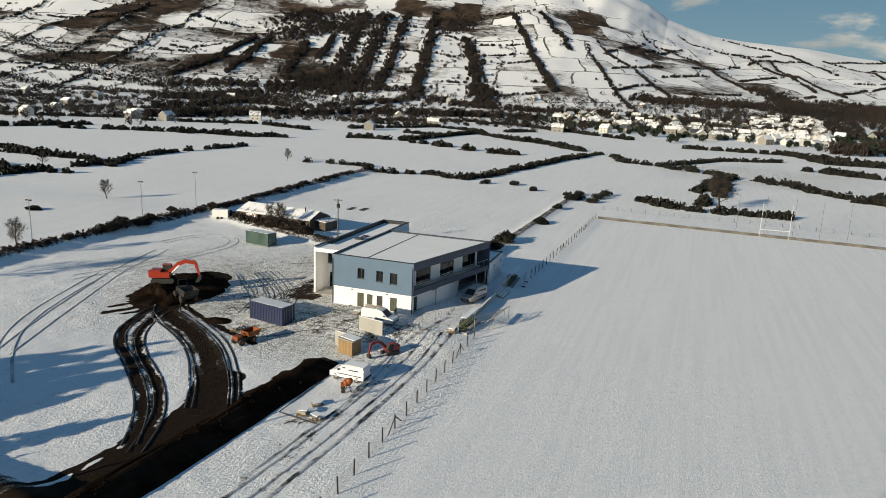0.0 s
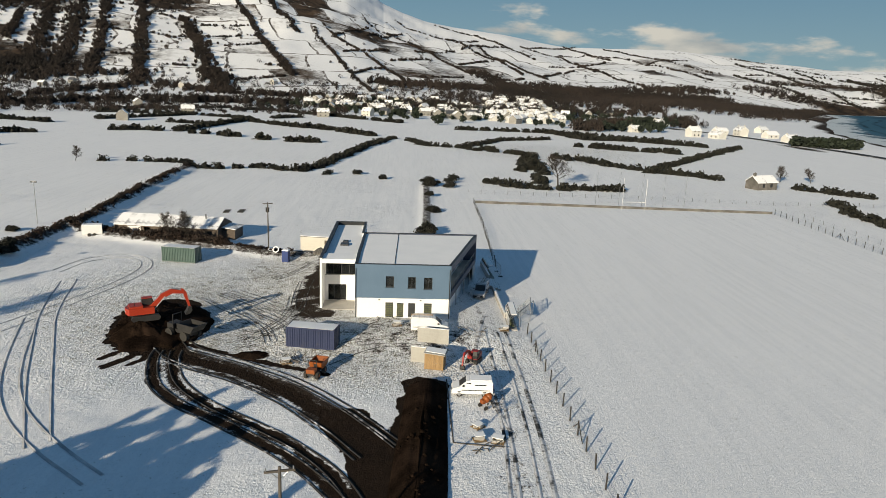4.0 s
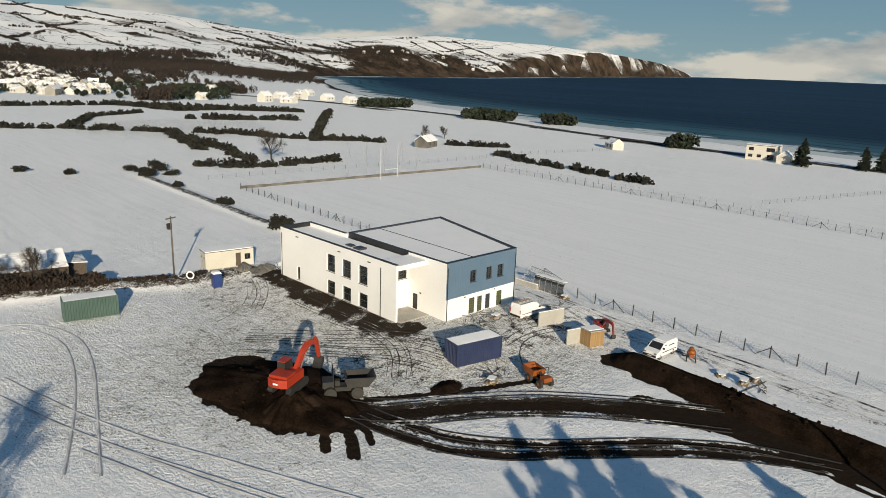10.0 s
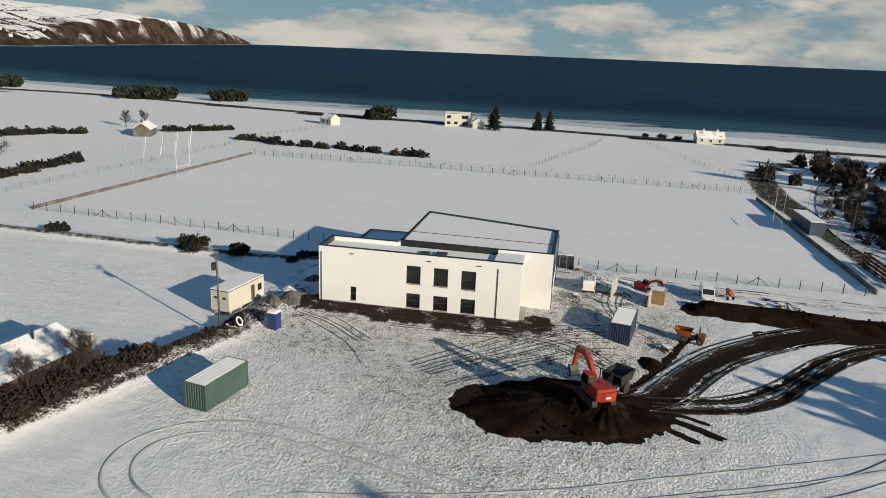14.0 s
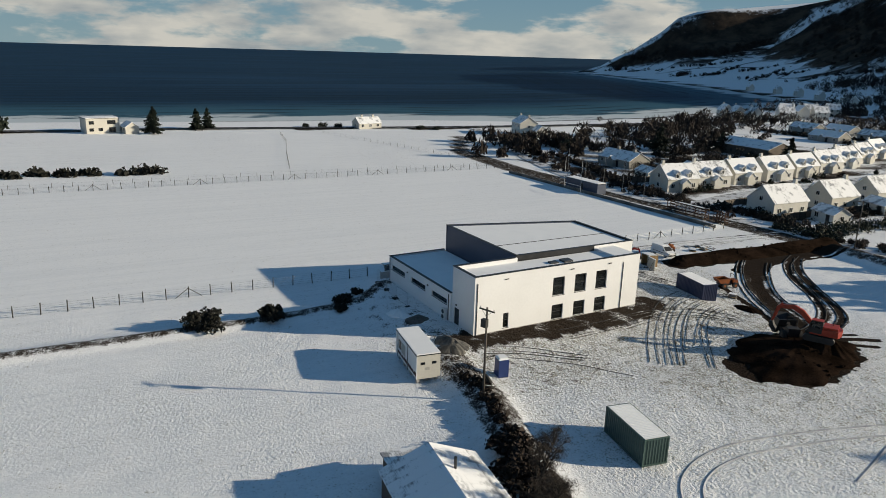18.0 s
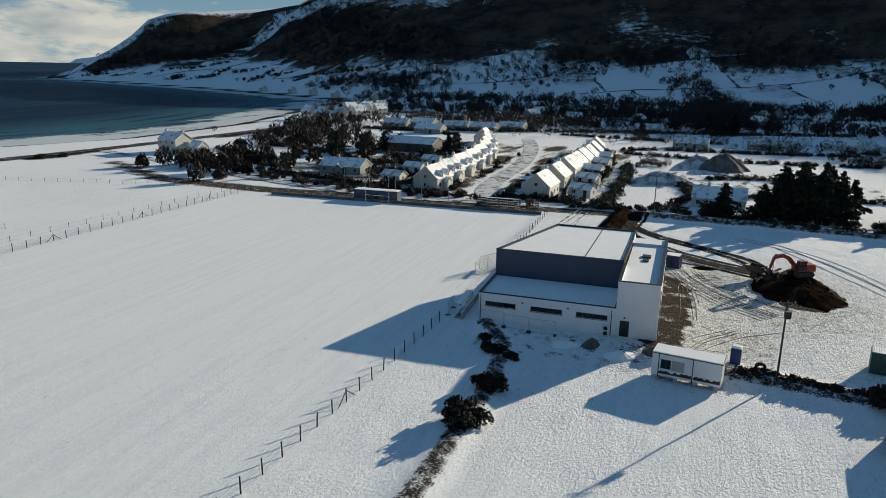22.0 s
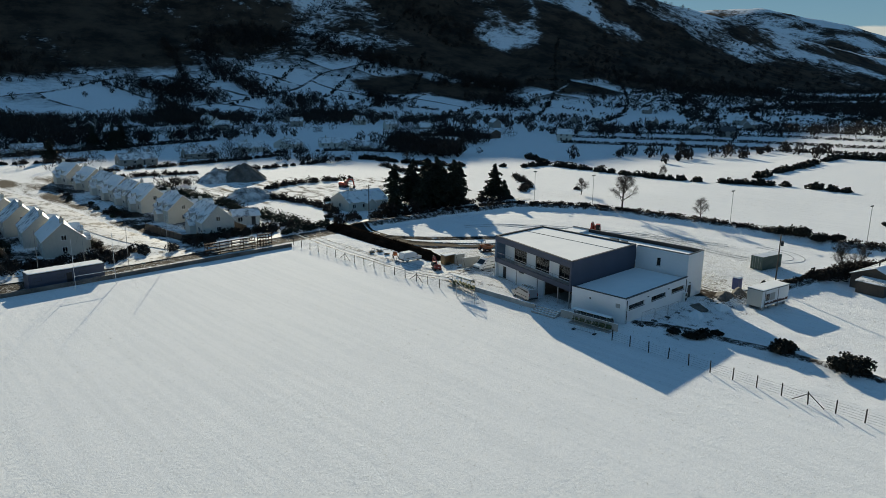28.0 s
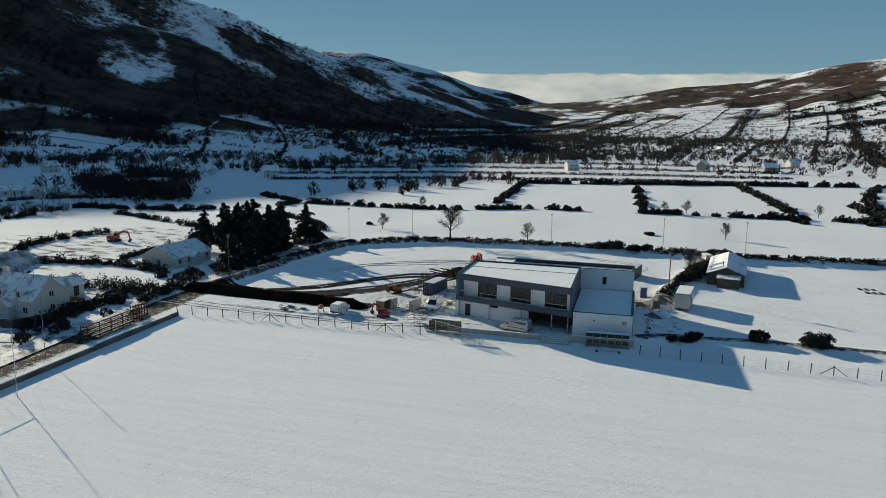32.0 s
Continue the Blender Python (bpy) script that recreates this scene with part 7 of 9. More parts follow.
def clump(cx, cy, cz, rx, ry, rz, n, rng, shell=0.55):
    """Places for leaves through the outer part of an uneven dome."""
    d = rng.normal(size=(n, 3))
    d /= np.linalg.norm(d, axis=1)[:, None]
    d[:, 2] = np.abs(d[:, 2]) * 1.0 - 0.12
    k = (shell + (1 - shell) * rng.uniform(size=(n, 1)) ** 0.6) * (0.82 + 0.25 * np.sin(d[:, :1] * 5 + d[:, 1:2] * 7 + cx))
    return np.array([cx, cy, cz]) + d * k * np.array([rx, ry, rz])


def bush(x, y, r, h, label, material="gorse", n=1500, seed=0, name="gorse_bush"):
    rng = np.random.RandomState(seed + 100)
    b = thing(name, on_ground(x, y, seed * 40), label, "bush", "bushes")
    pts = [clump(0, 0, 0.1, r * 0.8, r * 0.8, h, n // 3, rng)]
    for k in range(7):
        a = rng.uniform(0, 6.28)
        q = r * rng.uniform(0.35, 0.75)
        s = rng.uniform(0.35, 0.6)
        pts.append(clump(q * math.cos(a), q * math.sin(a), h * rng.uniform(0.0, 0.45), r * s, r * s, h * s, n // 10, rng))
    p = np.concatenate(pts)
    crown = new("crown", leaf_mesh("crown", p, rng.uniform(0.08, 0.2, len(p)) * (1.0 if r < 3.3 else 1.7), M[material], rng))
    crown.parent = b
    stems = Geo()
    for k in range(6):
        a = rng.uniform(0, 6.28)
        stems.rod((0, 0, -0.2), (r * 0.5 * math.cos(a), r * 0.5 * math.sin(a), h * 0.7), 0.06, 0.02, 5)
    part("stem", stems, M["bark"], b)
    return b


for i, (x, y, r, h) in enumerate(((16.9, 53.6, 2.5, 2.5), (16.4, 45.4, 1.9, 1.7), (19.5, 80, 2.0, 1.8), (19, 104, 1.4, 1.4), (19.6, 124, 2.6, 2.4), (21, 127, 2.2, 2.0))):
    bush(x, y, r, h, "dark green gorse bush on the snowy bank", n=3200, seed=i)
for i, (x, y, r, h) in enumerate(((18.6, 35.6, 1.5, 1.0), (19.8, 34.2, 1.2, 0.8), (20.6, 32.4, 1.0, 0.9), (16.2, 36.6, 1.0, 0.7))):
    bush(x, y, r, h, "low dark scrub on a bank of rubble", seed=20 + i, n=700, name="scrub_bush")
for i, (x, y, r, h) in enumerate(((-57, 17, 2.3, 1.9), (-57.5, 21, 2.6, 2.3), (-56.5, 25.5, 2.2, 1.8), (-57.5, 29, 1.7, 1.4), (-92, 30, 1.8, 1.2), (-88, -62, 1.4, 1.0), (-66, 46, 1.5, 1.1))):
    bush(x, y, r, h, "black-green gorse bush on the field bank", seed=40 + i)


def hedge(pts, w, h, label, material="gorse", gap=0.25, seed=0, density=9.0, size=0.45, name="hedge"):
    rng = np.random.RandomState(seed + 300)
    out = []
    for x, y, a in line_points(pts, max(w * 0.7, 1.0)):
        g = math.sin(x * 0.21 + seed) + math.sin(y * 0.17 + seed * 2) + rng.normal() * 0.6
        if g < -1.6 + gap * 3:
            continue
        s = rng.uniform(0.6, 1.25)
        x, y = x + rng.normal() * w * 0.18, y + rng.normal() * w * 0.18
        out.append(clump(x, y, 0, w * 0.62 * s, w * 0.62 * s, h * s, int(density * w), rng, 0.45))
    p = np.concatenate(out)
    p[:, 2] += land(p[:, 0], p[:, 1])[0]
    ob = new(name, leaf_mesh(name, p, rng.uniform(size * 0.45, size, len(p)), M[material], rng))
    return tagged(ob, label, "hedge", "hedges")


hedge([(-20, -56), (-43, -52), (-55, -34), (-58, -8), (-58, 22), (-56, 50), (-60, 100), (-62, 148)], 2.6, 0.9, "low brambles and dead grass on the stony field bank", "scrub", 0.12, 6, 60, 0.24)
hedge([(-9, 32.2), (-14, 33.0), (-22, 35.2)], 1.6, 0.6, "low brown grass and brambles on the bank", "scrub", 0.15, 1, 90, 0.2)
hedge([(-22, 35.2), (-28, 37), (-42, 42), (-55, 48)], 2.2, 1.5, "rusty brown hedge along the bank behind the container", "scrub", 0.1, 1, 90, 0.26)
hedge([(-20, 34.8), (-30, 38), (-42, 42.4)], 1.4, 0.7, "low dark scrub in the bank", "gorse", 0.55, 2, 70, 0.2)
hedge([(-62, 149), (-50, 150), (-40, 157), (-24, 149), (-17, 173), (-5, 254), (6, 304)], 4.0, 2.5, "dense dark gorse hedge between snowy fields", "gorse", 0.0, 3, 34, 0.62)
hedge([(-95, 163), (-82, 164), (-68, 163)], 3.6, 2.3, "dark gorse hedge between snowy fields", "gorse", 0.1, 4, 30, 0.6)
for i, (x, y, r, h) in enumerate(((-14, 144, 2.2, 2.0), (-4, 147, 2.0, 1.9), (5, 137, 1.9, 1.8), (20, 136, 2.0, 2.0), (28, 140, 2.6, 2.4), (27, 132, 2.6, 2.3), (26, 123, 2.2, 2.0))):
    bush(x, y, r, h, "rounded dark gorse bush standing in the snow", n=1200, seed=300 + i)
FIELD_NW = [([(-190, 387), (-154, 472), (-122, 457), (-99, 428)], 0.0), ([(-133, 307), (-113, 306), (-105, 390), (-99, 428)], 0.0), ([(-153, 292), (-135, 309)], 0.0), ([(-138, 377), (-114, 371)], 0.0), ([(-147, 574), (-119, 594), (-48, 518), (10, 456)], 0.0), ([(-88, 461), (-72, 482)], 0.0), ([(-94, 411), (-52, 364)], 0.0), ([(-49, 371), (-5, 315)], 0.0), ([(-103, 294), (-94, 293)], 0.0), ([(-85, 287), (-75, 282)], 0.0), ([(-66, 273), (-59, 268)], 0.0), ([(-47, 263), (-33, 263)], 0.0), ([(-242, 522), (-158, 608)], 0.0), ([(-222, 471), (-154, 481)], 0.0)]
FIELD_N = [([(-90, 468), (-71, 486)], 0.0), ([(44, 249), (55, 240)], 0.0), ([(107, 286), (122, 273)], 0.0), ([(128, 270), (144, 268)], 0.0), ([(108, 176), (122, 172)], 0.0), ([(112, 395), (124, 340), (155, 339), (179, 315)], 0.0), ([(51, 396), (112, 395)], 0.0), ([(-205, 115), (-170, 115)], 0.0), ([(-161, 113), (-142, 105), (-158, 135), (-159, 173), (-156, 209)], 0.0), ([(-262, 266), (-227, 252)], 0.0), ([(-226, 260), (-188, 260)], 0.0), ([(-159, 75), (-149, 73)], 0.0), ([(-152, 80), (-141, 83)], 0.0), ([(-329, 212), (-314, 264)], 0.0), ([(-435, 298), (-354, 352)], 0.0), ([(-520, 438), (-411, 557)], 0.0)]
FIELD_MID = [([(14, 294), (23, 263), (41, 256), (68, 312), (99, 329)], 0.0)]
FIELD_NE = [([(108, 394), (131, 372)], -0.3), ([(134, 371), (171, 337)], -0.3), ([(173, 328), (189, 308)], -0.3), ([(117, 287), (131, 270)], -0.3), ([(133, 269), (141, 265)], -0.3), ([(146, 269), (153, 259)], -0.3), ([(52, 251), (56, 242)], -0.3), ([(57, 241), (62, 234)], -0.3), ([(64, 233), (71, 223)], -0.3), ([(68, 217), (66, 188), (64, 161)], -0.3), ([(65, 207), (57, 168)], -0.3), ([(80, 223), (85, 213)], -0.3), ([(90, 214), (93, 210)], -0.3), ([(92, 205), (98, 197)], -0.3), ([(98, 194), (112, 178)], -0.3), ([(206, 306), (115, 187)], -0.3), ([(116, 176), (129, 161)], -0.3), ([(149, 141), (164, 125)], -0.3), ([(39, 136), (52, 125), (63, 124), (82, 126)], -0.3), ([(59, 152), (58, 136)], -0.3), ([(143, 107), (137, 90)], -0.3), ([(138, 84), (136, 58)], -0.3), ([(134, 52), (133, 43)], -0.3)]
FIELD_W = [([(-300, 230), (-230, 262), (-166, 269)], 0.2), ([(-330, 330), (-260, 372), (-201, 344)], 0.2), ([(-141, -115), (-137, -80), (-136, -46), (-142, -31), (-149, -16)], 0.15), ([(-149, -16), (-148, 20), (-150, 47), (-151, 81), (-148, 117)], 0.2),
           ([(-164, -33), (-275, -39)], 0.0), ([(-275, -39), (-286, 13), (-302, 63)], 0.1), ([(-310, 80), (-170, 85)], 0.0), ([(-265, 25), (-157, 28)], 0.75), ([(-163, -145), (-141, -115)], 0.2), ([(-94, -187), (-100, -144), (-125, -118), (-141, -115)], 0.2),
           ([(-302, 63), (-330, 160), (-340, 260)], 0.2), ([(-151, 112), (-240, 130), (-330, 160)], 0.2)]
for i, (pts, gap) in enumerate(FIELD_NW + FIELD_N + FIELD_MID + FIELD_NE + FIELD_W):
    far = min(math.hypot(x - 20, y - 10) for x, y in pts)
    hedge(pts, 4.0 if far < 250 else 5.2, 2.5 if far < 250 else 3.2, "dark gorse hedge between snow-covered fields", "gorse", gap, 10 + i, 34 if far < 250 else 20, 0.66 if far < 250 else 1.1)


for i, (x, y, r, h) in enumerate(((-27, 38, 2.6, 2.4), (-31, 39.5, 3.0, 2.8), (-35, 40.5, 2.6, 2.2), (-23, 36.4, 2.0, 1.6))):
    bush(x, y, r, h, "brown leafless thicket in the bank by the shed", "scrub", 1600, 80 + i, "thicket")
bush(62, 190, 4.6, 3.0, "broad dark gorse thicket in the field", n=3600, seed=90)
bush(61, 176, 4.2, 2.8, "broad dark gorse thicket in the field", n=3000, seed=91)


def many(name, pts, material, label, size=(0.6, 1.3), seed=0, category="hedgerows", twiggy=False):
    """All far growth of one kind: places of leaves as one object."""
    rng = np.random.RandomState(seed)
    p = np.concatenate(pts)
    build = strand_mesh if twiggy else leaf_mesh
    ob = new(name, build(name, p, rng.uniform(*size, len(p)), M[material], rng))
    return tagged(ob, label, category, kind="stuff")


def rows_on_slope(dx, dy, s_list, q0, q1, rng, cross=60, wide=3.5, tall=4.0, per_spot=6):
    """Parallel hedges up a slope with cross hedges between them. dx, dy: the way up."""
    ex, ey = dy, -dx
    pts = []

    def run(s0, q_0, s1, q_1, w, h, keep):
        L = math.hypot(s1 - s0, q_1 - q_0)
        n = int(L / 3)
        if n < 2:
            return
        k = rng.uniform(size=n)
        k = k[rng.uniform(size=n) < keep]
        bend = 14 * np.sin(k * 5 + s0)
        s, q = s0 + (s1 - s0) * k + bend * (abs(q_1 - q_0) > abs(s1 - s0)), q_0 + (q_1 - q_0) * k + bend * 0.5 * (abs(q_1 - q_0) <= abs(s1 - s0))
        m = len(s)
        fine = max(3, per_spot // 2)
        s, q = np.repeat(s, fine) + rng.normal(size=m * fine) * w * 0.6, np.repeat(q, fine) + rng.normal(size=m * fine) * w * 0.8
        x, y = ex * s + dx * q, ey * s + dy * q
        z = land(x, y)
        ok = (z[5] < -30)
        pts.append(np.stack([x, y, z[0] + rng.uniform(0, 1, m * fine) ** 1.4 * h], 1)[ok])

    for a, b in zip(s_list, s_list[1:]):
        start, end = q0 + rng.uniform(-40, 40), q1 + rng.uniform(-260, 160)
        thick = rng.uniform() < 0.28
        run(a, start, a + rng.uniform(-20, 20), end, wide * (2.6 if thick else 1), tall * (1.5 if thick else 1), 1.0)
        if thick:
            for _ in range(3):
                run(a + rng.uniform(-9, 9), start, a + rng.uniform(-9, 9), end, wide * 2.4, tall * 1.7, 1.0)
        q = start
        while q < end:
            q += rng.uniform(cross * 0.6, cross * 1.7)
            if rng.uniform() < 0.85:
                run(a, q, b, q + rng.uniform(-25, 25), wide * 0.9, tall * 0.9, rng.uniform(0.5, 1.0))
    return pts


def wood(region, n, rng, h=9.0, per=26, spread=3.6, keep=None):
    """Leafless trees in a patch: region(rng, n) gives x, y."""
    x, y = region(rng, n)
    z, hill, u, r, bearing, d = land(x, y)
    ok = d < -25
    if keep is not None:
        ok &= keep(x, y, hill, u, bearing)
    x, y, z = x[ok], y[ok], z[ok]
    m = len(x)
    per = int(per * 2.3)
    th = h * rng.uniform(0.6, 1.3, m)
    c = rng.normal(size=(m, per, 3))
    c /= np.linalg.norm(c, axis=2)[:, :, None]
    c *= rng.uniform(0.25, 1.0, (m, per, 1)) ** 0.5
    p = np.empty((m, per, 3))
    p[:, :, 0] = x[:, None] + c[:, :, 0] * spread * th[:, None] / h
    p[:, :, 1] = y[:, None] + c[:, :, 1] * spread * th[:, None] / h
    p[:, :, 2] = z[:, None] + th[:, None] * (0.55 + 0.45 * c[:, :, 2])
    stem = np.stack([np.repeat(x[:, None], 4, 1), np.repeat(y[:, None], 4, 1), z[:, None] + th[:, None] * np.array([0.05, 0.15, 0.27, 0.4])[None]], -1)
    return [p.reshape(-1, 3), stem.reshape(-1, 3)]


def polar(b0, b1, r0, r1):
    def region(rng, n):
        b, r = np.radians(rng.uniform(b0, b1, n)), rng.uniform(r0, r1, n)
        return 20 + r * np.sin(b), 10 + r * np.cos(b)
    return region


def along(pts, w):
    pts = np.array(pts, float)

    def region(rng, n):
        seg = np.hypot(*np.diff(pts, axis=0).T)
        i = rng.choice(len(seg), n, p=seg / seg.sum())
        k = rng.uniform(size=n)
        return pts[i, 0] + (pts[i + 1, 0] - pts[i, 0]) * k + rng.normal(size=n) * w, pts[i, 1] + (pts[i + 1, 1] - pts[i, 1]) * k + rng.normal(size=n) * w
    return region


rng = np.random.RandomState(77)
hill_rows = rows_on_slope(-0.326, 0.945, np.cumsum(np.r_[-1700, rng.uniform(85, 140, 11)]), 900, 1800, rng, 150, 3.0, 5.0, 8)
hill_rows += rows_on_slope(0.10, 0.995, np.cumsum(np.r_[760, rng.uniform(90, 150, 10)]), 1150, 2200, rng, 130, 3.0, 4.5, 9)
# tree belts up the northern hill, the hedges across them and those on its eastern shoulder
BELTS = [([(-353, 912), (-451, 1222), (-594, 1655)], 6), ([(-435, 956), (-524, 1232), (-653, 1620)], 5), ([(-486, 966), (-569, 1219), (-682, 1556)], 9), ([(-537, 994), (-649, 1307), (-727, 1529)], 9), ([(-631, 1120), (-697, 1309)], 4), ([(-716, 954), (-773, 1126), (-818, 1254)], 4),
         ([(-639, 1012), (-722, 1242)], 5), ([(-271, 977), (-356, 1240), (-434, 1424)], 7), ([(-162, 1051), (-277, 1371), (-411, 1722)], 3), ([(-213, 1438), (-340, 1732)], 3), ([(-780, 890), (-803, 1054), (-833, 1208)], 4), ([(-780, 974), (-827, 1169), (-841, 1232)], 4), ([(-236, 880), (-253, 983), (-281, 1049)], 9)]
CROSS = [[(-525, 1264), (-468, 1267)], [(-469, 1099), (-418, 1099)], [(-453, 1278), (-409, 1262), (-385, 1319)], [(-511, 1442), (-435, 1404)], [(-400, 1390), (-305, 1420)], [(-367, 1312), (-283, 1364)], [(-314, 1233), (-248, 1292)], [(-239, 986), (-162, 1051)], [(-585, 1466), (-539, 1490)], [(-505, 1709), (-411, 1722), (-339, 1726)],
         [(-948, 1086), (-896, 1082), (-869, 1147)], [(-972, 1295), (-896, 1318)], [(-219, 1114), (-189, 1114)], [(-624, 1312), (-580, 1319)], [(-354, 1059), (-313, 1065)], [(-771, 1076), (-789, 1180)]]
SHOULDER = [[(-185, 1503), (-93, 1182), (-34, 958)], [(-168, 1536), (-75, 1376), (15, 1128)], [(-95, 1814), (39, 1710), (145, 1346)], [(-11, 2087), (108, 1978), (242, 1680), (264, 1422)], [(106, 2273), (243, 2234), (368, 1825)], [(212, 1870), (283, 1553), (313, 1414)], [(364, 2135), (481, 2035), (472, 1618)], [(568, 2422), (608, 1973)],
            [(385, 1742), (471, 1730), (512, 1376)], [(580, 2167), (681, 1895), (781, 1653)], [(692, 2361), (746, 1955), (858, 1842)]]
SHOULDER_CROSS = [[(-107, 1313), (-22, 1481)], [(-80, 1622), (5, 1812)], [(-16, 1361), (74, 1481)], [(41, 1194), (129, 1281)], [(39, 1554), (142, 1773)], [(159, 1796), (315, 2033)], [(127, 1473), (222, 1634)], [(392, 2137), (611, 2437)], [(476, 2098), (596, 2163)], [(163, 1272), (257, 1369)], [(455, 1728), (576, 1914)],
                  [(688, 1893), (867, 2065)], [(-71, 1123), (-23, 1241)], [(-144, 1466), (-78, 1700)], [(122, 1888), (230, 2073)], [(306, 1446), (427, 1660)]]


def length(pts):
    return sum(math.hypot(b[0] - a[0], b[1] - a[1]) for a, b in zip(pts, pts[1:]))


belts = []
for pts, w in BELTS:
    belts += wood(along(pts, w), int(length(pts) * (0.25 + w * 0.06)), rng, 7.0, 34, 3.0)
for pts in CROSS + SHOULDER + SHOULDER_CROSS:
    belts += wood(along(pts, 1.6), int(length(pts) * 0.30), rng, 3.8, 18, 2.2)
for pts, w, n in (([(-785, 1260), (-776, 1342), (-744, 1387), (-672, 1369)], 32, 420), ([(-853, 1352), (-853, 1401), (-800, 1438), (-718, 1453)], 26, 320), ([(-487, 1457), (-497, 1555), (-514, 1669)], 16, 150), ([(-602, 985), (-557, 983), (-524, 1000), (-481, 1001)], 22, 190), ([(-483, 880), (-499, 972), (-488, 992)], 16, 90),
                  ([(-580, 634), (-540, 659), (-595, 826), (-554, 902), (-500, 952), (-439, 954), (-381, 985)], 14, 300), ([(-473, 505), (-460, 576), (-479, 673), (-377, 650), (-369, 742), (-361, 909)], 5, 190), ([(-361, 372), (-345, 437), (-347, 515), (-315, 561), (-300, 642), (-261, 652)], 4, 190),
                  ([(-265, 683), (-224, 672), (-187, 708), (-145, 700), (-111, 713)], 4, 110), ([(-741, 828), (-679, 877), (-595, 919), (-532, 935)], 14, 170), ([(-336, 919), (-285, 911), (-226, 865), (-120, 840), (-20, 860)], 9, 190)):
    belts += wood(along(pts, w), n, rng, 7.5, 26, 3.6)
for pts, w, n in (([(-35, 1066), (11, 1062), (77, 1097), (151, 1128), (195, 1111)], 18, 300), ([(161, 1398), (188, 1293), (196, 1165)], 14, 150), ([(193, 1057), (264, 1081), (340, 1101), (416, 1117), (611, 1242)], 22, 520), ([(278, 1280), (338, 1200), (478, 1267), (677, 1416)], 22, 420),
                  ([(142, 425), (171, 480), (186, 490), (211, 508)], 6, 46), ([(287, 610), (264, 509)], 8, 40), ([(307, 774), (344, 837)], 10, 40), ([(30, 640), (110, 690), (200, 720), (300, 700)], 34, 190), ([(-40, 700), (60, 790), (180, 840), (330, 860)], 40, 260)):
    belts += wood(along(pts, w), n, rng, 7.5, 26, 3.6)
for pts, w, n in (([(831, 1529), (883, 1419), (928, 1300), (1040, 1280), (1159, 1300), (1260, 1290)], 30, 520), ([(560, 1110), (667, 1120), (776, 1110), (870, 1150)], 22, 260), ([(931, 1699), (1056, 1679), (1235, 1640), (1380, 1540)], 16, 200), ([(1413, 1347), (1600, 1400), (1774, 1500), (2144, 1640)], 22, 220)):
    belts += wood(along(pts, w), n, rng, 9, 22, 5.0)
many("tree_belts", belts, "wood", "dark leafless tree belts and hedges on the northern hill", (2.0, 5.0), 8, "trees", True)
many("hill_hedgerows", hill_rows, "hedge", "dark hedgerows between snowy hill fields", (1.2, 3.0), 1)
south_rows = rows_on_slope(-0.85, -0.52, np.cumsum(np.r_[-500, rng.uniform(60, 110, 12)]), 560, 1100, rng, 70, 2.2, 3.6)
south_rows += rows_on_slope(-0.98, 0.2, np.cumsum(np.r_[-600, rng.uniform(50, 110, 18)]), 620, 2300, rng, 70, 2.4, 3.2)
many("valley_hedgerows", south_rows, "hedge", "dark hedgerows between snowy valley fields", (0.7, 1.8), 2)
thin = []
for pts in ([(-410, -280), (-485, -139), (-501, 10), (-516, 148)], [(-347, -245), (-410, -119), (-426, 12), (-442, 134)], [(-292, -214), (-345, -102), (-361, 14), (-377, 122)], [(-248, -189), (-293, -88), (-310, 15), (-325, 113)],
            [(155, -244), (38, -287), (-88, -326)], [(324, -400), (200, -380), (46, -420), (-133, -480)]):
    x, y = along(pts, 0.9)(rng, 2600)
    thin.append(np.stack([x, y, land(x, y)[0] + rng.uniform(0, 1.7, len(x))], 1))
many("clipped_hedges", thin, "hedge", "thin clipped hedges across the flat valley fields", (0.35, 0.8), 3)
woods = wood(polar(2, 34, 880, 1180), 900, rng, 9, 22, 4.2)
for kx, ky, kw, kh in KNOLLS:
    woods += wood(along([(kx - kw * 0.5, ky), (kx + kw * 0.5, ky)], kw * 0.4), 240, rng, 9, 22, 4.6)
woods += wood(polar(8, 36, 1040, 1260), 1500, rng, 9, 22, 4.4)
woods += wood(polar(-66, -6, 520, 930), 1100, rng, 4.5, 22, 3.2)
woods += wood(polar(-40, 10, 900, 1010), 320, rng, 8, 20, 4)
woods += wood(polar(-60, 30, 950, 2100), 260, rng, 7, 18, 4)
woods += wood(along([(650, 1060), (760, 1120), (980, 1150)], 30), 220, rng, 9, 20, 4.5)
woods += wood(polar(-95, -40, 420, 1500), 600, rng, 7, 18, 3.4)
woods += wood(polar(-125, -92, 760, 1700), 1700, rng, 8, 22, 4.6)
woods += wood(polar(-100, -62, 620, 1700), 900, rng, 7, 22, 4.2)
woods += wood(polar(-46, -14, 960, 1650), 420, rng, 4.5, 18, 3.4)
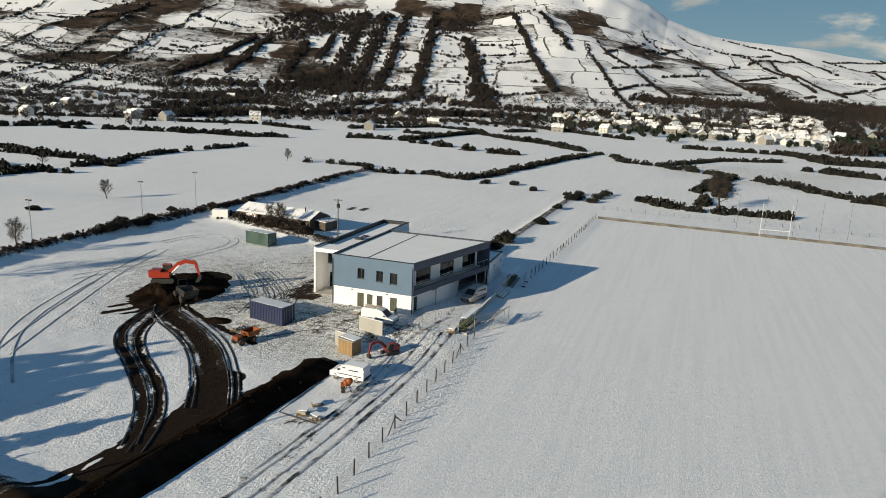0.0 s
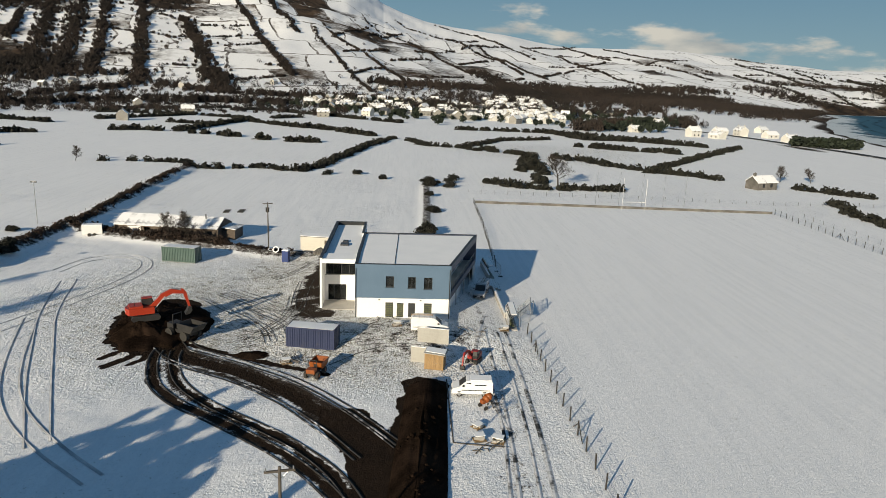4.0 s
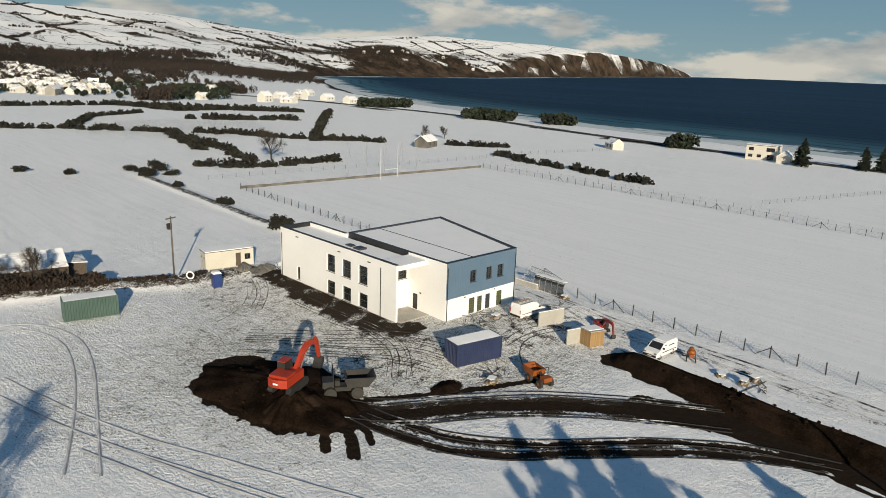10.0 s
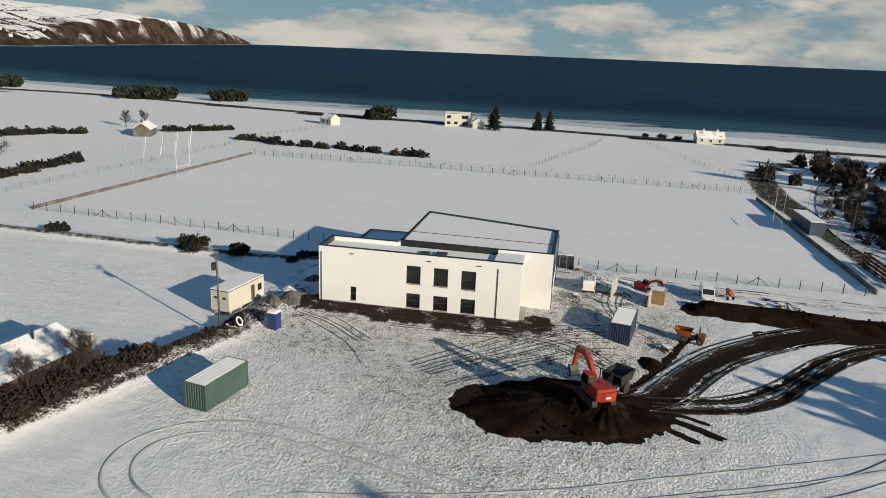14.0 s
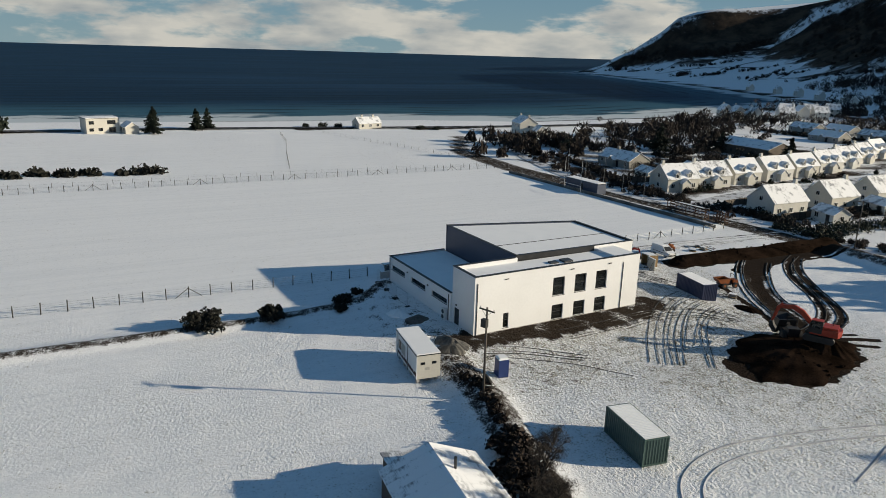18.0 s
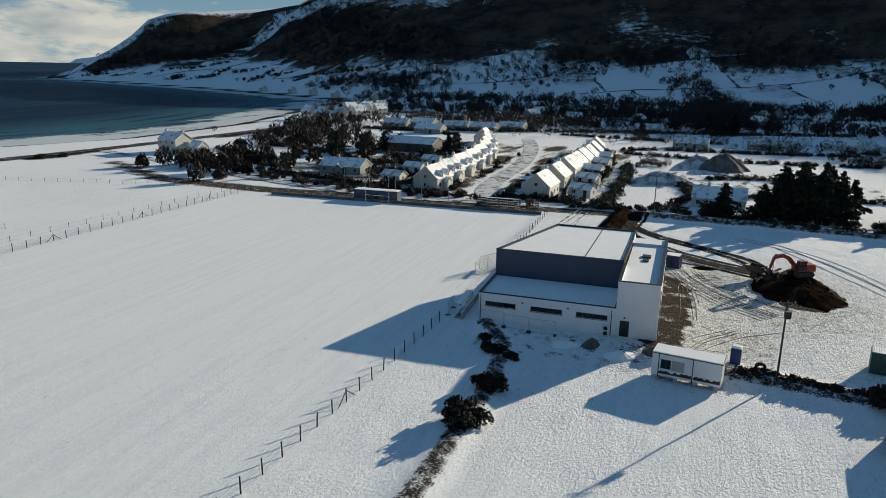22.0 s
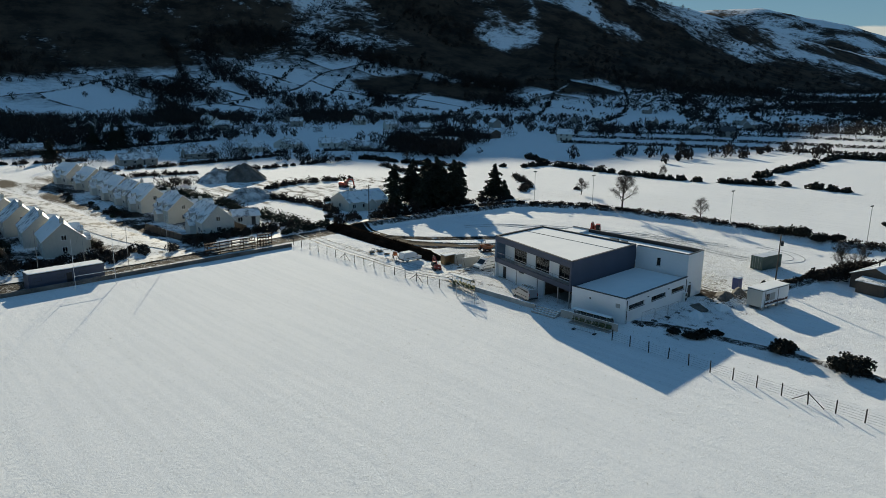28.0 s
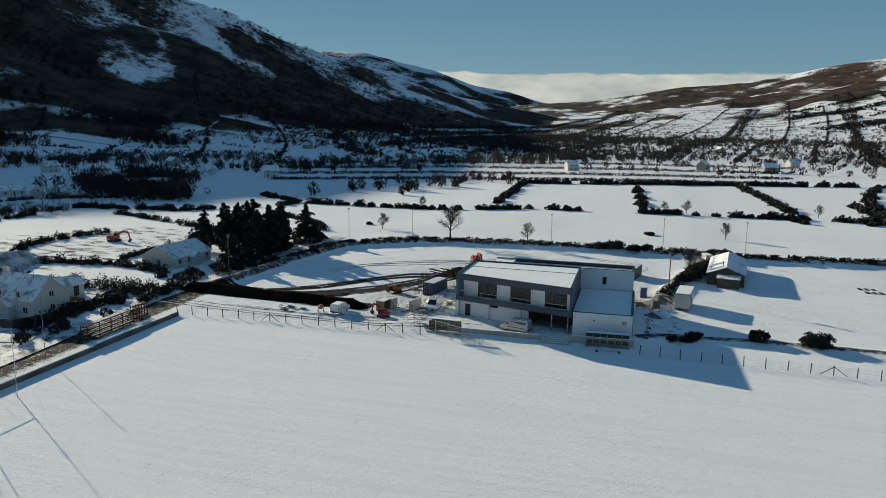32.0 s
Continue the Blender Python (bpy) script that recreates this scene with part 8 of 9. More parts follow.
for pts, w, n in (([(-372, -919), (-331, -818), (-324, -734), (-316, -655)], 11, 240), ([(-306, -916), (-287, -826), (-261, -745)], 3, 50), ([(-294, -882), (-350, -869)], 4, 24), ([(-396, -913), (-429, -895), (-442, -838)], 22, 180), ([(-196, -766), (-219, -744), (-232, -700), (-262, -665)], 16, 190),
                  ([(-322, -652), (-337, -613), (-275, -444)], 22, 260), ([(-521, -784), (-525, -712), (-564, -710)], 20, 150), ([(-568, -625), (-613, -612), (-648, -553)], 18, 180), ([(-551, -538), (-550, -474)], 16, 120), ([(-513, -849), (-499, -771)], 16, 90), ([(-431, -619), (-415, -554)], 14, 80),
                  ([(-198, -629), (-147, -467)], 18, 170), ([(-182, -255), (-217, -260), (-193, -213)], 10, 60), ([(-144, -217), (-132, -167)], 6, 40), ([(-729, -909), (-737, -853), (-736, -762)], 26, 160)):
    woods += wood(along(pts, w), n, rng, 9, 24, 4.0)
for pts, w, n in (([(1169, -1118), (1034, -1102), (927, -1111), (915, -1231), (863, -1293)], 24, 420), ([(706, -1224), (543, -1037), (443, -944), (337, -862)], 42, 620), ([(735, -1118), (801, -1343), (679, -1231)], 32, 260), ([(503, -815), (431, -798), (299, -704)], 22, 260), ([(240, -800), (120, -860), (-40, -880), (-150, -840)], 46, 520),
                  ([(382, -787), (316, -800)], 14, 60), ([(1110, -1030), (1150, -1045)], 9, 40), ([(846, -925), (856, -930)], 7, 30), ([(1330, -1140), (1420, -1210)], 12, 60)):
    woods += wood(along(pts, w), n, rng, 9, 22, 4.4)
for pts in ([(972, -989), (865, -1007), (831, -1062)], [(825, -917), (763, -963), (711, -1020), (642, -1101)], [(719, -899), (652, -944), (556, -1010)], [(608, -872), (565, -911), (464, -868)], [(380, -794), (322, -817)], [(1080, -1012), (1008, -1013)], [(788, -922), (790, -1003)], [(676, -892), (691, -997)], [(476, -869), (435, -875)]):
    woods += wood(along(pts, 3), int(length(pts) * 0.22), rng, 4.5, 20, 2.8)
woods += wood(along([(420, -480), (300, -560), (150, -600), (0, -560), (-150, -520), (-300, -440), (-420, -330)], 34), 620, rng, 9, 26, 4.4)
woods += wood(along([(260, -400), (180, -420), (60, -400), (-60, -420)], 16), 200, rng, 8, 30, 3.8)
woods += wood(along([(0, -330), (-30, -480), (-20, -650), (10, -780)], 12), 260, rng, 10, 20, 4.2)
woods += wood(along([(-130, -480), (-190, -640), (-260, -760)], 10), 200, rng, 10, 20, 4.2)
woods += wood(along([(116, -388), (46, -448), (-37, -495), (-133, -515)], 3), 110, rng, 11, 24, 3.8)
woods += wood(along([(150, -300), (60, -318), (-60, -340), (-140, -330)], 9), 160, rng, 8, 22, 3.6)
woods += wood(along([(-160, -250), (-140, -190), (-134, -170)], 7), 60, rng, 8, 26, 3.6)
woods += wood(along([(-817, -229), (-746, -136), (-673, -51)], 20), 160, rng, 8, 22, 4.0)
woods += wood(along([(-1019, -86), (-935, 36), (-870, 122)], 40), 140, rng, 8, 20, 4.0)
woods += wood(along([(-805, -600), (-880, -490), (-1016, -420), (-1101, -330)], 36), 300, rng, 9, 20, 4.4)
woods += wood(along([(-190, -120), (-240, -90), (-300, -60)], 16), 26, rng, 6, 26, 2.6)
woods += wood(along([(-320, -260), (-420, -170), (-560, -60), (-640, 60)], 30), 300, rng, 8, 22, 3.6)
woods += wood(along([(128, -70), (150, -82), (172, -92), (140, -112), (122, -100)], 7), 30, rng, 5.5, 46, 2.6)
woods += wood(along([(120, -130), (150, -160), (180, -210), (200, -290)], 14), 90, rng, 7, 30, 3.4)
many("bare_woods", woods, "wood", "leafless brown woods on the slopes and in the valley", (1.5, 3.3), 4, "woods", True)
dark = []
for pts, n in (([(264, 346), (280, 338), (294, 331)], 110), ([(264, 238), (272, 228), (280, 219)], 130), ([(282, 192), (294, 186)], 50), ([(237, 93), (243, 86)], 18)):
    dark += wood(along(pts, 3.0), n, rng, 5.4, 30, 2.4)
dark += wood(along([(-90, 730), (0, 640), (70, 560), (130, 560), (200, 620)], 42), 300, rng, 5.0, 34, 2.8)
dark += wood(along([(-60, 800), (40, 760), (140, 700), (220, 740)], 40), 200, rng, 5.5, 34, 2.8)
dark += wood(along([(170, 452), (186, 450), (205, 470), (235, 560), (252, 608)], 11), 90, rng, 6.5, 40, 3.0)
many("shelter_belt", dark, "needles", "dark evergreen shelter belts and garden trees", (0.5, 1.1), 6, "trees")


def bent_rod(g, a, d, length, r, rise, steps, rs):
    """A tapered limb in a few straight pieces that turns upwards; gives the points along it."""
    out = [a]
    for k in range(steps):
        d = (d + Vector((rs.gauss(0, 0.16), rs.gauss(0, 0.16), rise + rs.gauss(0, 0.08)))).normalized()
        b = a + d * length / steps
        g.rod(a, b, r * (1 - 0.8 * k / steps), r * (1 - 0.8 * (k + 1) / steps), 5 if r > 0.05 else 3)
        a = b
        out.append(a)
    return out, d


def bare_tree(x, y, h, label, seed, name="bare_tree"):
    rs = random.Random(seed)
    nr = np.random.RandomState(seed)
    t = thing(name, on_ground(x, y), label, "tree", "bare trees")
    stem = Geo()
    lean = Vector((rs.gauss(0, 0.05), rs.gauss(0, 0.05), 1)).normalized()
    bole, _ = bent_rod(stem, Vector((0, 0, -0.3)), lean, h * 0.86, h * 0.026, 0.25, 6, rs)
    part("trunk", stem, M["bark"], t)
    g, at = Geo(), []
    n = 13
    for k in range(n):
        f = 0.24 + 0.66 * k / (n - 1)
        i = min(5, int(f * 6))
        a = bole[i].lerp(bole[i + 1], f * 6 - i)
        az, up = k * 2.4 + rs.uniform(-0.4, 0.4), 0.45 + 0.9 * f
        L = h * (0.44 - 0.30 * f) * rs.uniform(0.8, 1.15)
        limb, _ = bent_rod(g, a, Vector((math.cos(az), math.sin(az), up)).normalized(), L, h * 0.011, 0.10, 4, rs)
        for p, q in zip(limb[1:], limb[2:] + [limb[-1]]):
            for _ in range(4):
                d = Vector((math.cos(az) * 0.6 + rs.gauss(0, 0.75), math.sin(az) * 0.6 + rs.gauss(0, 0.75), 0.55 + rs.gauss(0, 0.4))).normalized()
                spray, _ = bent_rod(g, p.lerp(q, rs.random()), d, L * rs.uniform(0.28, 0.5), h * 0.004, 0.08, 2, rs)
                at += spray[1:] + [spray[1].lerp(spray[2], rs.random()) for _ in range(3)]
    tagged(part("bough_spread", g, M["bark"], t), kind="stuff")
    at = np.repeat(np.array([tuple(p) for p in at]), 3, 0)
    at = at + nr.normal(size=at.shape) * h * 0.022
    spray = new("twig_spread", strand_mesh("twig_spread", at, nr.uniform(h * 0.05, h * 0.11, len(at)), M["twig"], nr, 0.04, 0.7))
    spray.parent = t
    tagged(spray, kind="stuff")
    return t


for i, (x, y, h) in enumerate(((-57, -25, 11.0), (-79, -54, 6.5), (-58, -3, 6.0), (-92, 52, 6.0), (63, 134, 11.5), (153, 160, 7.0), (165, 160, 6.5), (-104, 160, 6), (-29.5, 38.8, 6.6), (-33.5, 40, 5.4), (-140, -60, 5.5), (-150, 36, 5.5), (-153, 44, 6), (-160, 92, 5.5), (-100, -165, 6), (118, -80, 7), (100, -96, 6))):
    bare_tree(x, y, h, "leafless spreading tree standing in the snow", 50 + i)


def conifer(x, y, h, w, label, seed, ragged=0.25, full=False):
    rng = np.random.RandomState(seed)
    t = thing("conifer", on_ground(x, y), label, "tree", "conifers")
    part("trunk", Geo().rod((0, 0, -0.3), (0, 0, h * 0.96), h * 0.022, 0.03, 7), M["bark"], t)
    pts, boughs = [], Geo()
    tiers = int(h * 2.2)
    for k in range(tiers):
        f = k / tiers
        z = h * (0.10 + 0.88 * f)
        reach = w * ((1 - f ** 2.4) ** 0.9 * (0.55 + 0.45 * min(1.0, f * 3)) if full else (1 - f) ** 0.85) * (1 + ragged * rng.normal()) + 0.15
        for _ in range(int(5 + 4 * (1 - f))):
            a = rng.uniform(0, 6.28)
            L = reach * rng.uniform(0.6, 1.1)
            m = max(10, int(22 * L))
            u = rng.uniform(0.15, 1, m)
            pts.append(np.stack([L * u * np.cos(a) + rng.normal(size=m) * 0.16 * (0.4 + L * 0.2), L * u * np.sin(a) + rng.normal(size=m) * 0.16 * (0.4 + L * 0.2), z - 0.22 * L * u ** 2 + rng.normal(size=m) * 0.14], 1))
            boughs.rod((0, 0, z), (L * math.cos(a), L * math.sin(a), z - 0.2 * L), 0.03, 0.01, 3)
    p = np.concatenate(pts)
    crown = new("crown", leaf_mesh("crown", p, rng.uniform(0.15, 0.36, len(p)), M["needles"], rng, 0.3))
    crown.parent = t
    tagged(part("bough_layer", boughs, M["bark"], t), kind="stuff")
    return t


for i, (x, y, h, w) in enumerate(((-53, -68, 11, 4.4), (-57.5, -68, 5.5, 2.2), (227, 32, 11, 4.0), (238, 14, 9, 3.2), (241, 9, 9, 3.0))):
    conifer(x, y, h, w, "dark green fir tree standing alone", 200 + i)
for i, (x, y, h, w) in enumerate(((-20, -66, 9, 3.0), (-24, -67, 12, 3.4), (-28, -66, 13.4, 3.5), (-32, -65, 14, 3.5), (-36, -67, 13, 3.2), (-29, -73, 14, 3.7), (-34, -74, 14, 3.6), (-26, -77, 12, 3.3), (-31, -81, 13, 3.5), (-26, -84, 11.5, 3.2), (-36, -80, 12.5, 3.2), (-11.5, -66.5, 8.4, 2.5), (-40, -72, 10.5, 2.8))):
    conifer(x, y, h, w, "dark broad evergreen in the clump by the lane", 230 + i, 0.28, True)
for i, (x, y, h, w) in enumerate(((128, -136, 9, 4), (133, -141, 10, 4), (90, -160, 9, 4.2), (118, -158, 8, 3.6), (20, -262, 10, 4), (-20, -300, 14, 4.5), (-26, -306, 15, 5), (-14, -312, 13, 5))):
    conifer(x, y, h, w, "dark evergreen among the houses", 260 + i, 0.4)
for i, (x, y, r, h) in enumerate(((-15.5, -64, 3.2, 4.8), (-8, -65, 3.4, 5.2), (-2.5, -63.5, 2.6, 3.4), (-16, -60, 2.2, 2.0), (-20, -60.5, 2.2, 1.8), (-12, -62, 2.0, 1.6), (-38, -58, 2.2, 1.8), (-44, -57, 1.8, 1.5), (-8, -63, 2, 1.5), (-46, -66, 2.4, 2.2))):
    bush(x, y, r, h, "brown leafless scrub below the conifers", "scrub", 900, 60 + i, "scrub_bush")
hedge([(17.5, -68), (16.5, -90), (16, -120), (17, -150)], 4.2, 2.8, "tall clipped evergreen hedge beside the estate track", "needles", -0.6, 70, 120, 0.24)
hedge([(12, -66), (16, -64), (24, -64)], 3.0, 2.4, "tall clipped evergreen hedge at the lane corner", "needles", -0.6, 71, 120, 0.24)
hedge([(-10, -97), (-22, -98), (-30, -95)], 2.0, 1.8, "garden hedge behind the bungalow", "needles", -0.6, 72, 120, 0.24)
hedge([(84, -96), (88, -110), (92, -126)], 2.4, 2.2, "clipped evergreen hedge behind the gardens", "needles", -0.4, 73, 50, 0.45)

# gardens, hedges and rough ground round the estate
for i, (x, y, r, h) in enumerate(((141, -103, 4.0, 4.6), (135, -110, 4.2, 5.0), (150, -104, 3.6, 4.0), (157, -112, 3.6, 4.2), (162, -159, 4.4, 5.0), (170, -200, 5, 6), (123, -152, 4, 4.6), (188, -173, 3.6, 4), (128, -160, 3.6, 4.2), (82, -285, 5, 6), (146, -380, 5, 6), (116, -136, 3.6, 4.4), (96, -148, 3.4, 3.8), (100, -132, 3.4, 3.6), (176, -140, 3.8, 4.2))):
    bush(x, y, r, h, "dark overgrown shrubs among the gardens", "wood" if i % 3 else "needles", 1500, 120 + i, "shrubbery")
rs = random.Random(33)
for i in range(60):
    x, y = rs.choice((43, 45.5, 60.5, 62.5, 27, 30, 76, 79)) + rs.uniform(-1.2, 1.2), -76 - 92 * (i + rs.random()) / 60
    bush(x, y, rs.uniform(0.9, 1.9), rs.uniform(1.1, 2.6), "dark garden shrub between the estate houses", "needles" if i % 3 else "scrub", 320, 340 + i, "shrub")
for i, pts in enumerate(([(83, -70), (80, -92), (79, -112), (78, -140), (80, -165)], [(24, -70), (30, -71), (44, -70)], [(60, -67), (76, -69), (92, -76), (112, -82), (132, -88)], [(25, -95), (24, -118), (24, -150), (27, -178)], [(92, -100), (112, -104), (122, -110)], [(88, -124), (104, -122), (120, -124)], [(92, -176), (100, -200), (108, -228)],
                         [(128, -96), (142, -100), (160, -106)], [(150, -118), (166, -124), (180, -130)], [(136, -140), (154, -150), (172, -152)], [(150, -190), (166, -214), (176, -236)], [(110, -236), (140, -246), (170, -250)])):
    hedge(pts, 3.0, 2.3, "dark garden hedge between the houses", "gorse" if i % 2 else "wood", -0.3, 140 + i, 120, 0.26)
for i, pts in enumerate(([(4, -74), (-2, -82), (-4, -98), (0, -120)], [(-30, -92), (-44, -100), (-60, -104)], [(-46, -62), (-64, -66), (-84, -80), (-100, -100)], [(-10, -130), (-26, -136), (-44, -132)], [(-60, -104), (-72, -130), (-84, -160)], [(-22, -180), (6, -186), (22, -190)], [(-90, -190), (-60, -184), (-22, -180)], [(24, -205), (0, -212), (-30, -214), (-70, -222)], [(-16, -250), (20, -254), (60, -262)], [(-130, -200), (-110, -228), (-70, -236)])):
    hedge(pts, 3.2, 2.2, "brown leafless hedge along the yard and fields", "scrub" if i % 2 else "wood", 0.1, 160 + i, 70, 0.3)
for i, (x, y, r, h) in enumerate(((233, -46, 2.2, 2.4), (237, -40, 2.4, 2.6), (240, -33, 1.8, 1.8), (219, -80, 2.2, 2.0), (215, -86, 2.0, 1.8))):
    bush(x, y, r, h, "dark rounded shrub beside the seaside bungalow", "needles", 1300, 180 + i, "shrub")
rng = np.random.RandomState(19)
scrub = wood(along([(-36, -222), (-45, -210)], 5), 16, rng, 6.5, 44, 2.8) + wood(along([(-133, -203), (-149, -178)], 5), 20, rng, 7, 44, 2.8) + wood(along([(-103, -212), (-120, -200), (-154, -198)], 5), 34, rng, 6.5, 44, 2.8)
scrub += wood(along([(-61, -203), (-77, -177)], 3), 26, rng, 4, 40, 2.0) + wood(along([(-62, -246), (-67, -200)], 6), 16, rng, 7, 44, 3.0) + wood(along([(13, -164), (6, -153)], 2.5), 12, rng, 3.0, 40, 1.8)
scrub += wood(along([(60, -250), (110, -290), (160, -320), (190, -360)], 14), 90, rng, 5, 40, 2.6)
scrub += wood(along([(88, -80), (96, -110), (92, -140), (100, -180)], 4), 60, rng, 2.6, 40, 1.6)
scrub += wood(along([(28, -90), (27, -120), (27, -150), (30, -190)], 2.0), 50, rng, 2.2, 40, 1.3)
scrub += wood(along([(-60, -64), (-30, -66), (0, -68), (24, -68), (60, -65), (90, -66), (120, -76), (150, -88)], 2.2), 170, rng, 1.5, 40, 1.0)
scrub += wood(along([(105, -130), (140, -150), (170, -190), (190, -250)], 16), 120, rng, 4.0, 40, 2.4)
scrub += wood(along([(-50, -240), (10, -270), (70, -290), (150, -300)], 20), 160, rng, 5.5, 34, 3.0)
scrub += wood(along([(-130, -175), (-150, -210), (-200, -250), (-260, -262)], 14), 150, rng, 5.5, 34, 3.0)
scrub += wood(along([(120, -330), (60, -360), (-20, -370), (-110, -380), (-200, -360)], 12), 170, rng, 6, 30, 3.0)
many("garden_scrub", scrub, "wood", "leafless scrub and brambles round the gardens and fields", (0.5, 1.15), 9, "scrub", True)
# ---- houses ----
def dwelling(m, L, W, eaves, rise, walls, label, dormers=0, chimneys=(0.08,), near=True, porch=False, roof="patchy_snow", rows=1, group="houses", name="house", side_door=True):
    """A house with its ridge along x. Front is -y."""
    h = thing(name, m, label, "house", group)
    g = Geo()
    sec = [(-W / 2, -0.6), (W / 2, -0.6), (W / 2, eaves), (0, eaves + rise), (-W / 2, eaves)]
    g.put([(0, y, z) for y, z in sec] + [(L, y, z) for y, z in sec], [(0, 4, 3, 2, 1), (5, 6, 7, 8, 9), (0, 1, 6, 5), (1, 2, 7, 6), (4, 0, 5, 9), (2, 3, 8, 7), (3, 4, 9, 8)])
    body = part("wall", g, M[walls], h)
    over, t = 0.25, 0.16
    for s in (-1, 1):
        k = rise / (W / 2)
        y0, y1 = s * (W / 2 + over), 0.0
        z0, z1 = eaves - over * k + 0.02, eaves + rise + 0.02
        pts = [(-over, y0, z0), (L + over, y0, z0), (L + over, y1, z1), (-over, y1, z1)]
        top = [(x, y, z + t) for x, y, z in pts]
        part("roof", Geo().put(pts + top, [(3, 2, 1, 0), (4, 5, 6, 7), (0, 1, 5, 4), (1, 2, 6, 5), (2, 3, 7, 6), (3, 0, 4, 7)]), M[roof], h, "roof slope under patchy snow")
    for c in chimneys:
        x = L * c
        ch = part("chimney", Geo().box(x, x + 0.8, -0.35, 0.35, eaves + rise - 0.5, eaves + rise + 1.0), M[walls], h)
        part("chimney_pot", Geo().rod((x + 0.4, 0, eaves + rise + 1.0), (x + 0.4, 0, eaves + rise + 1.3), 0.12), M["brown_cladding"], ch)
    if not near:
        for s in (-1, 1):
            for r in range(rows):
                for i in range(2):
                    x = L * (0.3 + 0.4 * i)
                    y = s * W / 2
                    part("window", Geo().box(x - 0.5, x + 0.5, min(y, y + s * 0.03), max(y, y + s * 0.03), 0.9 + 2.6 * r, 2.1 + 2.6 * r), M["trim"], h)
        return h
    for s in (-1, 1):
        for r in range(rows):
            n = max(2, int(L / 3.2))
            for i in range(n):
                x = L * (i + 0.5) / n
                if r == 0 and i == n // 2 and s == -1:
                    part("door", Geo().box(x - 0.5, x + 0.5, -W / 2 - 0.04, -W / 2, 0, 2.05), M["door_red" if dormers == 1 else "trim"], h)
                    continue
                window(h, (pose(x - 0.6, -W / 2 - 0.09, 0.9 + 2.6 * r) if s < 0 else pose(x + 0.6, W / 2 + 0.09, 0.9 + 2.6 * r, 0, 0, 180)), 1.2, 1.2, 1, "soffit")
    for x, a in ((0, -90), (L, 90)):
        for z in ((0.9, 3.3) if eaves + rise > 6 else (0.9,)):
            if z < eaves + rise - 2.2:
                window(h, pose(x + (-0.09 if a < 0 else 0.09), 0.5 if a < 0 else -0.5, z, 0, 0, a), 1.0, 1.1, 1, "soffit")
    for i in range(dormers):
        x = L * (i + 0.75) / (dormers + 0.5)
        y0 = -W / 2 + 0.6
        zb = eaves + rise * 0.24
        d = Geo()
        sec = [(x - 0.65, eaves - 0.1), (x + 0.65, eaves - 0.1), (x + 0.65, zb + 0.5), (x, zb + 1.15), (x - 0.65, zb + 0.5)]
        dm = part("dormer", d.slab(sec, y0 - 0.55, 0.2 - W * 0.1), M[walls], h)
        for s in (-1, 1):
            a, b = (x + s * 0.85, zb + 0.33), (x, zb + 1.2)
            part("dormer_roof", Geo().slab([a, b, (b[0], b[1] + 0.12), (a[0], a[1] + 0.12)] if s < 0 else [b, a, (a[0], a[1] + 0.12), (b[0], b[1] + 0.12)], y0 - 0.75, 0.25 - W * 0.1), M[roof], dm)
        window(dm, pose(x - 0.45, y0 - 0.64, eaves + 0.2), 0.9, max(0.7, zb - eaves + 0.3), 1, "soffit")
    if porch:
        x = L * 0.5
        p = part("porch", Geo().slab([(x - 1.3, -0.3), (x + 1.3, -0.3), (x + 1.3, 2.3), (x, 3.4), (x - 1.3, 2.3)], -W / 2 - 1.4, -W / 2), M[walls], h)
        for s in (-1, 1):
            a, b = (x + s * 1.5, 2.15), (x, 3.45)
            part("porch_roof", Geo().slab([a, b, (b[0], b[1] + 0.12), (a[0], a[1] + 0.12)] if s < 0 else [b, a, (a[0], a[1] + 0.12), (b[0], b[1] + 0.12)], -W / 2 - 1.6, -W / 2 + 0.2), M[roof], p)
    return h


def at_house(x, y, turn, L):
    return on_ground(x, y, turn) @ pose(-L / 2, 0, 0)


# estate beyond the southern end of the pitch
proto = [dwelling(at_house(35.5, -78.5, 86, 11), 11, 7.6, 3.4, 3.4, "house_white", "white rendered house with dormers and a snowy roof", 2, (0.02,), porch=True, group="estate houses"),
         dwelling(at_house(35, -98, 87, 10), 10, 7.8, 3.4, 3.4, "house_cream", "cream rendered house with dormers and a snowy roof", 2, (0.03,), porch=True, group="estate houses")]
EST = [(34.5, -117, 74, 0), (34, -129, 75, 1), (33.5, -141, 76, 1), (33, -153, 78, 0), (33, -168, 80, 1), (34, -186, 84, 0), (67.5, -79, 250, 1), (68, -92, 250, 0), (68.5, -106, 252, 1), (69, -121, 254, 0), (70.5, -136, 254, 1), (73, -152, 256, 0), (77, -169, 258, 0), (82, -187, 262, 1), (88, -206, 264, 0)]
for x, y, turn, k in EST:
    copy_thing(proto[k], at_house(x, y, turn + 12, 11 - k))
shed = dwelling(at_house(24.5, -82, 165, 6.5), 6.5, 4.6, 2.3, 1.3, "house_white", "white single-storey annexe with a snowy roof", 0, (), group="estate outbuildings", name="annexe")
for x, y, turn in ((26, -104, 165), (27, -124, 168), (26.5, -143, 168), (82, -84, 170), (83, -104, 172), (84, -124, 172), (28, -163, 170)):
    copy_thing(shed, at_house(x, y, turn, 6.5))
bung = dwelling(at_house(104, -95, 178, 15), 15, 8.5, 2.6, 2.3, "house_grey", "grey rendered bungalow with a snow-covered roof", 0, (0.3, 0.8), porch=True, group="bungalows", name="bungalow")
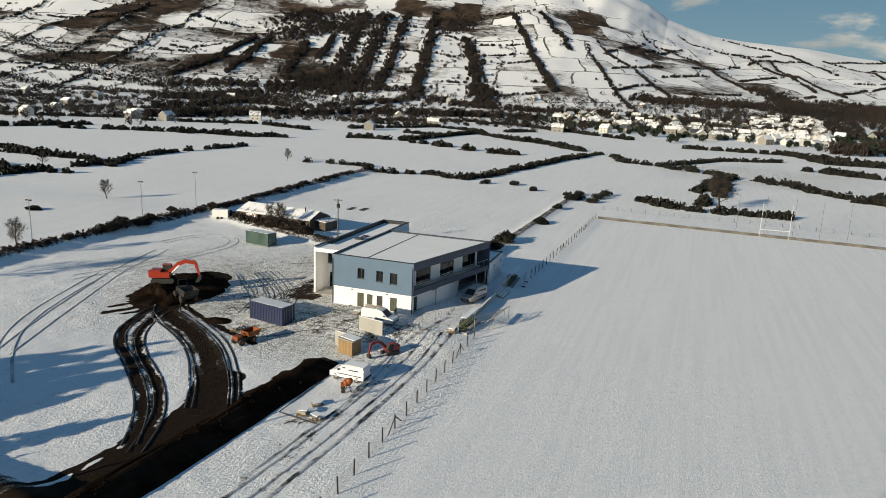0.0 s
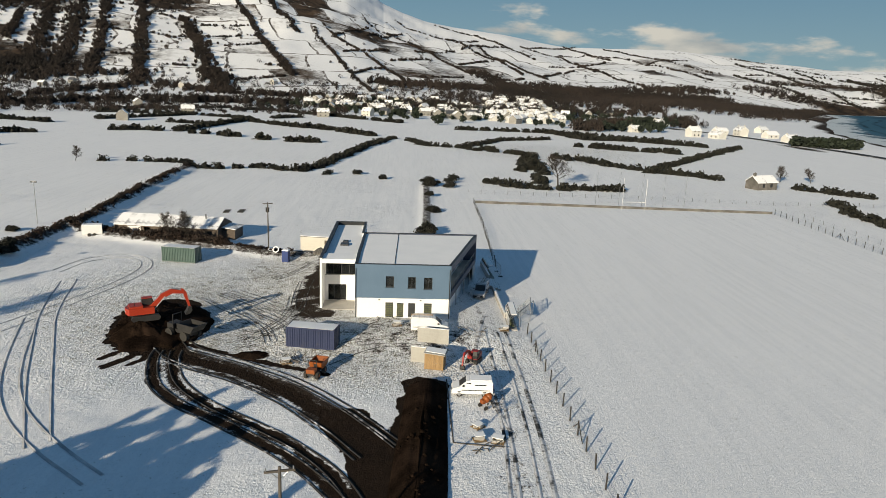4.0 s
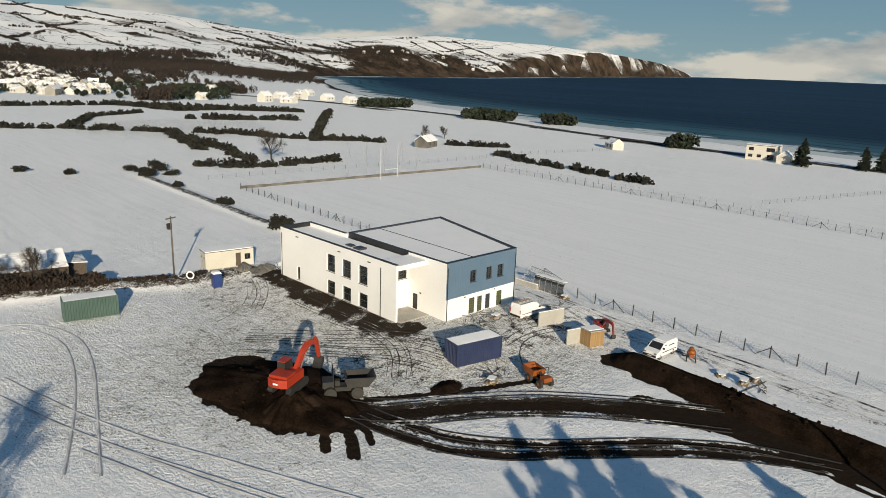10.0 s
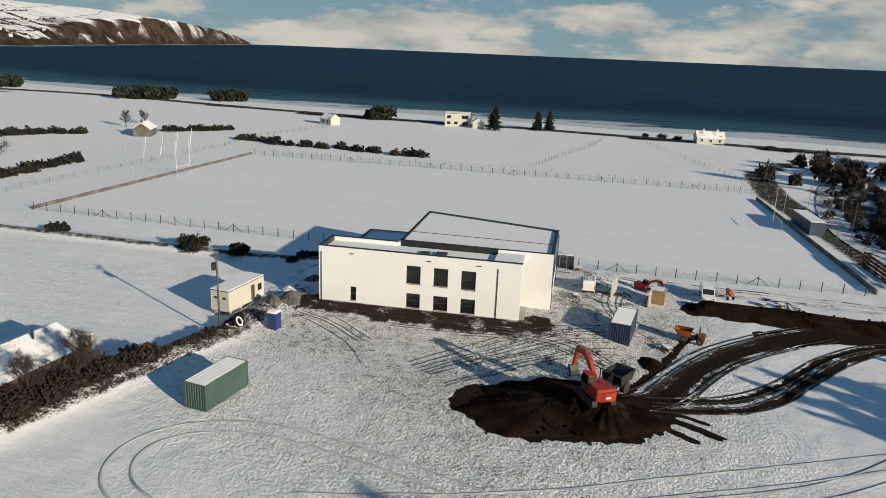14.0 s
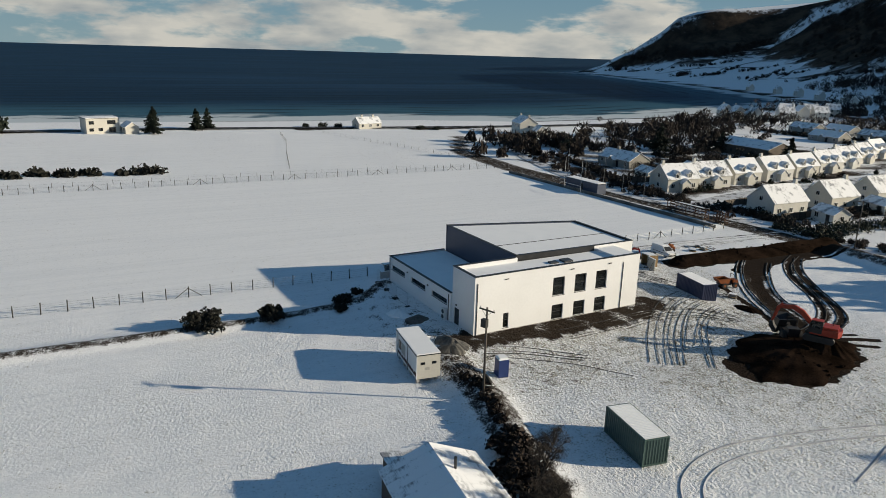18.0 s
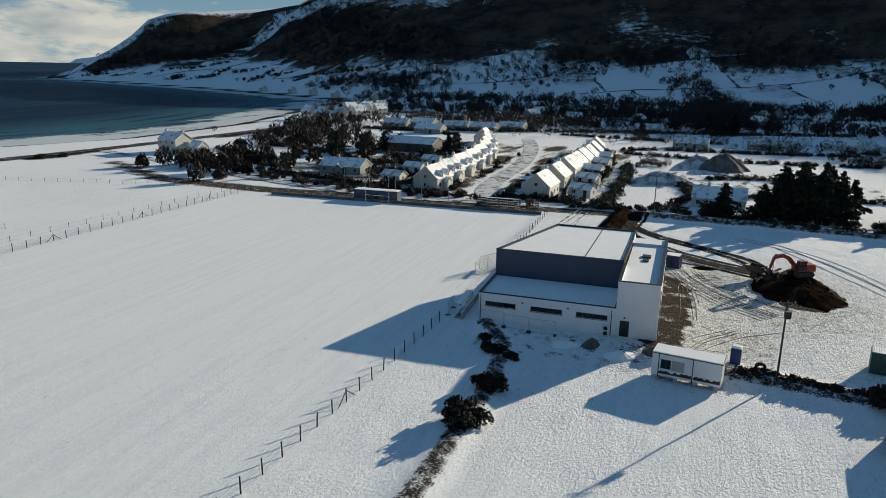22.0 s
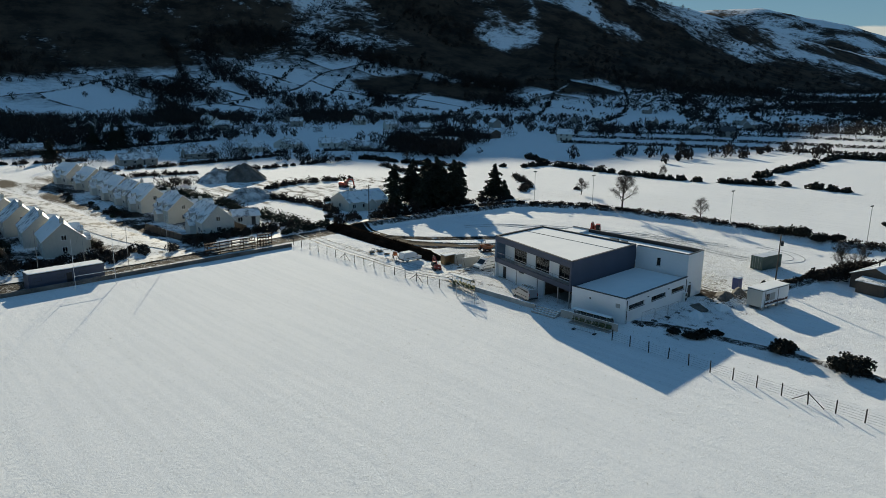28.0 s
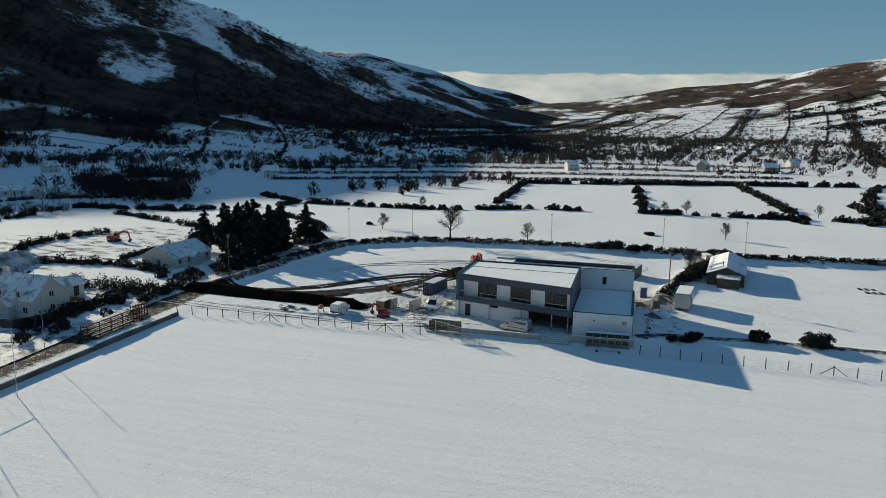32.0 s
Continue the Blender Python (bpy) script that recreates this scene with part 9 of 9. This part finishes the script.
bung2 = dwelling(at_house(-11, -81.5, 176, 13), 13, 9.5, 2.6, 2.4, "house_cream", "cream bungalow with a gabled front and snowy roof", 0, (0.25,), porch=True, group="bungalows", name="bungalow")
for x, y, turn in ((-4, -228, 175), (-36, -236, 172), (127, -240, 176), (144, -277, 170), (157, -268, 172), (121, -268, 176), (104, -264, 172), (91, -276, 170), (140, -324, 172)):
    copy_thing(bung, at_house(x, y, turn, 15))
for x, y, turn in ((-70, -250, 160), (-96, -258, 200), (-118, -250, 150), (20, -300, 175), (-118, -226, 170)):
    copy_thing(bung2, at_house(x, y, turn, 12))
barn = dwelling(at_house(108, -163, 176, 22), 24, 13, 3.6, 2.2, "brown_cladding", "long brown farm shed with a snow-covered roof", 0, (), near=False, group="farm sheds", name="farm_shed")
for x, y, turn in ((-166, -214, 120), (-240, -250, 100), (230, -420, 160), (-196, -266, 170)):
    copy_thing(barn, at_house(x, y, turn, 24))
dwelling(at_house(189, -116, 165, 11), 11, 8, 5.2, 2.6, "house_cream", "two-storey cream house with gable chimneys by the coast road", 0, (0.0, 0.93), rows=2, group="shore houses")
dwelling(at_house(179, -117, 165, 6), 6, 5, 2.8, 2.0, "house_cream", "small cream outbuilding beside the shore house", 0, (), group="shore houses", name="outbuilding")
dwelling(at_house(229, -58, 94, 11), 11, 7, 2.5, 2.4, "house_cream", "cream seaside bungalow with two chimneys and a red door", 1, (0.2, 0.7), group="shore houses", name="seaside_bungalow")
tall = dwelling(at_house(214, -345, 150, 9), 9, 7, 4.8, 3.6, "house_white", "tall white gabled house near the shore", 0, (0.05,), near=False, rows=2, group="shore houses")
for x, y, turn in ((231, -296, 150), (219, -292, 150), (206, -290, 150), (207, -320, 60), (222, -366, 60), (221, -388, 60), (206, -352, 60), (196, -441, 60), (214, -330, 60), (228, -350, 60)):
    copy_thing(tall, at_house(x, y, turn, 9))
for x, y, turn in ((330, -580, 150), (372, -604, 150), (420, -640, 150), (460, -660, 150), (520, -690, 150), (300, -560, 140), (286, -520, 120)):
    copy_thing(tall, at_house(x, y, turn, 9))


def garden_fence(pts, label):
    """Brown board fence panels between posts."""
    f = thing("garden_fence", pose(0, 0, 0), label, "fence", "garden fences")
    panel = mesh_of("fence_panel", Geo().box(0.06, 1.9, -0.02, 0.02, 0.05, 1.6), M["brown_cladding"])
    post = mesh_of("fence_post", Geo().box(-0.05, 0.05, -0.05, 0.05, -0.4, 1.7), M["post"])
    for x, y, a in line_points(pts, 1.95):
        m = pose(x, y, gz(x, y), 0, 0, math.degrees(a))
        piece("fence_panel", panel, f, m)
        piece("fence_post", post, f, m)


garden_fence([(29.5, -72), (28.5, -92), (28, -116)], "brown board fence behind the first row of gardens")
garden_fence([(78, -74), (77, -92), (76, -108)], "brown board fence behind the second row of gardens")
garden_fence([(40, -69), (45, -72), (46, -88)], "brown board fence beside the estate street")


def flat_house():
    h = thing("flat_roofed_house", on_ground(231, 55, -78), "two-storey cream flat-roofed house by the coast road", "house", "shore houses")
    body = part("wall", wall_panel(12, 5.6, 0.3, [(1, 2.6, 0.9, 2.1), (4.2, 5.8, 0.9, 2.1), (8, 10.5, 0.3, 2.2), (1, 2.8, 3.5, 4.8), (7.5, 10.6, 3.4, 4.9)], -0.5), M["house_cream"], h)
    for a, b, lo, hi in ((1, 2.6, 0.9, 2.1), (4.2, 5.8, 0.9, 2.1), (8, 10.5, 0.3, 2.2), (1, 2.8, 3.5, 4.8), (7.5, 10.6, 3.4, 4.9)):
        window(body, pose(a, 0.1, lo), b - a, hi - lo, 1)
    part("wall", Geo().box(0, 0.3, 0.3, 8, -0.5, 5.6), M["house_cream"], h)
    part("wall", Geo().box(11.7, 12, 0.3, 8, -0.5, 5.6), M["house_cream"], h)
    part("wall", Geo().box(0.3, 11.7, 7.7, 8, -0.5, 5.6), M["house_cream"], h)
    part("roof", Geo().box(-0.15, 12.15, -0.15, 8.15, 5.6, 5.75), M["trim"], h)
    part("roof_snow", Geo().box(0, 12, 0, 8, 5.755, 5.9), M["snow"], h)


flat_house()
hutch = dwelling(at_house(206, 100, 60, 7), 7, 5, 2.6, 1.8, "house_cream", "small cream gabled shed beside the road", 0, (), near=False, group="shore houses", name="gabled_shed")
copy_thing(hutch, at_house(232, 40, 10, 7))
dwelling(at_house(136, 141, 20, 9), 9, 5.5, 2.6, 2.0, "stone", "old stone cottage with trees beside it", 0, (0.05,), near=False, group="farm buildings", name="stone_cottage")


def old_shed():
    """Long low shed west of the cabin, open at its gable."""
    h = thing("farm_shed", on_ground(-44.8, 47.6, -7.5), "long low brown farm shed with a snow-covered tin roof", "farm shed")
    L, W, e, r = 21.0, 7.4, 2.5, 1.5
    south = part("wall", wall_panel(L, e, 0.2, [(2.6, 5.4, 0.0, 2.2), (6.0, 7.4, 0.0, 2.1)], -0.6), M["brown_cladding"], h)
    south.matrix_basis = pose(0, -W / 2, 0)
    part("door", Geo().box(2.62, 5.38, 0.05, 0.1, 0.0, 2.18), M["soffit"], south, "white painted double door")
    north = part("wall", wall_panel(L, e, 0.2, [], -0.6), M["brown_cladding"], h)
    north.matrix_basis = pose(L, W / 2, 0, 0, 0, 180)
    for x in (0.0, L - 0.2):
        part("gable", Geo().put([(x + d, y, z) for d in (0, 0.2) for y, z in ((-W / 2 + 0.2, -0.6), (W / 2 - 0.2, -0.6), (W / 2 - 0.2, e), (0, e + r - 0.08), (-W / 2 + 0.2, e))],
                                [(0, 4, 3, 2, 1), (5, 6, 7, 8, 9), (0, 1, 6, 5), (1, 2, 7, 6), (2, 3, 8, 7), (3, 4, 9, 8), (4, 0, 5, 9)]), M["brown_cladding"], h)
    for s in (-1, 1):
        sheet = mesh_of("roof_sheet", Geo().put([(0, s * (W / 2 + 0.3), e - 0.12), (1.04, s * (W / 2 + 0.3), e - 0.12), (1.04, 0, e + r), (0, 0, e + r), (0, s * (W / 2 + 0.3), e - 0.02), (1.04, s * (W / 2 + 0.3), e - 0.02), (1.04, 0, e + r + 0.1), (0, 0, e + r + 0.1)],
                                                [(3, 2, 1, 0), (4, 5, 6, 7), (0, 1, 5, 4), (1, 2, 6, 5), (2, 3, 7, 6), (3, 0, 4, 7)]), M["patchy_snow"])
        for i in range(20):
            piece("roof_sheet", sheet, h, pose(i * 1.05, 0, 0.004 * (i % 2)))
    part("flue", Geo().rod((17.5, -0.8, e + r - 0.5), (17.5, -0.8, e + r + 0.7), 0.12), M["trim"], h)
    part("lean_to", Geo().box(L, L + 2.6, -1.6, 2.8, -0.6, 2.1), M["brown_cladding"], h)
    part("lean_to_roof", Geo().slab([(L, 2.3), (L + 2.8, 2.0), (L + 2.8, 2.12), (L, 2.42)], -1.8, 3.0), M["patchy_snow"], h)


old_shed()


def trailer():
    t = thing("livestock_trailer", on_ground(-50.5, 41.5, 20), "white livestock trailer beside the shed", "trailer")
    part("body", Geo().box(0, 3.6, 0, 1.8, 0.5, 2.2), M["soffit"], t)
    part("roof_snow", Geo().box(0.02, 3.58, 0.02, 1.78, 2.203, 2.3), M["snow"], t)
    part("drawbar", Geo().rod((3.6, 0.9, 0.5), (4.8, 0.9, 0.45), 0.05), M["trim"], t)
    for x in (1.3, 2.2):
        for y in (-0.05, 1.85):
            part("wheel", Geo().disc((x, y, 0.35), 0.35, 0.2, 12), M["rubber"], t)


trailer()
heap("gravel_heap", on_ground(-6.5, -159, 20), 9, 6.5, 4.6, "snow-dusted shoulder of the tall gravel heap", 6.0, "dusted", 0.12)
heap("gravel_heap", on_ground(-15, -156, 10), 9.5, 7.0, 6.0, "tall dark gravel heap with snow round its foot", 3.0, "stone", 0.08)
heap("gravel_heap", on_ground(5, -116, 5), 10, 6, 3.6, "rubble heap half covered in snow", 5.0, "dusted", 0.2)
excavator(on_ground(-32, -118, 100), 0, M["orange"], "orange tracked excavator parked in the builder's yard", 0.8)

# villages across the bay and up the valley
far_a = dwelling(at_house(120, 640, 10, 9), 9, 7, 4.6, 2.8, "house_white", "white village house with a snowy roof", 0, (0.05, 0.85), near=False, rows=2, group="village houses")
far_b = dwelling(at_house(150, 660, 40, 11), 11, 6.5, 2.8, 2.4, "house_white", "low white village house with a snowy roof", 0, (0.1,), near=False, rows=1, group="village houses")
far_c = dwelling(at_house(180, 640, -20, 9), 9, 7, 4.6, 3.0, "house_cream", "cream village house with a snowy roof", 0, (0.1,), near=False, rows=2, group="village houses")
far_d = dwelling(at_house(210, 660, 80, 10), 10, 7, 4.4, 2.8, "house_grey", "grey village house with a snowy roof", 0, (0.9,), near=False, rows=2, group="village houses")
far_e = dwelling(at_house(240, 690, 15, 9), 9, 6.5, 4.4, 2.8, "house_grey", "grey village house with a bare slate roof", 0, (0.1,), near=False, roof="slate", rows=2, group="village houses")
rs = random.Random(12)
placed = []
while len(placed) < 190:
    k, q = rs.uniform(0, 1), rs.uniform(0, 1) ** 1.3
    front = (-100 + 200 * k / 0.5, 725 - 225 * k / 0.5) if k < 0.5 else (100 + 110 * (k - 0.5), 500 + 40 * (k - 0.5))
    x, y = front[0] + (-10 + 60 * k) * q, front[1] + (110 + 330 * min(1, k * 1.6)) * q
    if all(math.hypot(x - p, y - q) > 9.5 for p, q in placed):
        placed.append((x, y))
        copy_thing(rs.choice((far_a, far_b, far_c, far_d, far_d, far_e)), at_house(x, y, rs.choice((10, 15, 100, 105, 55)) + rs.uniform(-8, 8), 9))
for x, y, turn, kind in ((189, 441, 20, far_b), (221, 406, 20, far_a), (233, 393, 110, far_b), (258, 446, 15, far_b), (268, 432, 100, far_a), (284, 418, 20, far_b), (279, 381, 20, far_b), (313, 488, 30, far_b), (236, 520, 15, far_a)):
    copy_thing(kind, at_house(x, y, turn, 10))
for _ in range(46):
    b, r = rs.uniform(36, 52), rs.uniform(0, 1)
    r = 1960 + (b - 38) * 24 + r * 280
    x, y = 20 + r * math.sin(math.radians(b)), 10 + r * math.cos(math.radians(b))
    if sea_distance(np.array([x]), np.array([y]))[0] < -30:
        copy_thing(rs.choice((far_a, far_c)), at_house(x, y, rs.uniform(0, 180), 9))
for _ in range(70):
    b, r = rs.choice((rs.uniform(-130, -60), rs.uniform(-60, 0), rs.uniform(152, 240))), rs.uniform(420, 1000)
    if b > 100:
        r = rs.uniform(330, 620)
    x, y = 20 + r * math.sin(math.radians(b)), 10 + r * math.cos(math.radians(b))
    if sea_distance(np.array([x]), np.array([y]))[0] < -40:
        copy_thing(rs.choice((far_c, far_d, far_d, far_e)), at_house(x, y, rs.uniform(0, 180), 9))
